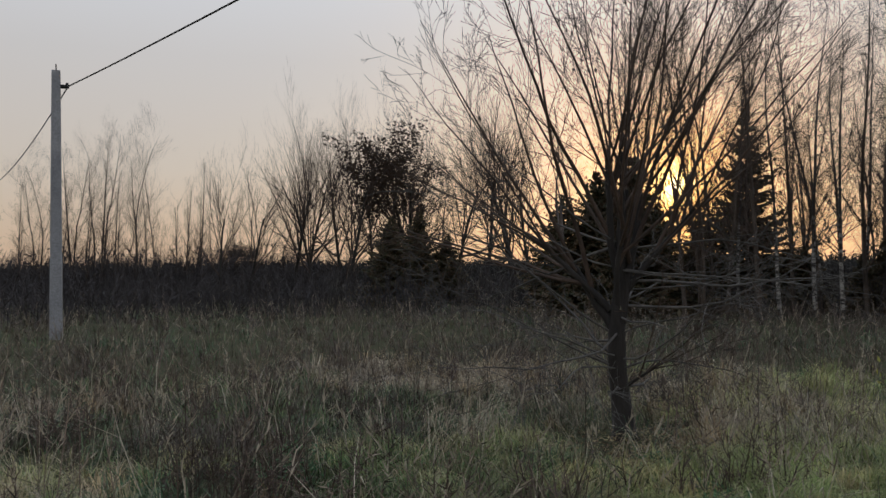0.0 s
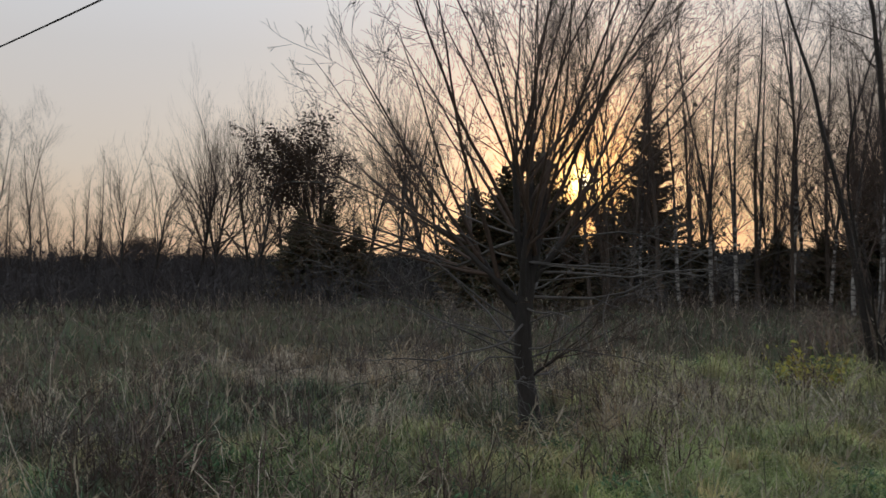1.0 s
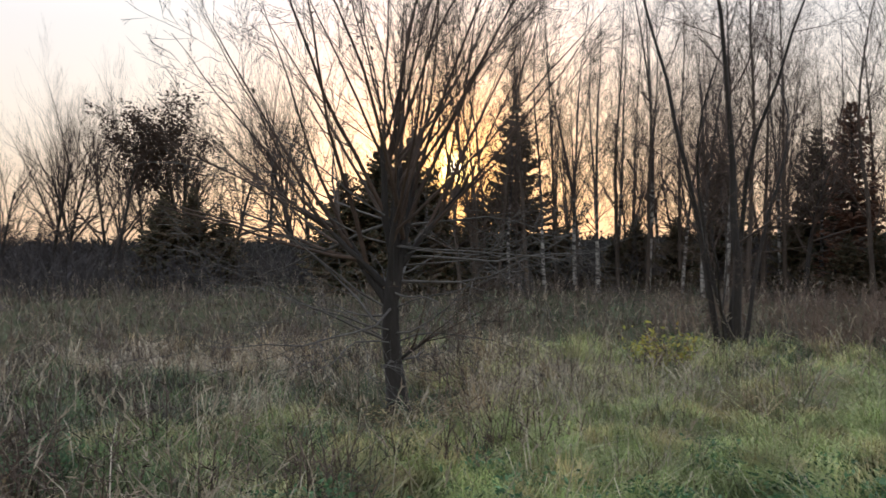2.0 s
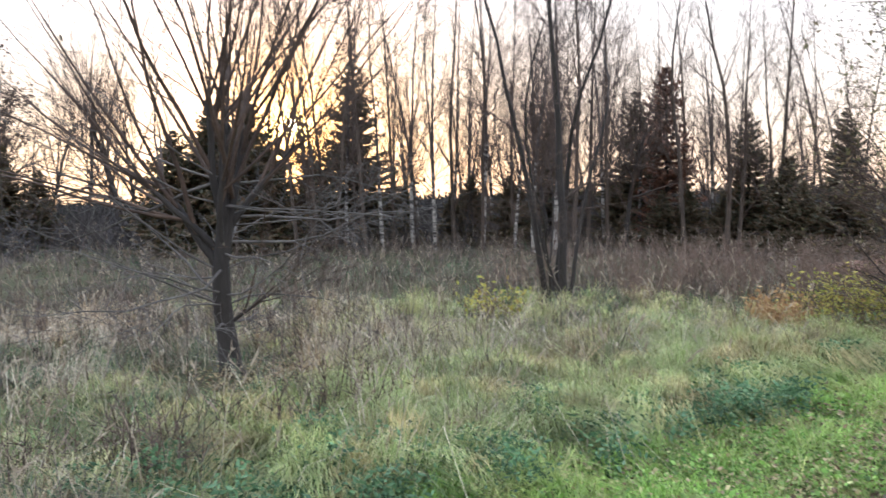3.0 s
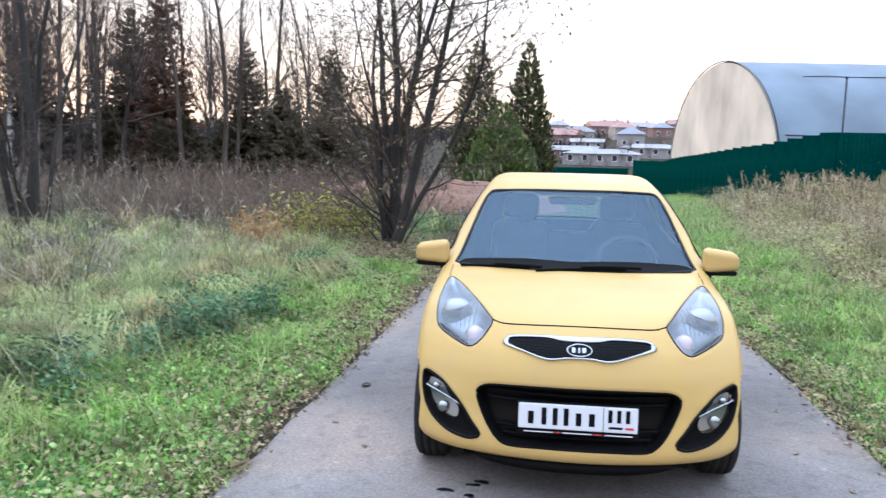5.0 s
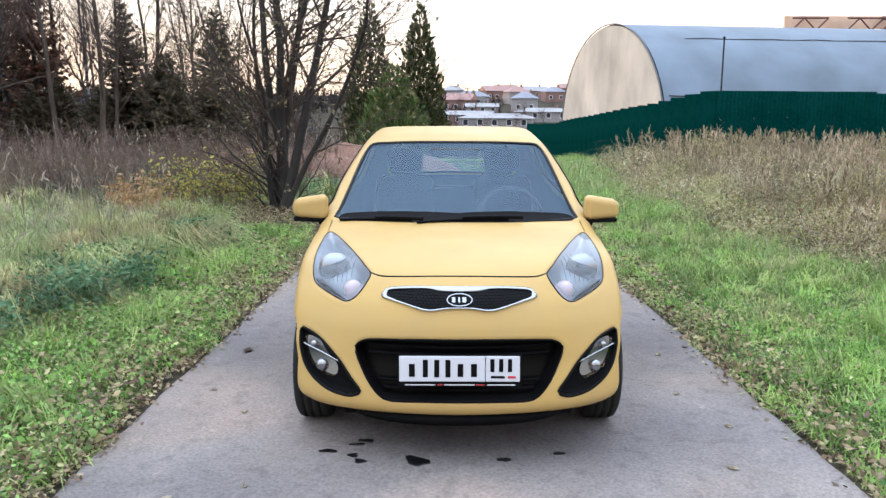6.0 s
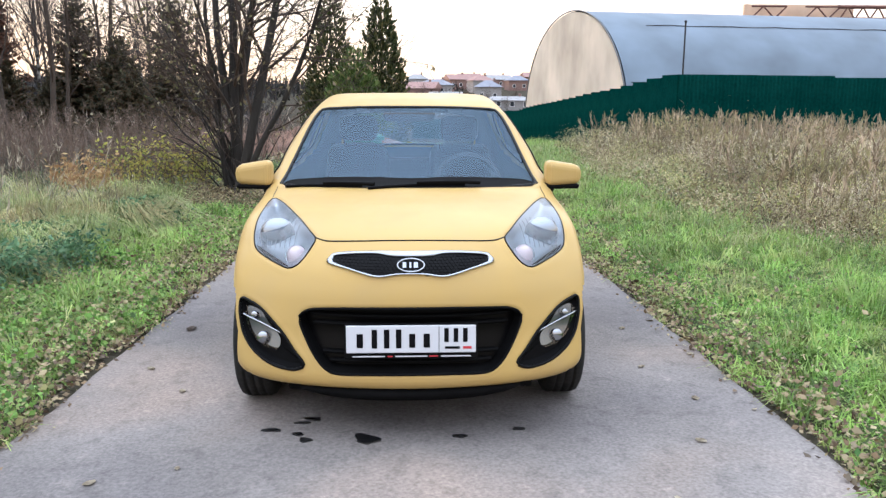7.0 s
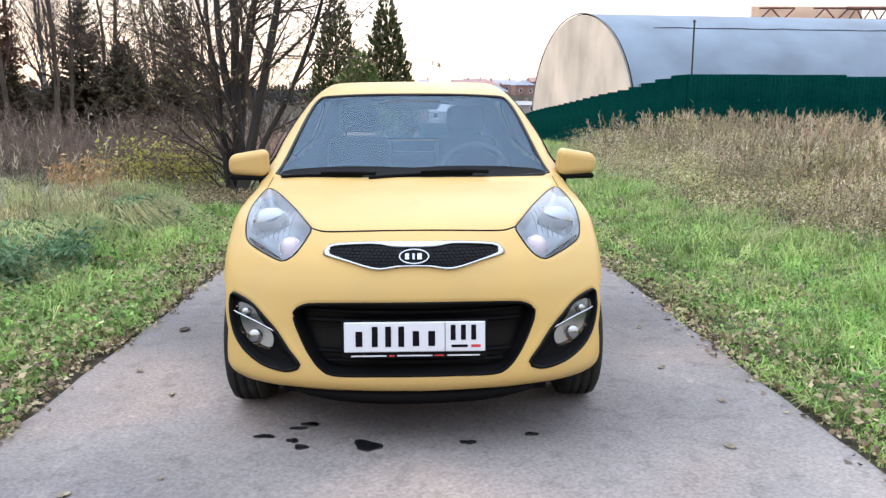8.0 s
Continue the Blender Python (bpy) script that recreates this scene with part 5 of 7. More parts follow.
spruces = [build_spruce("spruce", 51, 9.0, 3.3, "dark ragged spruce at the edge of the wood", m=place(-29.7, 23.4), dense=1.5, gap=0.36),
           build_spruce("spruce", 52, 6.4, 2.9, "dense dark spruce at the edge of the wood", m=place(-27.3, 15.3), dense=1.9, gap=0.26)]
for i, (x, y, s, k) in enumerate([(-28.9, 14.7, 0.93, 1), (-29.2, 13.3, 0.78, 1), (-28.3, 17.3, 0.68, 1), (-30.5, 16.3, 0.9, 1), (-27.0, 14.2, 0.55, 1), (-43.1, 10.5, 0.78, 1), (-39.8, 10.9, 0.78, 1), (-39.0, 12.2, 0.6, 1), (-41, 9.8, 0.7, 1),
                                  (-32.6, 23.1, 0.58, 0), (-33.6, 25.0, 0.6, 0), (-27.6, 24.6, 0.42, 1), (-26.6, 23.7, 0.42, 1), (-20.5, 23.6, 0.48, 1), (-23.7, 23.6, 0.38, 1), (-13.9, 26.3, 0.42, 1), (-14.8, 26.0, 0.38, 1), (-12.6, 26.6, 0.36, 1),
                                  (-12.2, 28.1, 0.63, 0), (-10.0, 25.7, 0.56, 1), (-7.9, 25.3, 0.57, 0), (-8.9, 24.0, 0.42, 1), (-11.2, 30.0, 0.62, 1), (-17.0, 26.2, 0.45, 1), (-22.0, 29.0, 0.7, 0), (-35, 22, 0.8, 1), (-18.5, 31, 0.8, 0),
                                  (-24.5, 26.0, 0.5, 1), (-30.8, 21.0, 0.5, 1), (-36.5, 19.0, 0.6, 1)]):
    copy_scaled(spruces[k], place(x, y, 71 * i, s))
build_spruce("larch", 61, 7.8, 2.3, "rusty brown larch among bare birches", LARCH, place(-15.9, 28.7), dense=1.2, gap=0.32)

# birches, white below
BIRCH = nodes_of("birch_bark")[0]


def birch_bark():
    m, n, l, b = BIRCH, BIRCH.node_tree.nodes, BIRCH.node_tree.links, BIRCH.node_tree.nodes["Principled BSDF"]
    co = n.new("ShaderNodeTexCoord")
    mp = n.new("ShaderNodeMapping")
    mp.inputs["Scale"].default_value = (2.2, 2.2, 4.5)
    l.new(co.outputs["Object"], mp.inputs[0])
    tex = n.new("ShaderNodeTexNoise")
    tex.inputs["Scale"].default_value, tex.inputs["Detail"].default_value = 1.3, 4
    l.new(mp.outputs[0], tex.inputs["Vector"])
    up = n.new("ShaderNodeSeparateXYZ")
    l.new(co.outputs["Object"], up.inputs[0])
    high = n.new("ShaderNodeMapRange")  # white only on the old lower bark
    for key, v in (("From Min", 2.2), ("From Max", 6.5), ("To Min", 0.03), ("To Max", -0.2)):
        high.inputs[key].default_value = v
    l.new(up.outputs["Z"], high.inputs["Value"])
    add = n.new("ShaderNodeMath")
    add.operation = "ADD"
    l.new(tex.outputs[0], add.inputs[0])
    l.new(high.outputs[0], add.inputs[1])
    r = ramp(n, [(0.44, (0.035, 0.03, 0.028)), (0.56, (0.30, 0.285, 0.26)), (0.9, (0.45, 0.43, 0.39))])
    l.new(add.outputs[0], r.inputs[0])
    l.new(r.outputs[0], b.inputs["Base Color"])
    b.inputs["Roughness"].default_value = 0.8


birch_bark()
BIRCH_LV = [lv(10, 0.03, 0.02, (24, 30), 0.2, 0.98, (28, 52), (0.2, 0.34), 0.5, 0.36, 0.93),
            lv(5, 0.08, 0.03, (9, 12), 0.15, 1.0, (25, 50), (0.4, 0.6), 0.3, 0.5, 0.9),
            lv(4, 0.1, -0.05, (5, 7), 0.2, 1.0, (25, 50), (0.5, 0.8), 0.3, 0.6, 0.7, 0.014),
            lv(2, 0.1, -0.2, taper=0.3, rmax=0.011)]
birches = [build_bare_tree("birch", 71 + i, [((0, 0, -0.2), w, 13.0, 0.095)], BIRCH_LV, "slender bare birch with a white lower trunk", BIRCH, TWIG, FAR_SIDES, m=place(*q))
           for i, (w, q) in enumerate([((-0.05, -0.02, 1), (-24.2, 21.6, 0)), ((0.02, 0.0, 1), (-20.8, 22.1, 50)), ((0.03, 0.02, 1), (-14.7, 30.4, 0, 0.8))])]
for i, (x, y, s) in enumerate([(-25.1, 24.2, 0.95), (-25.5, 26.0, 1.0), (-21.6, 20.1, 0.85), (-17.4, 20.8, 0.85), (-15.7, 19.6, 0.9), (-23.1, 18.7, 0.85), (-19.2, 22.1, 0.75), (-14.3, 29.4, 0.75), (-17.3, 25.8, 0.85), (-17.0, 28.2, 0.75),
                               (-24, 27, 1.0), (-21, 26, 0.9), (-27, 25, 1.05), (-19, 29, 0.9), (-22.5, 24.3, 0.95), (-11.5, 34, 0.7), (-27.5, 20.8, 0.9)]):
    copy_scaled(birches[i % 3], place(x, y, 97 * i + 30, s))
rnd = random.Random(88)
for i in range(88):  # the young wood behind
    yaw, d = radians(rnd.uniform(13, 58)), rnd.uniform(27, 60)
    x, y = -0.4 - d * math.sin(yaw), -3.8 + d * math.cos(yaw)
    src = (slims + aspens + aspens + fans[:1])[i % 10]
    copy_scaled(src, place(x, y, rnd.uniform(0, 360), rnd.uniform(0.8, 1.15), sz=rnd.uniform(0.75, 1.2)))

# ---- the nearest three trees ----
LIMB = [lv(6, 0.09, 0.01, (5, 7), 0.35, 1.0, (14, 44), (2.2, 3.2), 0.2, 0.66, 0.5),
        lv(10, 0.055, 0.02, (6, 8), 0.2, 1.0, (20, 46), (0.28, 0.5), 0.4, 0.4, 0.84),
        lv(6, 0.09, 0.03, (4, 6), 0.15, 1.0, (18, 42), (0.38, 0.55), 0.3, 0.5, 0.88),
        lv(3, 0.12, 0.02, (2, 4), 0.25, 1.0, (18, 40), (0.4, 0.6), 0.3, 0.6, 0.75),
        lv(2, 0.1, 0.02, taper=0.5)]
DEAD = [lv(7, 0.13, 0.008, (6, 9), 0.25, 1.0, (25, 60), (0.3, 0.5), 0.3, 0.5, 0.88),
        lv(4, 0.12, 0.0, (3, 5), 0.2, 1.0, (25, 60), (0.35, 0.55), 0.3, 0.55, 0.85),
        lv(2, 0.14, 0.0, taper=0.6)]
SPROUT = foliage("curled_dry_leaves", [(0.10, 0.09, 0.06), (0.16, 0.14, 0.10), (0.08, 0.06, 0.04)])


def fan_stems(seed, n, low, high, tilt, length, radius, bias=(0, 0)):
    r = random.Random(seed)
    out = []
    for i in range(n):
        az = 6.283 * (i + r.random() * 0.7) / n
        t = radians(r.uniform(*tilt))
        h = r.uniform(low, high)
        out.append(((0.04 * math.cos(az), 0.04 * math.sin(az), h), (math.sin(t) * math.cos(az) + bias[0], math.sin(t) * math.sin(az) + bias[1], math.cos(t)), r.uniform(*length), r.uniform(*radius)))
    return out


near_willow = [((-0.02, -0.03, 1.2), (-0.22, -0.26, 1), 1.3, 0.058), ((0.01, 0.01, 1.35), (0.10, 0.12, 1), 1.5, 0.058), ((0, 0.02, 1.5), (-0.16, 0.18, 1), 1.4, 0.048), ((0, 0, 1.4), (0.12, -0.16, 1), 1.35, 0.042),
               ((0, 0, 1.8), (-0.05, -0.10, 1), 1.4, 0.052), ((0, 0, 2.0), (0.05, 0.06, 1), 1.3, 0.042), ((0.01, 0.02, 0.62), (0.5, 0.6, 0.8), 0.55, 0.022), ((-0.06, -0.08, 1.5), (-0.34, -0.80, 1.0), 1.15, 0.042), ((0.03, 0.06, 1.7), (0.24, 0.46, 1), 1.2, 0.042)]
build_bare_tree("willow_tree", 5, near_willow, LIMB, "bare dark tree with a fan of upright limbs in tall grass", BARK_DARK, TWIG, (9, 7, 4, 3, 3), leaves=(0.006, 0.07, SPROUT), m=place(-8.15, 1.38, 0),
                trunk=([(0.03, 0.05, -0.35), (0.025, 0.04, -0.02), (0.02, 0.03, 0.12), (0.0, 0.0, 0.5), (-0.02, -0.03, 0.85), (-0.02, -0.03, 1.3), (0.0, 0.0, 1.7), (0.02, 0.03, 2.1)], [0.28, 0.19, 0.135, 0.11, 0.105, 0.095, 0.07, 0.045]),
                low=(fan_stems(4, 27, 0.55, 2.3, (64, 98), (1.5, 2.9), (0.010, 0.021)), DEAD))
ALDER_LV = [lv(10, 0.085, 0.012, (11, 14), 0.24, 1.0, (30, 66), (0.18, 0.36), 0.35, 0.34, 0.88),
            lv(5, 0.11, 0.03, (8, 10), 0.15, 1.0, (26, 58), (0.4, 0.62), 0.3, 0.5, 0.88),
            lv(3, 0.12, 0.02, (3, 5), 0.2, 1.0, (20, 45), (0.4, 0.6), 0.3, 0.6, 0.75),
            lv(2, 0.1, 0.03, taper=0.5)]
alder = [((0.13 * math.cos(i * 1.9), 0.20 * math.sin(i * 1.9), -0.2), w, l, r) for i, (w, l, r) in enumerate(
    [((0.0, 0.02, 1), 8.6, 0.085), ((0.05, 0.11, 1), 8.2, 0.058), ((-0.04, -0.09, 1), 8.4, 0.062), ((-0.08, -0.18, 1), 6.4, 0.04), ((0.09, 0.23, 1), 6.8, 0.044), ((0.1, -0.42, 1), 4.2, 0.028), ((-0.15, 0.5, 1), 4.0, 0.026)])]
build_bare_tree("alder_tree", 6, alder, ALDER_LV, "bare tree with several upright stems from one base", BARK_DARK, TWIG, m=place(-8.4, 8.55, 0))
SPREAD = [lv(9, 0.07, 0.01, (14, 17), 0.2, 1.0, (28, 62), (0.28, 0.5), 0.3, 0.42, 0.88),
          lv(5, 0.11, 0.02, (6, 8), 0.15, 1.0, (25, 55), (0.4, 0.62), 0.3, 0.5, 0.88),
          lv(3, 0.13, 0.02, (3, 5), 0.2, 1.0, (20, 45), (0.4, 0.65), 0.3, 0.6, 0.75),
          lv(2, 0.1, 0.03, taper=0.5)]
T3_LEAF = foliage("last_pale_leaves", [(0.16, 0.15, 0.07), (0.09, 0.09, 0.035), (0.2, 0.15, 0.08), (0.26, 0.23, 0.15)])
goat = [((0.09 * math.cos(i * 2.2), 0.12 * math.sin(i * 2.2), -0.2), w, l, r) for i, (w, l, r) in enumerate(
    [((-0.02, 0.0, 1), 5.8, 0.085), ((0.07, 0.05, 1), 5.8, 0.075), ((0.20, 0.02, 1), 6.0, 0.08), ((-0.12, -0.06, 1), 5.6, 0.075), ((-0.02, 0.16, 1), 5.2, 0.07), ((0.34, -0.1, 1), 5.0, 0.05), ((-0.30, 0.05, 1), 5.0, 0.05), ((-0.2, -0.12, 1), 4.4, 0.04)])]
goat_low = [((0.1 * math.cos(i * 1.3), 0.1 * math.sin(i * 1.3), -0.1 + 0.25 * (i % 4)), (math.cos(a) * t, math.sin(a) * t, 1), 1.5 + 0.3 * (i % 4), 0.016) for i, (a, t) in enumerate(
    [(3.1, 0.7), (3.6, 0.9), (2.6, 0.8), (4.2, 0.7), (0.2, 0.5), (5.2, 0.6), (3.3, 1.2), (2.9, 1.0), (1.6, 0.6), (3.0, 0.5), (3.4, 0.45), (2.7, 0.55), (3.7, 0.6), (2.4, 0.5)])]
build_bare_tree("goat_willow", 7, goat, SPREAD, "many-stemmed tree with a few pale dry leaves", BARK_DARK, TWIG, leaves=(0.34, 0.06, T3_LEAF), m=place(-2.42, 8.3, 0), low=(goat_low, ALDER_LV[1:]))


# ---- thujas, shrubs, thicket and far woods ----
def build_thuja(seed, height, radius, label, m, count=5200, sprays=THUJA):
    r = np.random.RandomState(seed)
    root = holder("thuja", m)
    V, F = tubes([([(0, 0, -0.3), (0, 0, height * 0.5), (0, 0, height * 0.95)], [0.09, 0.06, 0.01])], 7)
    part("trunk", mesh_of("trunk", V, F, BARK_DARK, True), None, root)
    t = 1 - np.sqrt(r.rand(count))
    th = r.rand(count) * 6.283
    prof = radius * np.minimum(1, 0.55 + 2.2 * t) * (1 - t) ** 0.72
    lump = 1 + 0.16 * np.sin(th * 5 + t * 17) + 0.12 * np.sin(th * 9 - t * 31) + r.normal(0, 0.09, count)
    rad = prof * lump * r.choice([1.0, 0.85, 0.6], count, p=[0.6, 0.28, 0.12])
    P = np.stack([rad * np.cos(th), rad * np.sin(th), t * height], -1)
    D = np.stack([np.cos(th) * 0.5, np.sin(th) * 0.5, np.ones(count)], -1) + r.normal(0, 0.3, (count, 3))
    D /= np.linalg.norm(D, axis=1, keepdims=True)
    S = np.cross(D, r.normal(size=(count, 3)))
    S /= np.linalg.norm(S, axis=1, keepdims=True)
    L = (0.12 + 0.14 * r.rand(count))[:, None]
    V = np.stack([P, P + D * L * 0.5 + S * L * 0.22, P + D * L, P + D * L * 0.5 - S * L * 0.22], 1).reshape(-1, 3)
    tagged(part("foliage", mesh_of("foliage", V, np.arange(count * 4).reshape(-1, 4), sprays), None, root), kind="stuff")
    return tagged(root, label, "tree")


build_thuja(91, 5.8, 1.05, "tall conical green thuja", place(-0.95, 27.6), 7500)
build_thuja(92, 5.95, 1.2, "tall conical green thuja with thinner foliage", place(-2.9, 28.6), 6500)
build_thuja(93, 3.2, 1.3, "low bushy light green thuja", place(-1.75, 24.2), 5000, THUJA_PALE)

ribbon_rng = np.random.RandomState(17)


def ribbons(P, D, L, W, r):
    """Thin pointed strips from P along D."""
    S = np.cross(D, r.normal(size=P.shape))
    S /= np.linalg.norm(S, axis=1, keepdims=True) + 1e-9
    L, W = L[:, None], W[:, None]
    V = np.stack([P - S * W, P + S * W, P + D * L * 0.6 + S * W * 0.7, P + D * L, P + D * L * 0.6 - S * W * 0.7], 1).reshape(-1, 3)
    i = np.arange(len(P))[:, None] * 5
    return V, np.concatenate([i + [0, 1, 2], i + [0, 2, 4], i + [4, 2, 3]])


def brush(n_stems, place_xy, height, width, twigs, r, spread_w=0.25, twig_len=0.3, grown=None):
    """Upright stems with side twigs, as one mesh's arrays."""
    xy = place_xy(n_stems)
    n = len(xy)
    P = np.column_stack([xy, ground_z(xy[:, 0], xy[:, 1])])
    D = np.column_stack([r.normal(0, spread_w, (n, 2)), np.ones(n)])
    D /= np.linalg.norm(D, axis=1, keepdims=True)
    H = (height[0] + (height[1] - height[0]) * r.rand(n) ** 1.5) * (grown(P[:, 0], P[:, 1]) if grown else 1.0)
    chunks = [ribbons(P, D, H, np.full(n, width), r)]
    if twigs:
        k = np.repeat(np.arange(n), twigs)
        t = 0.25 + 0.75 * r.rand(len(k))
        Q = P[k] + D[k] * (H[k] * t)[:, None]
        E = D[k] * 0.6 + r.normal(0, 0.6, (len(k), 3))
        E[:, 2] = np.abs(E[:, 2]) * 0.7 + 0.15
        E /= np.linalg.norm(E, axis=1, keepdims=True)
        chunks.append(ribbons(Q, E, H[k] * twig_len * (1.2 - t) * (0.5 + r.rand(len(k))), np.full(len(k), width * 0.6), r))
    return join_arrays(chunks)


def polar(yaw0, yaw1, d0, d1, r, keep=None, power=1.0):
    def pick(n):
        yaw = np.radians(yaw0 + (yaw1 - yaw0) * r.rand(n))
        d = d0 + (d1 - d0) * r.rand(n) ** power
        xy = np.stack([-0.4 - d * np.sin(yaw), -3.8 + d * np.cos(yaw)], -1)
        return xy[keep(xy[:, 0], xy[:, 1])] if keep else xy
    return pick


THICKET = mat("dark_brushwood", (0.026, 0.023, 0.025), (0.055, 0.048, 0.048), 0.9, 0.3, 6, 0.0)
FAR_WOOD = mat("far_wood", (0.014, 0.015, 0.014), (0.026, 0.025, 0.023), 0.95, 0.05, 0.6, 0.0)
r = ribbon_rng
V, F = brush(6500, polar(8, 108, 33, 62, r), (0.8, 2.6), 0.024, 6, r, 0.3, 0.45)
W, G = brush(2600, polar(76, 108, 52, 70, r), (1.2, 4.2), 0.03, 9, r, 0.3, 0.45)
V, F = join_arrays([(V, F), (W, G)])
tagged(part("thicket", mesh_of("thicket", V, F, THICKET)), "dense dark brushwood under the trees", "undergrowth", kind="stuff")
V, F = brush(9000, polar(-4, 112, 110, 330, r, lambda x, y: (x < -20) | (y > 210)), (1.5, 4.2), 0.25, 5, r, 0.2, 0.4)
tagged(part("far_woods", mesh_of("far_woods", V, F, FAR_WOOD)), "dark band of far woods along the horizon", "woods", kind="stuff")
BROWN_SHRUB = mat("brown_shrub_twigs", (0.12, 0.082, 0.062), (0.20, 0.145, 0.11), 0.9, 0.5, 8, 0.0)


def shrub_at(x, y, rad, height, n, label, material, seed, leaves=None):
    rr = np.random.RandomState(seed)

    def pick(k):
        a, q = rr.rand(k) * 6.283, rad * np.sqrt(rr.rand(k))
        return np.stack([q * np.cos(a), q * np.sin(a)], -1) + [x, y]
    V, F = brush(n, pick, (height * 0.5, height), 0.006, 8, rr, 0.28, 0.4)
    root = holder("shrub", pose(x, y, 0))
    V = V - np.array([x, y, 0])
    tagged(part("twig", mesh_of("twig", V, F, material), None, root), kind="stuff")
    if leaves:
        top = V[r.randint(0, len(V), leaves[0])] + rr.normal(0, 0.05, (leaves[0], 3))
        top[:, 2] = np.maximum(top[:, 2], 0.05)
        V, F = leaf_arrays(top, leaves[1], rr, 0.2)
        tagged(part("foliage", mesh_of("foliage", V, F, leaves[2]), None, root), kind="stuff")
    return tagged(root, label, "shrub", "shrubs at the field's edge")


YELLOW_LEAF = foliage("yellow_leaves", [(0.38, 0.37, 0.07), (0.50, 0.45, 0.11), (0.25, 0.30, 0.07), (0.40, 0.27, 0.08)])
RUST_LEAF = foliage("rusty_grass", [(0.34, 0.20, 0.09), (0.27, 0.16, 0.08), (0.46, 0.31, 0.15), (0.50, 0.38, 0.19)])
for i, (x, y, rad, h) in enumerate([(-5.4, 10.6, 0.9, 1.3), (-6.8, 11.6, 1.1, 1.5), (-4.4, 11.2, 0.8, 1.25), (-8.0, 12.6, 1.2, 1.4), (-5.8, 12.4, 1.0, 1.4), (-3.7, 12.2, 0.8, 1.2), (-7.0, 9.6, 0.7, 1.0), (-9.6, 12.0, 1.1, 1.3), (-10.5, 10.4, 1.0, 1.1), (-4.9, 14.0, 1.2, 1.4), (-3.2, 14.5, 0.9, 1.3)]):
    shrub_at(x, y, rad, h, 110, "leafless reddish brown shrub in dead grass", BROWN_SHRUB, 200 + i)
shrub_at(-3.75, 8.3, 0.45, 0.95, 50, "shrub with yellow autumn leaves under the trees", BROWN_SHRUB, 230, (750, 0.06, YELLOW_LEAF))
shrub_at(-3.2, 8.9, 0.4, 0.9, 50, "shrub with yellow autumn leaves under the trees", BROWN_SHRUB, 231, (700, 0.07, YELLOW_LEAF))
shrub_at(-4.2, 7.6, 0.4, 0.7, 90, "clump of rusty dead grass", RUST_LEAF, 232, (420, 0.07, RUST_LEAF))
shrub_at(-8.1, 6.2, 0.4, 0.7, 40, "low yellow-green shrub in the field", BROWN_SHRUB, 233, (420, 0.07, YELLOW_LEAF))
# ---- grasses, weeds and fallen leaves ----
def blades(P, H, lean, W, r, wind=(0.0, 0.0), droop=0.35):
    """Curved pointed blades."""
    n = len(P)
    az = r.rand(n) * 6.283
    out = np.stack([np.cos(az), np.sin(az), 0 * az], -1) * (lean * (0.4 + r.rand(n)))[:, None] + (wind if isinstance(wind, np.ndarray) else np.array([*wind, 0]))
    S = np.cross(out + r.normal(0, 0.2, (n, 3)), [0, 0, 1.0])
    S /= np.linalg.norm(S, axis=1, keepdims=True) + 1e-9
    H, W = H[:, None], W[:, None]
    up = np.array([0, 0, 1.0])
    mid = P + (up * 0.62 + out * 0.35) * H
    tip = P + (up * (1 - droop * np.linalg.norm(out, axis=1, keepdims=True)) + out) * H
    V = np.stack([P - S * W, P + S * W, mid + S * W * 0.75, tip, mid - S * W * 0.75], 1).reshape(-1, 3)
    i = np.arange(n)[:, None] * 5
    return V, np.concatenate([i + [0, 1, 2], i + [0, 2, 4], i + [4, 2, 3]])


def mounds(x, y, size, seed):
    """Each place's distance from the middle of its own plant, in plant sizes, and that plant's random number."""
    gx, gy = np.floor(x / size), np.floor(y / size)
    best, own = np.full(np.shape(x), 9.0), np.zeros(np.shape(x))
    for dx in (-1, 0, 1):
        for dy in (-1, 0, 1):
            h = np.sin((gx + dx) * 127.1 + (gy + dy) * 311.7 + seed) * 43758.5453
            h2, h3 = np.sin(h) * 9631.7, np.cos(h) * 7919.3
            jx, jy, v = h - np.floor(h), h2 - np.floor(h2), h3 - np.floor(h3)
            q = np.hypot(x / size - gx - dx - jx, y / size - gy - dy - jy)
            own, best = np.where(q < best, v, own), np.minimum(q, best)
    return best, own


def swell_of(x, y, size, seed, low=0.3, high=1.5):
    """Height of growth: rounded plants of unequal size with low gaps between them."""
    q, v = mounds(x, y, size, seed)
    return np.clip(1.35 - 1.25 * q, 0.25, 1.15) * (low + (high - low) * v)


def ground_points(xy, lift=0.0):
    return np.column_stack([xy, ground_z(xy[:, 0], xy[:, 1]) + lift])


def off_road(x, y, gap=0.0):
    return (np.abs(x) > road_half(y) + gap + 0.09 * waves(np.sign(x) * 4, y * 2.5, 5, 1.3)) | (y > 9)


def edge_left(y):
    return np.interp(y, [-3, 0, 1.5, 3, 5, 6.8], [-4.6, -3.95, -3.55, -3.1, -2.95, -2.8])


def edge_right(y):
    return np.interp(y, [-2, 2.4, 3.8, 4.7, 5.4, 9, 16], [10.5, 5.2, 4.25, 3.8, 3.5, 3.25, 3.8])


def tall_left(x, y):
    litter = (x > -4.2) & (y > 6.6)
    return (x < edge_left(y) + 0.2 * waves(x, y, 21, 1.3)) & ~litter | (x < -1.0) & (y > 10.5)


def weeds_right(x, y):
    return (x > edge_right(y) + 0.3 * waves(x, y, 22, 1.2)) & (y < 19.2)


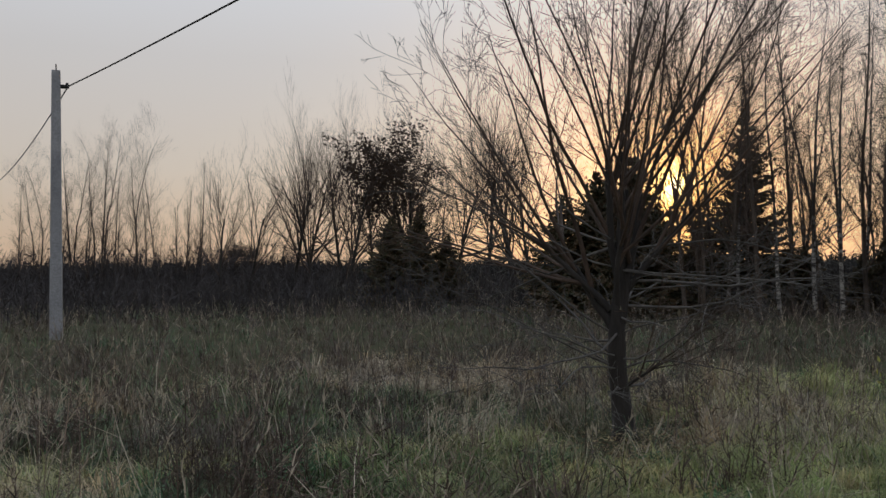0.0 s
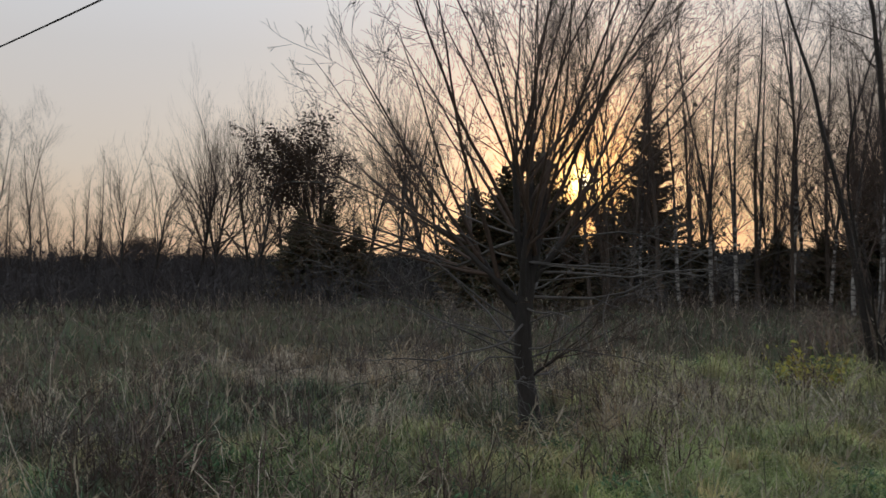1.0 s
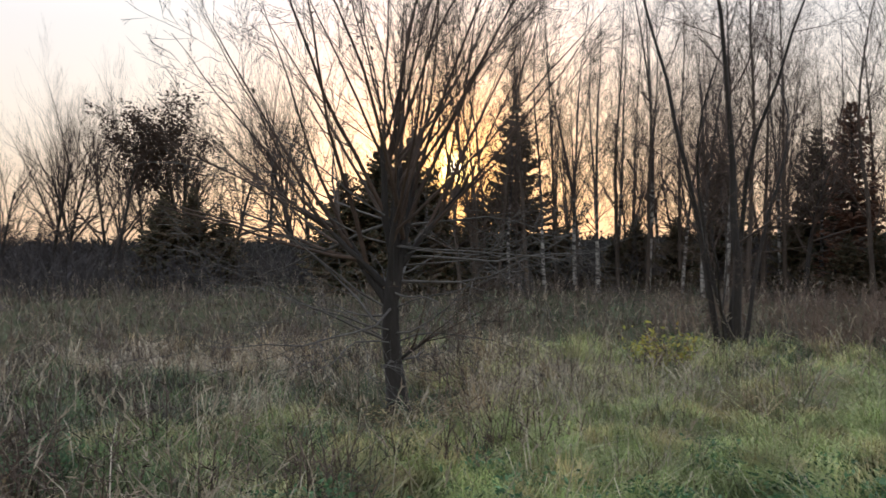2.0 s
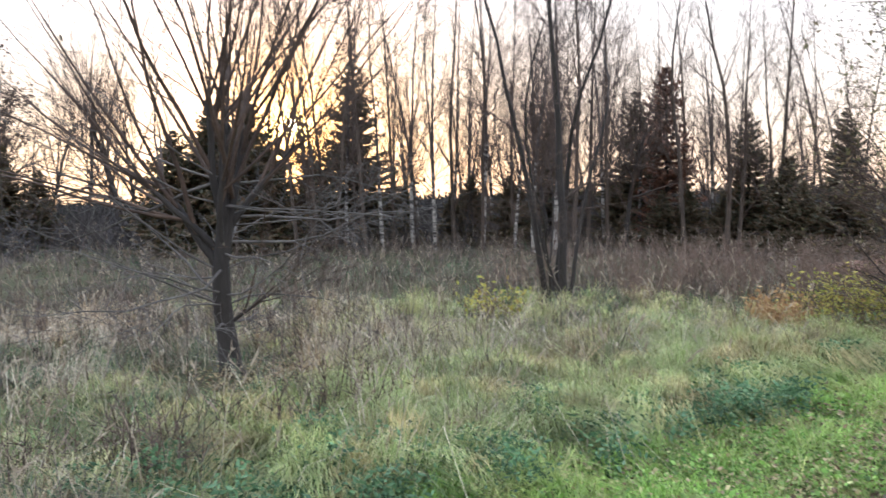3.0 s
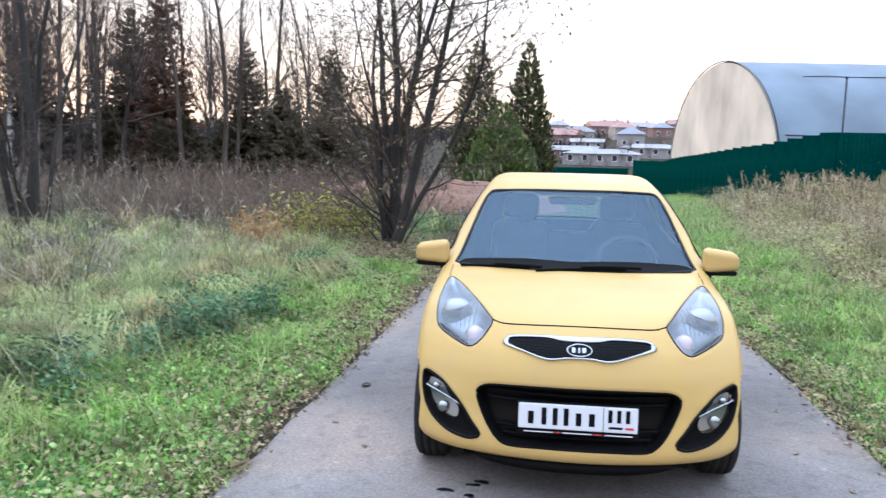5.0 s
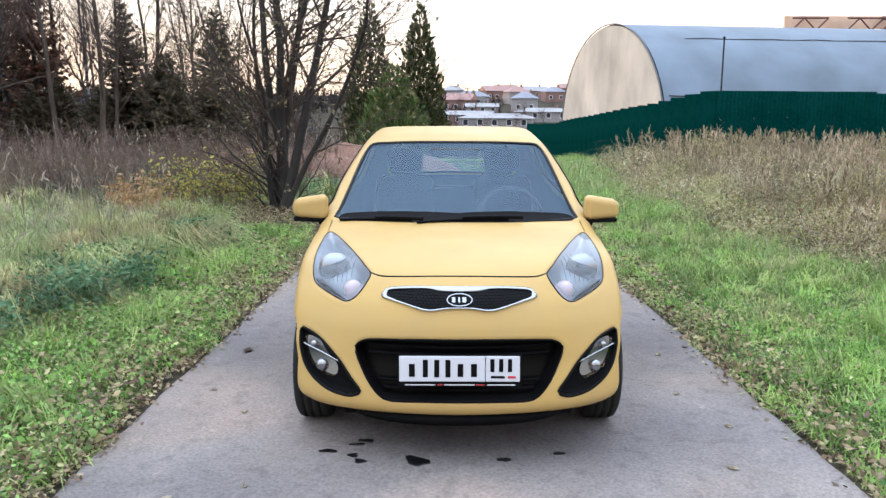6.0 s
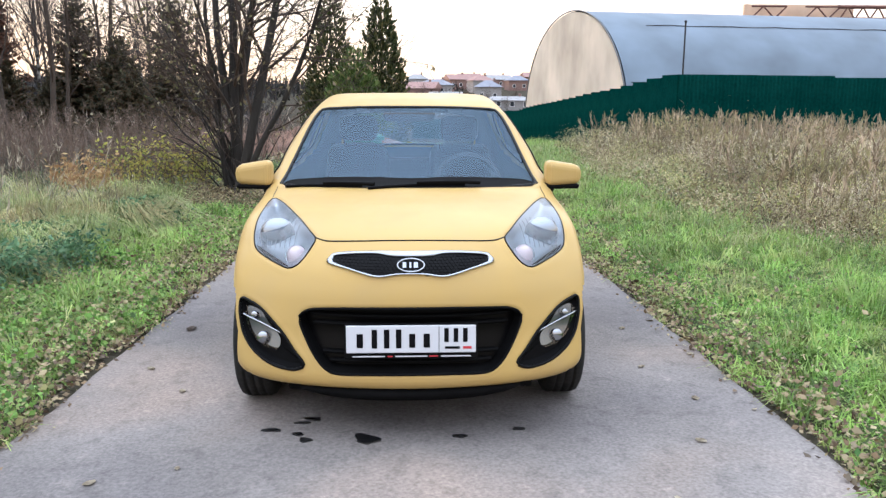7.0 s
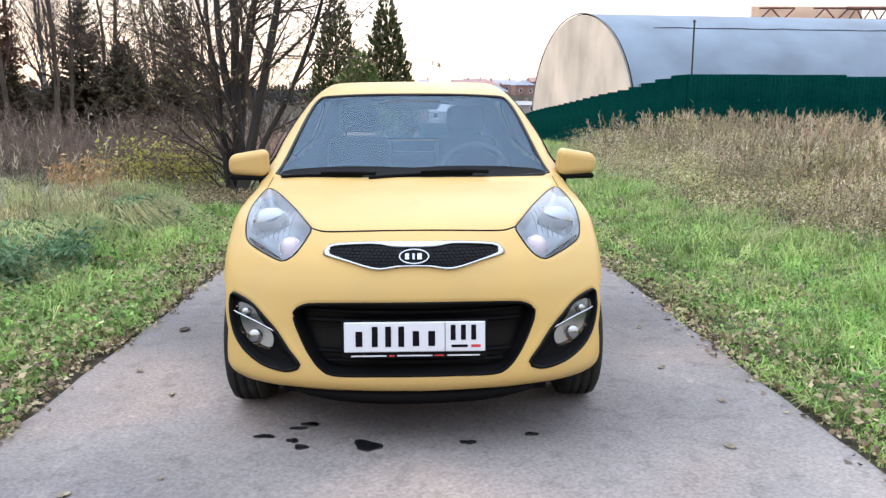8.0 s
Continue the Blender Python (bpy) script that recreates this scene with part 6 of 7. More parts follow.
def clear_of_trees(x, y):
    return (np.hypot(x + 8.15, y - 1.38) > 0.3) & (~litter_ground(x, y) | (rg.rand(len(x)) < 0.12))


def litter_ground(x, y):
    """Leaf-covered ground at the foot of the near willow, where little grass stands."""
    t = np.clip(((x + 8.15) * 0.83 - (y - 1.38) * 0.56) / 1.9, 0, 1)
    return np.hypot(x + 8.15 - 1.58 * t, y - 1.38 + 1.06 * t - 0.25) < 0.62 + 0.3 * waves(x, y, 24, 2.0)


rg = np.random.RandomState(4)
STRAW = foliage("dead_grass", [(0.15, 0.125, 0.10), (0.35, 0.305, 0.22), (0.06, 0.048, 0.04), (0.52, 0.46, 0.35), (0.03, 0.025, 0.023), (0.22, 0.19, 0.155), (0.05, 0.042, 0.038)], [(0.10, 0.135, 0.06), (0.20, 0.21, 0.10), (0.32, 0.29, 0.19), (0.06, 0.07, 0.04)], 1.4, (0.47, 0.56), 0.3, clump=(2.4, 0.5, 1.5))
FIELD_GREEN = foliage("green_field_grass", [(0.04, 0.085, 0.044), (0.085, 0.15, 0.069), (0.03, 0.06, 0.037), (0.14, 0.19, 0.100), (0.03, 0.045, 0.031)], [(0.17, 0.20, 0.100), (0.26, 0.25, 0.13), (0.09, 0.12, 0.062)], 0.7, (0.5, 0.7), 0.3, clump=(2.6, 0.55, 1.45))
LAWN = foliage("short_green_grass", [(0.13, 0.25, 0.045), (0.215, 0.375, 0.066), (0.31, 0.46, 0.095), (0.06, 0.125, 0.032)], [(0.31, 0.35, 0.11), (0.44, 0.45, 0.16), (0.15, 0.21, 0.065), (0.50, 0.46, 0.22)], 2.2, (0.42, 0.66), 0.35, clump=(4.5, 0.55, 1.35))
BROWN_GRASS = foliage("brown_field_grass", [(0.050, 0.038, 0.032), (0.095, 0.073, 0.058), (0.030, 0.024, 0.022), (0.16, 0.13, 0.10)], [(0.080, 0.080, 0.040), (0.104, 0.088, 0.056)], 0.35, (0.5, 0.7), 0.2, clump=(1.6, 0.55, 1.5))
DEAD_WEED = foliage("brown_dead_weeds", [(0.105, 0.08, 0.065), (0.19, 0.145, 0.115), (0.055, 0.042, 0.036), (0.27, 0.215, 0.165)], thin=0.1, clump=(1.8, 0.6, 1.6))
PALE_SEED = foliage("pale_seed_heads", [(0.34, 0.29, 0.21), (0.42, 0.37, 0.29), (0.25, 0.20, 0.15)], thin=0.3)
HERB = foliage("low_broad_leaves", [(0.14, 0.27, 0.055), (0.22, 0.38, 0.088), (0.31, 0.45, 0.132), (0.06, 0.14, 0.039), (0.42, 0.45, 0.187), (0.40, 0.34, 0.19)], thin=0.3, clump=(5.0, 0.6, 1.35))
NETTLE = foliage("bluish_green_nettles", [(0.05, 0.11, 0.055), (0.10, 0.19, 0.09), (0.15, 0.26, 0.13), (0.035, 0.075, 0.04)], thin=0.25, clump=(3.5, 0.6, 1.35))
FALLEN = foliage("fallen_leaves", [(0.09, 0.06, 0.04), (0.24, 0.17, 0.10), (0.42, 0.35, 0.20), (0.06, 0.042, 0.03), (0.17, 0.12, 0.075), (0.36, 0.33, 0.15)], thin=0.15)


def field_of(name, arrays, material, label, category):
    return tagged(part(name, mesh_of(name, *arrays, material)), label, category, kind="stuff")


def tufts(pick, n_tufts, per, radius):
    """Places gathered in tufts."""
    c = pick(n_tufts)
    k = np.repeat(np.arange(len(c)), per)
    return c[k] + rg.normal(0, radius, (len(k), 2)), k


# tall dead grass of the field
xy, k = tufts(polar(-6, 106, 2.6, 46, rg, lambda x, y: tall_left(x, y) & clear_of_trees(x, y), 1.4), 13000, 11, 0.06)
d = np.hypot(xy[:, 0], xy[:, 1] + 4)
clump = (waves(xy[:, 0], xy[:, 1], 36, 1.5) + rg.normal(0, 0.22, len(xy)) > -0.32) & ((d < 14) | (rg.rand(len(xy)) < 0.6))
xy, k, d = xy[clump], k[clump], d[clump]
tall = 0.75 + 0.6 * waves(xy[:, 0], xy[:, 1], 31, 0.6)
H = (0.22 + 0.42 * rg.rand(len(xy)) ** 1.3) * np.clip(tall, 0.45, 1.3) * np.clip(d / 6, 0.6, 1.0)
tuft_lean = np.column_stack([rg.normal((0.12, -0.08), 0.38, (k.max() + 1, 2))[k], np.zeros(len(k))])
bent = np.where(rg.rand(len(xy)) < 0.5, 1.7, 0.7)
H = H * np.clip(np.hypot(xy[:, 0] + 7.6, xy[:, 1] - 1.0) / 1.6, 0.35, 1.0) * swell_of(xy[:, 0], xy[:, 1], 0.7, 3.0, 0.45, 1.75)
keep = (H > 0.11) & ((xy[:, 1] > 1.5) | (xy[:, 0] > -3.5) | (mounds(xy[:, 0], xy[:, 1], 1.1, 9.0)[1] > 0.38))
xy, k, d, H, tuft_lean, bent = xy[keep], k[keep], d[keep], H[keep], tuft_lean[keep], bent[keep]
brown = d + 4 * waves(xy[:, 0], xy[:, 1], 35, 0.25) + rg.normal(0, 1.5, len(xy)) + 9.0 * np.clip((1.0 - xy[:, 1]) / 2.5, 0, 1) * np.clip((-xy[:, 0] - 3.5) / 2.0, 0, 1) > 12.5
for name, pick, material, label in (("dead_grass", ~brown, STRAW, "tall tangled dead grass, straw and grey"), ("brown_grass", brown, BROWN_GRASS, "dark brown dead grass and weeds farther out")):
    V, F = blades(ground_points(xy[pick]), H[pick], bent[pick], 0.0026 + np.where(d[pick] < 14, 0.00018, 0.00026) * d[pick], rg, tuft_lean[pick])
    field_of(name, (V, F), material, label, "grass")
# green undergrass
xy, k = tufts(polar(-6, 106, 2.6, 40, rg, lambda x, y: tall_left(x, y) & clear_of_trees(x, y), 1.7), 9000, 12, 0.08)
d = np.hypot(xy[:, 0], xy[:, 1] + 4)
keep = waves(xy[:, 0], xy[:, 1], 33, 0.45) + 0.25 * rg.normal(size=len(xy)) + np.clip((9 - d) / 12, -0.6, 0.6) > -0.05
swell = swell_of(xy[:, 0], xy[:, 1], 0.8, 11.0, 0.1, 1.7)
keep &= swell > 0.38
lay = np.column_stack([rg.normal(0, 0.5, (k.max() + 1, 2))[k], np.zeros(len(k))])[keep]
xy, d, swell = xy[keep], d[keep], swell[keep]
V, F = blades(ground_points(xy), (0.16 + 0.28 * rg.rand(len(xy))) * swell, 1.1, 0.0034 + 0.00022 * d, rg, lay)
field_of("green_grass", (V, F), FIELD_GREEN, "green grass among the dead stems", "grass")
# dead weeds with side twigs, denser away from the lane
V, F = brush(5200, polar(-4, 106, 5, 42, rg, lambda x, y: tall_left(x, y) & clear_of_trees(x, y) & (rg.rand(len(x)) < np.clip((-x - 2) / 8, 0.12, 1)), 0.8), (0.45, 1.15), 0.0055, 9, rg, 0.16, 0.34, lambda x, y: swell_of(x, y, 1.1, 5.0, 0.6, 1.5))
field_of("dead_weeds", (V, F), DEAD_WEED, "brown leafless weed stalks standing in the field", "weeds")
# dark clumps of dead herbs, single pale stalks and fresh tufts in the open field
def herb_places(n):
    c = polar(44, 99, 4.8, 16, rg, lambda x, y: tall_left(x, y) & clear_of_trees(x, y), 0.9)(80)
    return c[rg.randint(0, len(c), n)] + rg.normal(0, 0.17, (n, 2))


V, F = brush(1150, herb_places, (0.35, 0.9), 0.006, 12, rg, 0.2, 0.38)
field_of("dead_herbs", (V, F), foliage("dark_dead_herbs", [(0.055, 0.04, 0.033), (0.10, 0.073, 0.058), (0.03, 0.023, 0.02), (0.19, 0.145, 0.11)], thin=0.05, clump=(1.6, 0.6, 1.5)), "dark brown clumps of dead herbs in the field", "weeds")
xy = polar(40, 99, 3.8, 12, rg, lambda x, y: tall_left(x, y) & clear_of_trees(x, y), 1.0)(190)
V, F = blades(ground_points(xy), 0.55 + 0.55 * rg.rand(len(xy)), 0.75, np.full(len(xy), 0.0042), rg, (0.1, -0.05), 0.3)
field_of("pale_stalks", (V, F), foliage("pale_stalk", [(0.42, 0.37, 0.28), (0.56, 0.50, 0.40), (0.30, 0.25, 0.18)], thin=0.15), "single pale dead stalks leaning in the field", "grass")
xy, k = tufts(polar(42, 99, 3.4, 8.5, rg, lambda x, y: tall_left(x, y) & clear_of_trees(x, y) & (mounds(x, y, 1.2, 31.0)[1] > 0.5), 0.8), 420, 70, 0.09)
V, F = blades(ground_points(xy), (0.14 + 0.24 * rg.rand(len(xy))) * (0.6 + 0.7 * rg.rand(k.max() + 1))[k], 1.1, np.full(len(xy), 0.0036), rg, np.column_stack([rg.normal(0, 0.5, (k.max() + 1, 2))[k], np.zeros(len(k))]), 0.5)
field_of("fresh_tufts", (V, F), foliage("fresh_field_tufts", [(0.07, 0.15, 0.045), (0.13, 0.23, 0.07), (0.19, 0.28, 0.09), (0.03, 0.07, 0.025)], [(0.20, 0.23, 0.08), (0.10, 0.14, 0.05)], 1.6, (0.46, 0.56), 0.3, clump=(3.0, 0.5, 1.4)), "fresh green grass tufts among the dead weeds", "grass")
# matted straw lying over in the near field
xy, k = tufts(polar(52, 99, 3.2, 8.5, rg, lambda x, y: tall_left(x, y) & clear_of_trees(x, y) & (mounds(x, y, 0.9, 17.0)[1] > 0.55), 0.8), 420, 60, 0.10)
lay = np.column_stack([rg.normal((0.25, -0.15), 0.75, (k.max() + 1, 2))[k], np.zeros(len(k))])
V, F = blades(ground_points(xy), (0.22 + 0.26 * rg.rand(len(xy))) * (0.6 + 0.7 * rg.rand(k.max() + 1))[k], 0.8, np.full(len(xy), 0.0038), rg, lay, 0.55)
field_of("matted_straw", (V, F), foliage("matted_straw", [(0.36, 0.29, 0.17), (0.50, 0.43, 0.28), (0.20, 0.14, 0.08), (0.40, 0.38, 0.18), (0.10, 0.07, 0.045)], [(0.28, 0.32, 0.12), (0.42, 0.41, 0.20), (0.16, 0.17, 0.07)], 1.5, (0.48, 0.58), 0.25, clump=(2.4, 0.5, 1.35)), "bent matted straw lying over in the near field", "grass")
# pale seed heads on tall stems
xy = polar(-4, 106, 3.2, 34, rg, lambda x, y: tall_left(x, y) & clear_of_trees(x, y), 1.2)(1500)
P = ground_points(xy)
D = np.column_stack([rg.normal(0.08, 0.5, (len(P), 2)), np.ones(len(P))])
D /= np.linalg.norm(D, axis=1, keepdims=True)
H = 0.6 + 0.55 * rg.rand(len(P))
chunks = [ribbons(P, D, H, np.full(len(P), 0.003), rg)]
kk = np.repeat(np.arange(len(P)), 7)
Q = P[kk] + D[kk] * (H[kk] * (0.78 + 0.22 * rg.rand(len(kk))))[:, None]
E = D[kk] + rg.normal(0, 0.25, (len(kk), 3))
E /= np.linalg.norm(E, axis=1, keepdims=True)
chunks.append(ribbons(Q, E, 0.05 + 0.06 * rg.rand(len(kk)), np.full(len(kk), 0.0055), rg))
field_of("seed_grass", join_arrays(chunks), PALE_SEED, "tall pale grass stems with feathery seed heads", "grass")
# right-hand weeds up to the fence
xy, k = tufts(polar(-38, -2, 5, 26, rg, weeds_right, 0.9), 11000, 9, 0.09)
keep = weeds_right(xy[:, 0], xy[:, 1])
keep &= (waves(xy[:, 0], xy[:, 1], 52, 1.1) + rg.normal(0, 0.25, len(xy)) > -0.3)
xy, k = xy[keep], k[keep]
edge = swell_of(xy[:, 0], xy[:, 1], 1.3, 41.0, 0.35, 1.45) * np.clip(0.62 + (xy[:, 0] - 3.0) / 8.0, 0.6, 1.25) * np.clip((xy[:, 0] - edge_right(xy[:, 1])) / 1.1, 0.4, 1.1) * np.clip(0.85 + 0.9 * waves(xy[:, 0], xy[:, 1], 51, 1.5), 0.25, 1.5)
V, F = blades(ground_points(xy), (0.25 + 0.6 * rg.rand(len(xy)) ** 1.4) * np.clip(edge, 0.2, 1.3), 1.15, np.full(len(xy), 0.004), rg, np.column_stack([rg.normal(0, 0.6, (k.max() + 1, 2))[k], np.zeros(len(k))]))
WEED_STRAW = foliage("tawny_weeds", [(0.42, 0.34, 0.22), (0.58, 0.49, 0.34), (0.20, 0.15, 0.095), (0.70, 0.61, 0.45), (0.06, 0.045, 0.032)], [(0.30, 0.30, 0.11), (0.44, 0.42, 0.18), (0.08, 0.065, 0.035), (0.36, 0.29, 0.16)], 1.5, (0.46, 0.54), 0.3, clump=(1.9, 0.5, 1.4))
field_of("tawny_grass", (V, F), WEED_STRAW, "tawny dead grass before the fence", "grass")
V, F = brush(2300, polar(-38, -2, 6, 20, rg, lambda x, y: weeds_right(x, y) & (waves(x, y, 52, 1.1) + rg.normal(0, 0.3, len(x)) > -0.2), 0.9), (0.35, 1.15), 0.0045, 16, rg, 0.36, 0.36, lambda x, y: swell_of(x, y, 1.3, 41.0, 0.3, 1.1))
field_of("dry_weeds", (V, F), foliage("dry_goldenrod", [(0.34, 0.25, 0.145), (0.50, 0.39, 0.24), (0.17, 0.12, 0.075), (0.08, 0.06, 0.042)], [(0.18, 0.125, 0.075), (0.30, 0.22, 0.13), (0.06, 0.045, 0.033)], 1.6, (0.45, 0.55), 0.2, clump=(1.9, 0.5, 1.4)), "dense dry brown weed stalks before the fence", "weeds")
# withered leaves hanging in the weeds, yellow-green herbs at their foot
xy = polar(-38, -2, 5, 24, rg, lambda x, y: weeds_right(x, y) & (waves(x, y, 52, 1.1) + rg.normal(0, 0.2, len(x)) > -0.1), 0.9)(62000)
lift = swell_of(xy[:, 0], xy[:, 1], 1.3, 41.0, 0.35, 1.45) * np.clip((xy[:, 0] - edge_right(xy[:, 1])) / 1.1, 0.4, 1.0) * np.clip(0.62 + (xy[:, 0] - 3.0) / 8.0, 0.6, 1.25)
V, F = leaf_arrays(ground_points(xy) + np.column_stack([np.zeros((len(xy), 2)), lift * (0.05 + 0.58 * rg.rand(len(xy)) ** 0.9) * np.clip(0.8 + 0.6 * waves(xy[:, 0], xy[:, 1], 51, 1.5), 0.2, 1.1)]), 0.05, rg, 0.3, 0.3)
field_of("withered_leaves", (V, F), foliage("withered_leaf", [(0.28, 0.20, 0.11), (0.44, 0.34, 0.20), (0.12, 0.085, 0.055), (0.58, 0.48, 0.31), (0.30, 0.28, 0.11)], [(0.30, 0.29, 0.12), (0.16, 0.13, 0.07), (0.08, 0.06, 0.04)], 1.7, (0.46, 0.54), 0.3, clump=(1.9, 0.5, 1.4)), "withered brown leaves hanging in the weeds", "leaves")
xy = np.stack([2.2 + 10 * rg.rand(30000), -2 + 18 * rg.rand(30000)], -1)
b = xy[:, 0] - edge_right(xy[:, 1])
xy = xy[(b > -0.7 + 0.5 * waves(xy[:, 0], xy[:, 1], 53, 1.2)) & (b < 2.4) & (waves(xy[:, 0], xy[:, 1], 54, 2.0) > -0.05)]
V, F = leaf_arrays(ground_points(xy) + np.column_stack([np.zeros((len(xy), 2)), 0.02 + 0.42 * rg.rand(len(xy)) ** 1.5]), 0.055, rg, -0.1, 0.34, 0.2)
field_of("weed_leaves", (V, F), foliage("yellowing_weed_leaf", [(0.17, 0.22, 0.065), (0.32, 0.32, 0.11), (0.08, 0.12, 0.04), (0.42, 0.37, 0.16), (0.26, 0.20, 0.10), (0.05, 0.06, 0.03)], thin=0.3, clump=(2.5, 0.6, 1.3)), "yellow-green broad leaves at the foot of the weeds", "plants")
# leafy half-withered bushes along the front of the weeds and among them
c_y = 3.2 + 13.5 * rg.rand(130) ** 1.3
c = np.stack([edge_right(c_y) - 0.15 + 3.6 * rg.rand(130) ** 1.4, c_y], -1)
kk = np.repeat(np.arange(130), 360)
tall = (0.28 + 0.42 * rg.rand(130))[kk] * (0.8 + 0.35 * np.clip(c[kk, 0] - edge_right(c[kk, 1]), 0, 1.5))
up = rg.rand(len(kk)) ** 0.75
wide = 0.09 + 0.17 * np.sin(np.pi * (0.15 + 0.75 * up))
P = ground_points(c[kk] + rg.normal(0, 1, (len(kk), 2)) * wide[:, None]) + np.column_stack([np.zeros((len(kk), 2)), 0.03 + tall * up])
V, F = leaf_arrays(P, 0.036, rg, 0.15, 0.3, 0.1)
field_of("bush_leaves", (V, F), foliage("half_withered_leaves", [(0.34, 0.33, 0.11), (0.50, 0.46, 0.18), (0.20, 0.22, 0.07), (0.60, 0.53, 0.28), (0.05, 0.05, 0.025)], [(0.46, 0.37, 0.23), (0.60, 0.51, 0.35), (0.26, 0.19, 0.11), (0.10, 0.07, 0.045)], 1.4, (0.44, 0.52), 0.3, clump=(2.0, 0.45, 1.35)), "half-withered yellow-green and tan leaves on low bushes", "plants")
# pale feathery plumes that stand over the weeds
def plumes(xy, height, stem, heads, head_len, head_w, lean):
    P = ground_points(xy)
    D = np.column_stack([rg.normal(0, lean, (len(P), 2)), np.ones(len(P))])
    D /= np.linalg.norm(D, axis=1, keepdims=True)
    H = height[0] + (height[1] - height[0]) * rg.rand(len(P))
    kk = np.repeat(np.arange(len(P)), heads)
    Q = P[kk] + D[kk] * (H[kk] * (0.70 + 0.30 * rg.rand(len(kk))))[:, None]
    E = D[kk] + rg.normal(0, 0.38, (len(kk), 3))
    E /= np.linalg.norm(E, axis=1, keepdims=True)
    return join_arrays([ribbons(P, D, H, np.full(len(P), stem), rg), ribbons(Q, E, head_len * (0.5 + rg.rand(len(kk))), np.full(len(kk), head_w), rg)])


xy = polar(-38, -4, 7, 22, rg, lambda x, y: weeds_right(x, y) & (x > 4.2) & (mounds(x, y, 1.3, 41.0)[1] > 0.45), 0.9)(3300)
field_of("plume_weeds", plumes(xy, (0.45, 1.02), 0.0035, 14, 0.10, 0.0085, 0.14), foliage("pale_plumes", [(0.32, 0.235, 0.155), (0.46, 0.36, 0.25), (0.21, 0.15, 0.10), (0.54, 0.45, 0.33)], [(0.17, 0.125, 0.085), (0.32, 0.29, 0.14)], 1.2, (0.46, 0.56), 0.3, clump=(1.6, 0.6, 1.35)), "pale feathery seed plumes over the weeds", "weeds")
# wiry pale blades arching over the field
xy, k = tufts(polar(2, 100, 3.2, 13, rg, lambda x, y: tall_left(x, y) & clear_of_trees(x, y) & (mounds(x, y, 1.3, 77.0)[1] > 0.5), 1.0), 700, 9, 0.10)
V, F = blades(ground_points(xy), 0.34 + 0.5 * rg.rand(len(xy)) ** 1.5, 1.5, np.full(len(xy), 0.0032), rg, np.column_stack([rg.normal(0.05, 0.55, (k.max() + 1, 2))[k], np.zeros(len(k))]), 0.5)
field_of("wiry_grass", (V, F), foliage("bleached_blades", [(0.46, 0.40, 0.28), (0.58, 0.52, 0.38), (0.36, 0.30, 0.20), (0.26, 0.21, 0.14)], thin=0.3, clump=(1.5, 0.55, 1.15)), "bleached wiry grass blades arching over the field", "grass")
# arching tussocks in the field: straw, half-green and fresh, each kind in its own patches
TUSSOCKS = (("straw_tussocks", 0, 2100, (0.26, 0.50), "arching tussocks of pale dead grass", [(0.36, 0.30, 0.21), (0.54, 0.46, 0.34), (0.15, 0.12, 0.09), (0.62, 0.55, 0.43), (0.055, 0.045, 0.04)], [(0.40, 0.29, 0.15), (0.24, 0.17, 0.10), (0.52, 0.41, 0.24), (0.07, 0.05, 0.035)]),
            ("half_green_tussocks", 1, 1700, (0.18, 0.34), "arching tussocks of yellow-green grass", [(0.36, 0.38, 0.13), (0.56, 0.55, 0.23), (0.18, 0.20, 0.065), (0.60, 0.52, 0.28), (0.06, 0.065, 0.028)], [(0.44, 0.36, 0.19), (0.24, 0.34, 0.10), (0.44, 0.49, 0.18), (0.10, 0.13, 0.045)]),
            ("green_tussocks", 2, 1000, (0.20, 0.34), "soft dark green grass clumps", [(0.09, 0.16, 0.06), (0.17, 0.26, 0.095), (0.04, 0.075, 0.035), (0.27, 0.33, 0.14)], [(0.13, 0.20, 0.065), (0.04, 0.07, 0.03), (0.26, 0.25, 0.12)]))
for name, kind_no, count, (h0, h1), label, tints, others in TUSSOCKS:
    def in_patch(x, y):
        w = waves(x, y, 61, 0.9) + 0.25 * waves(x, y, 62, 3.0)
        edge_near = np.clip((-x - 3.2) / 8.0, 0, 1)  # greener by the verge, drier farther out
        own = (w > 0.08 + 0.5 * (1 - edge_near), (w < 0.5) & (w > -0.45 - 0.3 * (1 - edge_near)) & (x > -12) & (y > 0.6 - 0.3 * (x + 3.5)), (w < -0.2) | (y < -0.6 - 0.25 * (x + 3.5)) & (w < 0.15))[kind_no]
        return tall_left(x, y) & clear_of_trees(x, y) & own & ((y > -1.2) | (rg.rand(len(x)) < 0.45))

    xy, k = tufts(polar(0, 104, 2.8, 15, rg, in_patch, 1.1), count * 2, 44, 0.055)
    swell = (0.85 + 0.6 * waves(xy[:, 0], xy[:, 1], 63, 1.7)) * swell_of(xy[:, 0], xy[:, 1], 0.62, 21.0 + kind_no, 0.5, 1.7)
    keep = swell > 0.4
    xy, k, swell = xy[keep], k[keep], swell[keep]
    size = (0.6 + 0.7 * rg.rand(k.max() + 1) ** 1.3)[k] * np.minimum(swell, 1.45)
    lay = np.column_stack([rg.normal((0.1, -0.1), 0.5, (k.max() + 1, 2))[k], np.zeros(len(k))])
    V, F = blades(ground_points(xy), (h0 + (h1 - h0) * rg.rand(len(xy))) * size * 1.15, 1.15, np.full(len(xy), 0.0042), rg, lay, 0.42)
    field_of(name, (V, F), foliage(name, tints, others, 1.8, (0.47, 0.55), 0.3, clump=(2.4, 0.5, 1.45)), label, "grass")
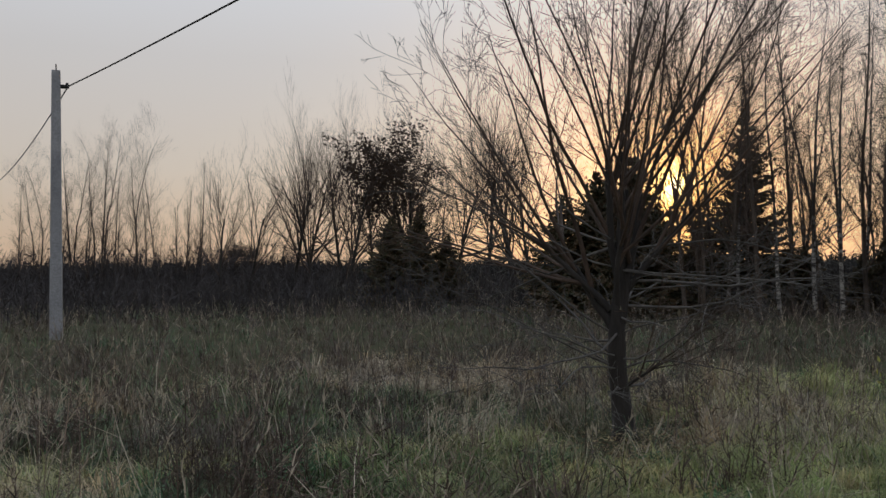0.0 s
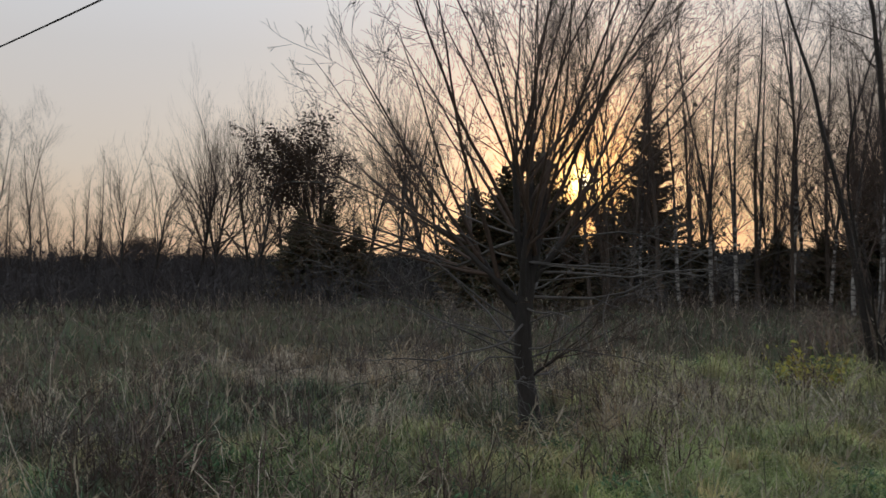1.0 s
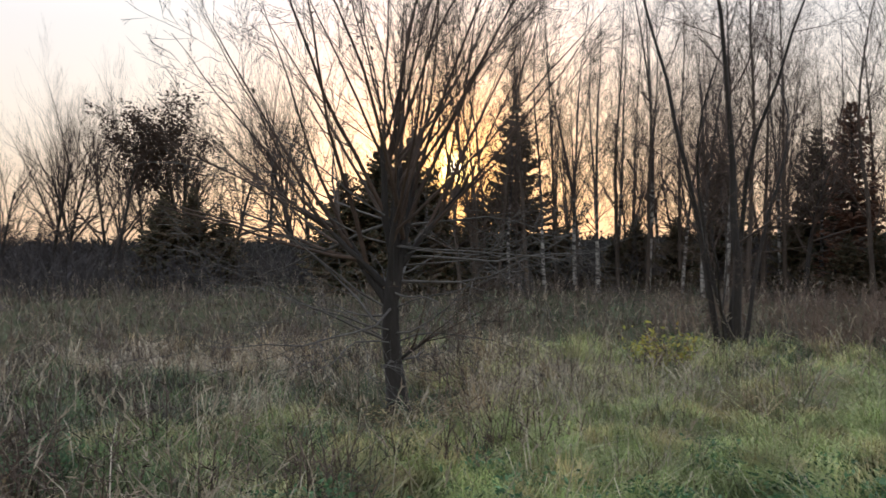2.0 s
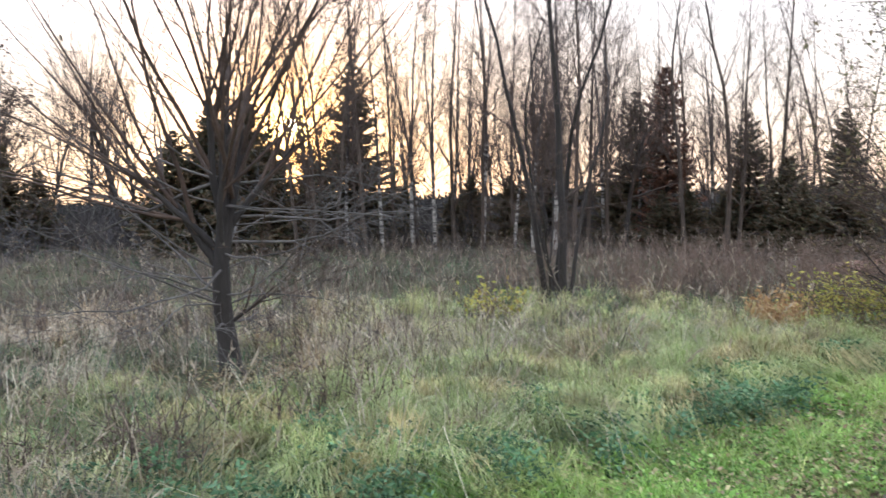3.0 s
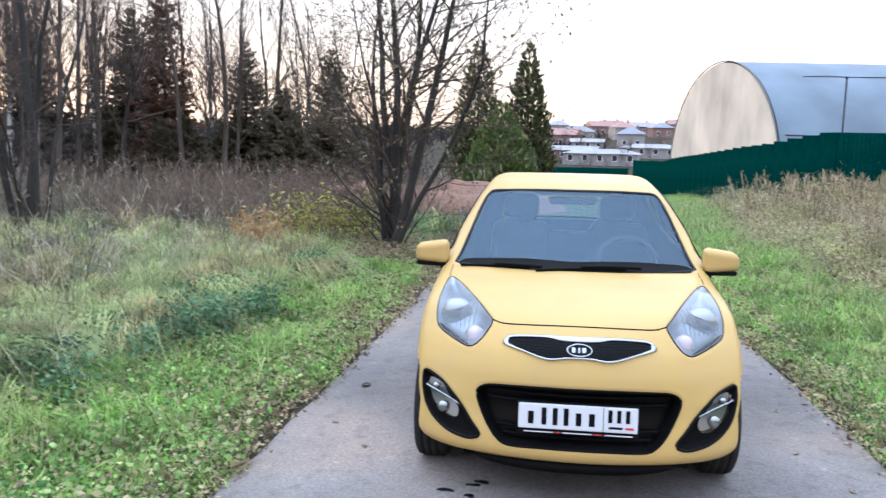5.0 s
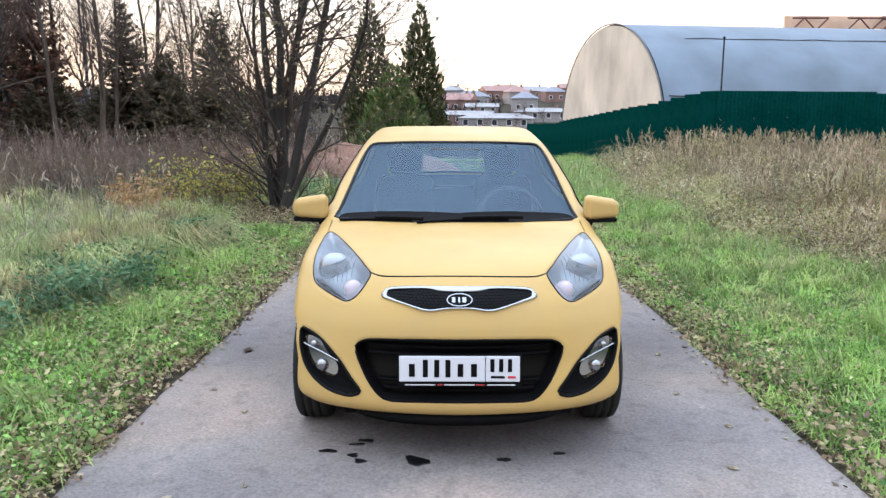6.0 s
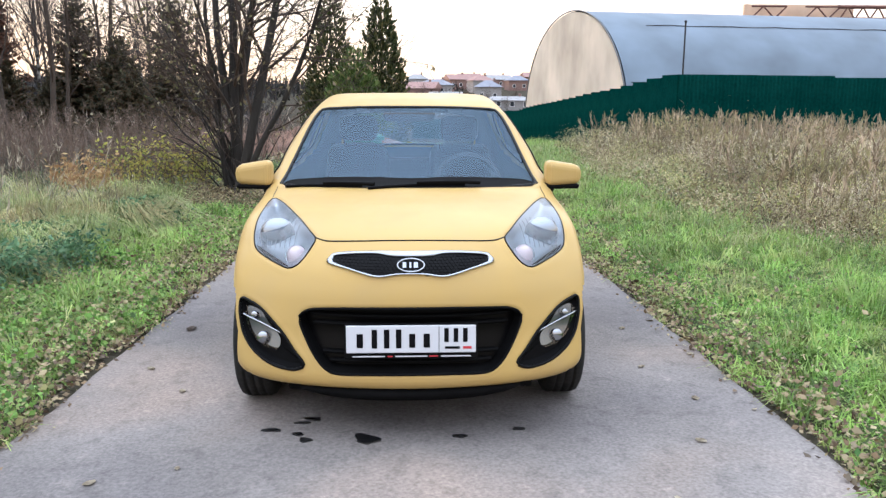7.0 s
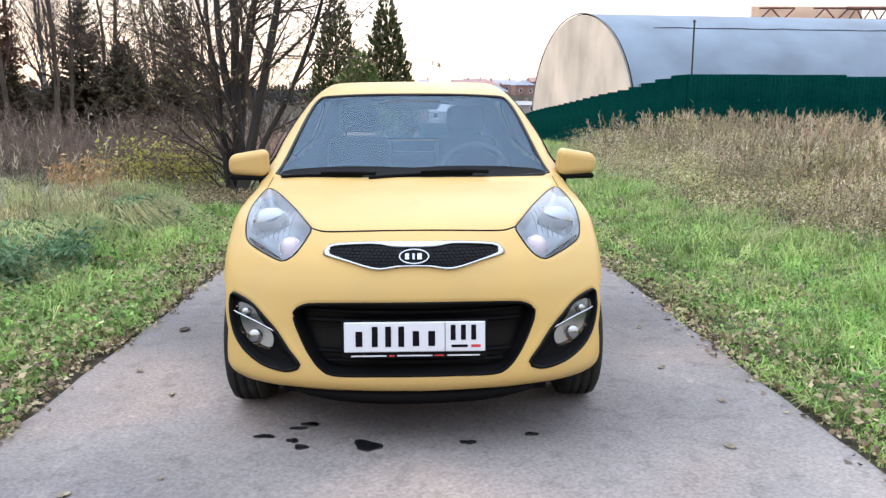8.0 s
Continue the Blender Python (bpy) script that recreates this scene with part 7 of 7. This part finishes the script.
# the bank of long soft grass that arches over the verge
c_y = -0.6 + 7.2 * rg.rand(430)
c = np.stack([edge_left(c_y) - 0.05 - 2.6 * rg.rand(430) ** 1.6, c_y], -1)
k = np.repeat(np.arange(430), 120)
xy = c[k] + rg.normal(0, 0.10, (len(k), 2))
size = (0.55 + 0.6 * rg.rand(430))[k]
lay = np.column_stack([rg.normal((0.3, -0.2), 0.62, (430, 2))[k], np.zeros(len(k))])
V, F = blades(ground_points(xy), (0.36 + 0.24 * rg.rand(len(xy))) * size, 0.55, np.full(len(xy), 0.0036), rg, lay, 0.5)
field_of("bank_grass", (V, F), foliage("long_bank_grass", [(0.26, 0.34, 0.111), (0.40, 0.47, 0.177), (0.15, 0.22, 0.066), (0.52, 0.52, 0.266), (0.08, 0.11, 0.044)], [(0.42, 0.36, 0.16), (0.52, 0.44, 0.22), (0.20, 0.15, 0.07), (0.34, 0.37, 0.144)], 1.7, (0.50, 0.60), 0.3, clump=(2.6, 0.45, 1.35)), "long soft yellow-green grass arching over the verge", "grass")
# dead brown blades under it, their dark tints painting the shade at its foot
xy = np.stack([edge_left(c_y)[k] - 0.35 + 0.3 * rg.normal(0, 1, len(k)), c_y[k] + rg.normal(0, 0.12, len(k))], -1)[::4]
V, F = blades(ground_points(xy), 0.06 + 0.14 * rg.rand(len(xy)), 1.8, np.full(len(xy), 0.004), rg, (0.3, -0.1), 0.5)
field_of("shaded_thatch", (V, F), foliage("thatch_in_shade_tints", [(0.06, 0.042, 0.03), (0.12, 0.085, 0.055), (0.035, 0.026, 0.02), (0.22, 0.16, 0.10)], thin=0.1), "dead brown blades tinted as the shaded foot of the long grass", "grass")
# rough yellow-green grass where lawn and weeds meet
def rough_edge(x, y):
    b = x - edge_right(y)
    left = x - edge_left(y)
    return off_road(x, y, 0.4) & (((b > -1.1) & (b < 2.0) & (y < 19)) | ((left > -1.6) & (left < 0.25) & (y < 6.8)))


xy, k = tufts(lambda n: np.concatenate([np.stack([1.8 + 9 * rg.rand(n), -1.5 + 19 * rg.rand(n)], -1), np.stack([-5.0 + 2.2 * rg.rand(n), -3.5 + 10.5 * rg.rand(n)], -1)]), 3000, 10, 0.07)
keep = rough_edge(xy[:, 0], xy[:, 1])
xy, k = xy[keep], k[keep]
V, F = blades(ground_points(xy), 0.10 + 0.24 * rg.rand(len(xy)), 0.9, np.full(len(xy), 0.0034), rg, np.column_stack([rg.normal(0, 0.35, (k.max() + 1, 2))[k], np.zeros(len(k))]), 0.5)
field_of("rough_grass", (V, F), foliage("rough_verge_grass", [(0.20, 0.30, 0.08), (0.30, 0.36, 0.12), (0.13, 0.23, 0.07), (0.38, 0.38, 0.17)], [(0.34, 0.33, 0.15), (0.46, 0.40, 0.24)], 1.1, (0.5, 0.66), 0.3), "rough yellow-green grass at the edge of the weeds", "grass")
# short verge grass on both sides
def verge(x, y):
    return off_road(x, y, -0.02) & ~tall_left(x, y) & ~weeds_right(x, y) & (y < 24) & ((x > 0) | (y < 6.9) | (x > -1.6))


def lawn_places(n):
    m = n * 4 // 9
    return np.concatenate([np.stack([-1.55 - 2.6 * rg.rand(m), -3.5 + 12 * rg.rand(m)], -1), np.stack([1.5 + 4.8 * rg.rand(n - m) ** 1.3, -2.4 + 12.5 * rg.rand(n - m) ** 1.3], -1)])


xy, k = tufts(lawn_places, 11500, 16, 0.06)
tuft = 0.6 + 0.8 * rg.rand(k.max() + 1)[k]
lean = np.column_stack([rg.normal(0, 0.75, (k.max() + 1, 2))[k], np.zeros(len(k))])
far_xy = np.stack([-1.5 + 6.0 * rg.rand(24000), 8.8 + 14 * rg.rand(24000)], -1)
xy, tuft, lean = np.concatenate([xy, far_xy]), np.concatenate([tuft, np.ones(24000)]), np.concatenate([lean, np.zeros((24000, 3))])
keep = verge(xy[:, 0], xy[:, 1])
xy, tuft, lean = xy[keep], tuft[keep], lean[keep]
by_road = np.clip((np.abs(xy[:, 0]) - road_half(xy[:, 1])) / 0.5, 0.55, 1) * np.clip(0.85 + 0.5 * waves(xy[:, 0], xy[:, 1], 44, 2.2), 0.35, 1.5) * swell_of(xy[:, 0], xy[:, 1], 0.34, 61.0, 0.7, 1.6)
lush = np.clip(0.9 + 0.35 * (np.abs(xy[:, 0]) - 2.0), 0.9, 1.6)
V, F = blades(ground_points(xy), (0.06 + 0.11 * rg.rand(len(xy))) * tuft * by_road * lush, 0.9, np.full(len(xy), 0.0042), rg, lean, 0.4)
field_of("verge_grass", (V, F), LAWN, "short lush green grass along the lane", "grass")
# broad-leaved herbs low in the verge, nettles along the tall grass
xy = np.concatenate([np.stack([-1.65 - 2.3 * rg.rand(34000), -3.0 + 9.5 * rg.rand(34000)], -1), np.stack([1.7 + 4.5 * rg.rand(16000), -2.0 + 12 * rg.rand(16000)], -1)])
xy = xy[verge(xy[:, 0], xy[:, 1]) & (waves(xy[:, 0], xy[:, 1], 43, 1.3) + rg.normal(0, 0.25, len(xy)) > -0.15 + 0.45 * (xy[:, 1] > 3.2))]
V, F = leaf_arrays(ground_points(xy, 0.03) + np.column_stack([np.zeros((len(xy), 2)), 0.10 * rg.rand(len(xy))]), np.where(rg.rand(len(xy)) < 0.3 * (xy[:, 0] < 0), 0.040, 0.028), rg, -0.1, 0.7, 0.25)
field_of("herbs", (V, F), HERB, "low broad green leaves in the verge", "plants")
NETTLE_SPOTS = (((-3.75, 0.4), 10), ((-3.45, 1.6), 8), ((-3.0, 2.6), 9), ((-2.85, 3.4), 6), ((-4.0, -0.6), 9), ((-4.3, -1.4), 7), ((-2.8, 5.4), 5), ((-4.7, 0.0), 6), ((-5.2, -1.2), 5), ((-6.0, 0.2), 4), ((-7.4, -2.6), 5))
c = np.concatenate([np.array(q) + rg.normal(0, 0.24, (n, 2)) for q, n in NETTLE_SPOTS])
kk = np.repeat(np.arange(len(c)), 190)
P = ground_points(c)[kk] + np.column_stack([rg.normal(0, 0.10, (len(kk), 2)), 0.02 + 0.36 * rg.rand(len(kk)) ** 0.7 * (0.55 + 0.6 * rg.rand(len(c))[kk])])
V, F = leaf_arrays(P, 0.05, rg, 0.25, 0.4, 0.2)
field_of("nettles", (V, F), NETTLE, "clumps of bluish green nettles beside the tall grass", "plants")
# fallen leaves: along both road edges, over the verge, under the near tree
n = 14000
side = rg.choice([-1, 1], n)
y = -3.2 + 12.0 * rg.rand(n)
x = side * (road_half(y) - 0.05 + np.abs(rg.normal(0, np.where(side > 0, 0.22, 0.17), n)) - 0.12 * rg.rand(n) ** 4 + 0.06 * waves(side * 4.0, y * 2.5, 5, 1.3))
xy = np.stack([x, y], -1)
xy = np.concatenate([xy, np.stack([-1.7 - 1.9 * rg.rand(7000) ** 1.3, -3 + 10 * rg.rand(7000)], -1), np.stack([1.7 + 3.0 * rg.rand(1800), -2 + 10 * rg.rand(1800)], -1),
                     np.stack([-2.7 + rg.normal(0, 1.0, 13000), 7.9 + rg.normal(0, 0.85, 13000)], -1), np.stack([-7.3 + rg.normal(0, 0.6, 3000), 1.3 + rg.normal(0, 0.6, 3000)], -1)])
P = ground_points(xy, 0.035) + np.column_stack([np.zeros((len(xy), 2)), 0.10 * rg.rand(len(xy)) * (np.abs(xy[:, 0]) > 1.75)])
V, F = leaf_arrays(P, np.where(rg.rand(len(P)) < 0.25, 0.040, 0.027), rg, -0.05, 0.62, 0.55)
field_of("fallen_leaves", (V, F), FALLEN, "fallen brown and yellow leaves along the lane", "leaves")
# ---- small things on and beside the lane, and what stands far behind ----
def crown_z(x, y):
    u = x / road_half(y)
    return 0.002 + 0.004 * (1 - u * u)


OIL = plain("wet_oil", (0.008, 0.008, 0.009), 0.3)


def build_spot(x, y, a, b, seed):
    """A thin blot with a lobed outline."""
    r = np.random.RandomState(seed)
    th = np.linspace(0, 2 * np.pi, 26, endpoint=False)
    rad = 1 + 0.22 * np.sin(2 * th + r.rand() * 6) + 0.16 * np.sin(3 * th + r.rand() * 6) + 0.1 * np.sin(5 * th + r.rand() * 6)
    X, Y = x + a * rad * np.cos(th), y + b * rad * np.sin(th)
    bm = bmesh.new()
    top = [bm.verts.new((p, q, crown_z(p, q) + 0.006)) for p, q in zip(X, Y)]
    low = [bm.verts.new((p, q, crown_z(p, q) - 0.004)) for p, q in zip(x + (X - x) * 1.06, y + (Y - y) * 1.06)]
    bm.faces.new(top)
    for i in range(26):
        bm.faces.new((low[i], low[(i + 1) % 26], top[(i + 1) % 26], top[i]))
    return tagged(part("oil_spot", bm, OIL), "small black oil drip on the asphalt", "stain", "oil drips before the car")


for i, (x, y, a, b) in enumerate([(-0.187, 0.04, 0.046, 0.05), (-0.598, 0.146, 0.032, 0.018), (-0.48, 0.10, 0.026, 0.014), (-0.44, 0.04, 0.03, 0.016), (-0.43, 0.26, 0.03, 0.02), (-0.47, 0.22, 0.03, 0.012), (0.204, 0.059, 0.026, 0.016), (0.46, 0.13, 0.02, 0.012)]):
    build_spot(x, y, a, b, 300 + i)

PALE_LEAF = mat("dry_leaf", (0.26, 0.21, 0.14), (0.42, 0.37, 0.28), 0.8, 12, 60, 0.2)
DARK_LEAF = mat("wet_leaf", (0.05, 0.035, 0.025), (0.09, 0.06, 0.04), 0.6, 12, 60, 0.2)


def build_leaf(x, y, size, turn, material, label):
    """One curled leaf with a bent midrib, lying on the lane."""
    bm = bmesh.new()
    rows = []
    for i in range(7):
        t = i / 6
        w = size * 0.36 * math.sin(math.pi * (0.06 + 0.9 * t)) ** 0.8
        z = size * 0.12 * (t - 0.5) ** 2
        rows.append([bm.verts.new((s * w, (t - 0.5) * size, z + size * 0.07 * abs(s) ** 2)) for s in (-1, -0.5, 0, 0.5, 1)])
    for a, b in zip(rows, rows[1:]):
        for j in range(4):
            bm.faces.new((a[j], a[j + 1], b[j + 1], b[j]))
    bmesh.ops.solidify(bm, geom=bm.faces[:], thickness=0.002)
    ob = part("fallen_leaf", bm, material)
    ob.matrix_basis = pose(x, y, crown_z(x, y) + 0.004, 0, 0, turn)
    return tagged(ob, label, "leaf", "single leaves on the lane")


r = random.Random(9)
for x, y, s, m in [(-1.327, 1.66, 0.085, 1), (-1.19, -0.31, 0.05, 0), (1.206, -0.02, 0.05, 0), (1.22, 0.9, 0.045, 0), (1.35, 0.45, 0.05, 0), (-1.1, 0.62, 0.045, 0), (1.3, 1.6, 0.05, 0),
                   (-1.5, 2.4, 0.05, 1), (0.95, -0.5, 0.035, 0), (-1.35, 0.95, 0.05, 0), (-0.9, -0.2, 0.03, 0), (1.55, 1.1, 0.05, 0)]:
    build_leaf(x, y, s, r.uniform(0, 360), DARK_LEAF if m else PALE_LEAF, "dark wet leaf on the asphalt" if m else "pale dry leaf on the asphalt")

# brown leaf heap and a green tank behind the many-stemmed tree
HEAP = mat("red_brown_soil", (0.13, 0.07, 0.046), (0.22, 0.125, 0.085), 0.95, 1.5, 20, 0.8, deep=0.05)


def build_heap(x, y, rx, ry, h, seed):
    u, v = np.meshgrid(np.linspace(-1, 1, 33), np.linspace(-1, 1, 33), indexing="ij")
    rr = np.clip(1 - u**2 - v**2, 0, 1)
    X, Y = x + u * rx, y + v * ry
    Z = ground_z(X, Y) + h * rr**0.7 * (1 + 0.35 * waves(X, Y, seed, 2.2)) - 0.06
    i = np.arange(X.size).reshape(X.shape)
    F = np.stack([i[:-1, :-1], i[1:, :-1], i[1:, 1:], i[:-1, 1:]], -1).reshape(-1, 4)
    return tagged(part("soil_heap", mesh_of("soil_heap", np.stack([X, Y, Z], -1).reshape(-1, 3), F, HEAP, True)), "heap of red-brown soil and leaves behind the tree", "heap")


build_heap(-2.2, 15.5, 2.6, 1.8, 0.6, 51)
build_heap(-4.6, 17.0, 2.2, 1.6, 0.5, 52)
TANK = mat("faded_green_plastic", (0.02, 0.13, 0.07), (0.035, 0.17, 0.09), 0.5, 3, 30, 0.05)
bm = bmesh.new()
box(bm, -0.45, -0.4, 0.0, 0.45, 0.4, 0.42, 0.05)
box(bm, -0.50, -0.45, 0.40, 0.50, 0.45, 0.50, 0.03)
ob = part("water_tank", bm, TANK)
ob.matrix_basis = pose(-1.05, 14.6, float(ground_z(-1.05, 14.6)), 0, 0, 8)
tagged(ob, "low green plastic tank with a lid behind the tree", "tank")

# houses on the far slope
PLASTER = mat("house_plaster", (0.22, 0.21, 0.21), (0.28, 0.27, 0.27), 0.9, 0.4, 6, 0.0)
BRICKISH = mat("brick_red_wall", (0.17, 0.11, 0.10), (0.22, 0.14, 0.12), 0.9, 0.4, 6, 0.0)
ROOFS = {"blue": mat("blue_grey_roof", (0.15, 0.16, 0.20), (0.20, 0.21, 0.25), 0.7, 0.4, 6, 0.0), "red": mat("red_roof", (0.22, 0.13, 0.115), (0.28, 0.165, 0.145), 0.7, 0.4, 6, 0.0),
         "grey": mat("grey_roof", (0.2, 0.2, 0.21), (0.28, 0.28, 0.29), 0.7, 0.4, 6, 0.0)}
PANE = plain("dark_window_pane", (0.03, 0.035, 0.045), 0.15)
FRAME = plain("white_window_frame", (0.7, 0.7, 0.7), 0.5)


def build_house(x, y, w, d, h, roof_h, turn, roof, wall, label, hipped=False):
    z = float(ground_z(x, y))
    root = holder("house", pose(x, y, z, 0, 0, turn))
    bm = bmesh.new()
    box(bm, -w / 2, -d / 2, -2.0, w / 2, d / 2, h)
    part("wall", bm, wall, root)
    bm = bmesh.new()
    e = 0.5
    ridge = w / 2 - (d * 0.4 if hipped else -e)
    pts = [bm.verts.new(p) for p in [(-w / 2 - e, -d / 2 - e, h), (w / 2 + e, -d / 2 - e, h), (w / 2 + e, d / 2 + e, h), (-w / 2 - e, d / 2 + e, h), (-ridge, 0, h + roof_h), (ridge, 0, h + roof_h)]]
    for f in ((0, 1, 5, 4), (2, 3, 4, 5), (1, 2, 5), (3, 0, 4), (3, 2, 1, 0)):
        bm.faces.new([pts[i] for i in f])
    rf = part("roof", bm, roof, root)
    bm = bmesh.new()
    box(bm, w * 0.2, 0.2, h + roof_h * 0.4, w * 0.2 + 0.6, 0.8, h + roof_h + 0.7)
    part("chimney", bm, BRICKISH, rf)
    for k in range(max(2, int(w / 3))):
        for fl in range(max(1, int(h / 2.7))):
            cx, cz = -w / 2 + (k + 0.5) * w / max(2, int(w / 3)), 1.0 + fl * 2.7
            bm = bmesh.new()
            box(bm, cx - 0.6, -d / 2 - 0.05, cz - 0.1, cx + 0.6, -d / 2 + 0.05, cz + 1.3)
            win = part("window", bm, FRAME, root)
            bm = bmesh.new()
            box(bm, cx - 0.5, -d / 2 - 0.07, cz, cx + 0.5, -d / 2 - 0.045, cz + 1.2)
            part("pane", bm, PANE, win)
    return tagged(root, label, "house", "houses on the far slope")


HOUSES = [(0.035, 205, 11, "blue", PLASTER, "pale house with a blue-grey roof"), (0.062, 232, 9, "red", BRICKISH, "brick house with a red roof"), (0.09, 215, 8, "red", PLASTER, "pale house with a red roof"),
          (0.112, 250, 10, "grey", BRICKISH, "brick house with a grey roof"), (0.135, 228, 8, "blue", BRICKISH, "brick house with a blue roof"), (0.155, 262, 9, "red", BRICKISH, "brick house with a red roof"),
          (0.012, 248, 9, "grey", PLASTER, "pale house with a grey roof"), (0.048, 168, 9, "grey", PLASTER, "low pale shed with a grey roof"), (0.10, 180, 8, "blue", PLASTER, "pale house with a blue-grey roof"), (0.076, 270, 10, "red", PLASTER, "pale house with a red roof"),
          (0.066, 128, 16, "grey", PLASTER, "long low pale shed with a grey roof"), (0.03, 138, 12, "grey", BRICKISH, "low brick shed with a grey roof"), (0.125, 150, 14, "grey", PLASTER, "long low pale shed with a grey roof"), (0.02, 180, 9, "red", BRICKISH, "brick house with a red roof")]
for i, (k, y, w, roof, wall, label) in enumerate(HOUSES):
    y *= 1.4
    build_house(k * y, y, w, 7.5, 2.5 if "shed" in label else 3.2 + 0.5 * (i % 3), 1.0 if "shed" in label else 2.0, (i * 37) % 40 - 20, ROOFS[roof], wall, label, i % 2 == 0)
for i, (x, y, s) in enumerate([(7.5, 150, 0.5), (12.0, 190, 0.6), (21, 205, 0.7), (3.0, 180, 0.6), (30, 220, 0.7), (-3, 190, 0.7), (14, 160, 0.5), (5, 130, 0.5), (10, 140, 0.45), (17, 175, 0.6), (1, 150, 0.5), (24, 190, 0.6), (8, 210, 0.7), (16, 230, 0.8), (4, 240, 0.8), (27, 250, 0.8), (12, 120, 0.4)]):
    copy_scaled(fans[i % 2], place(x, y, 50 * i, s))
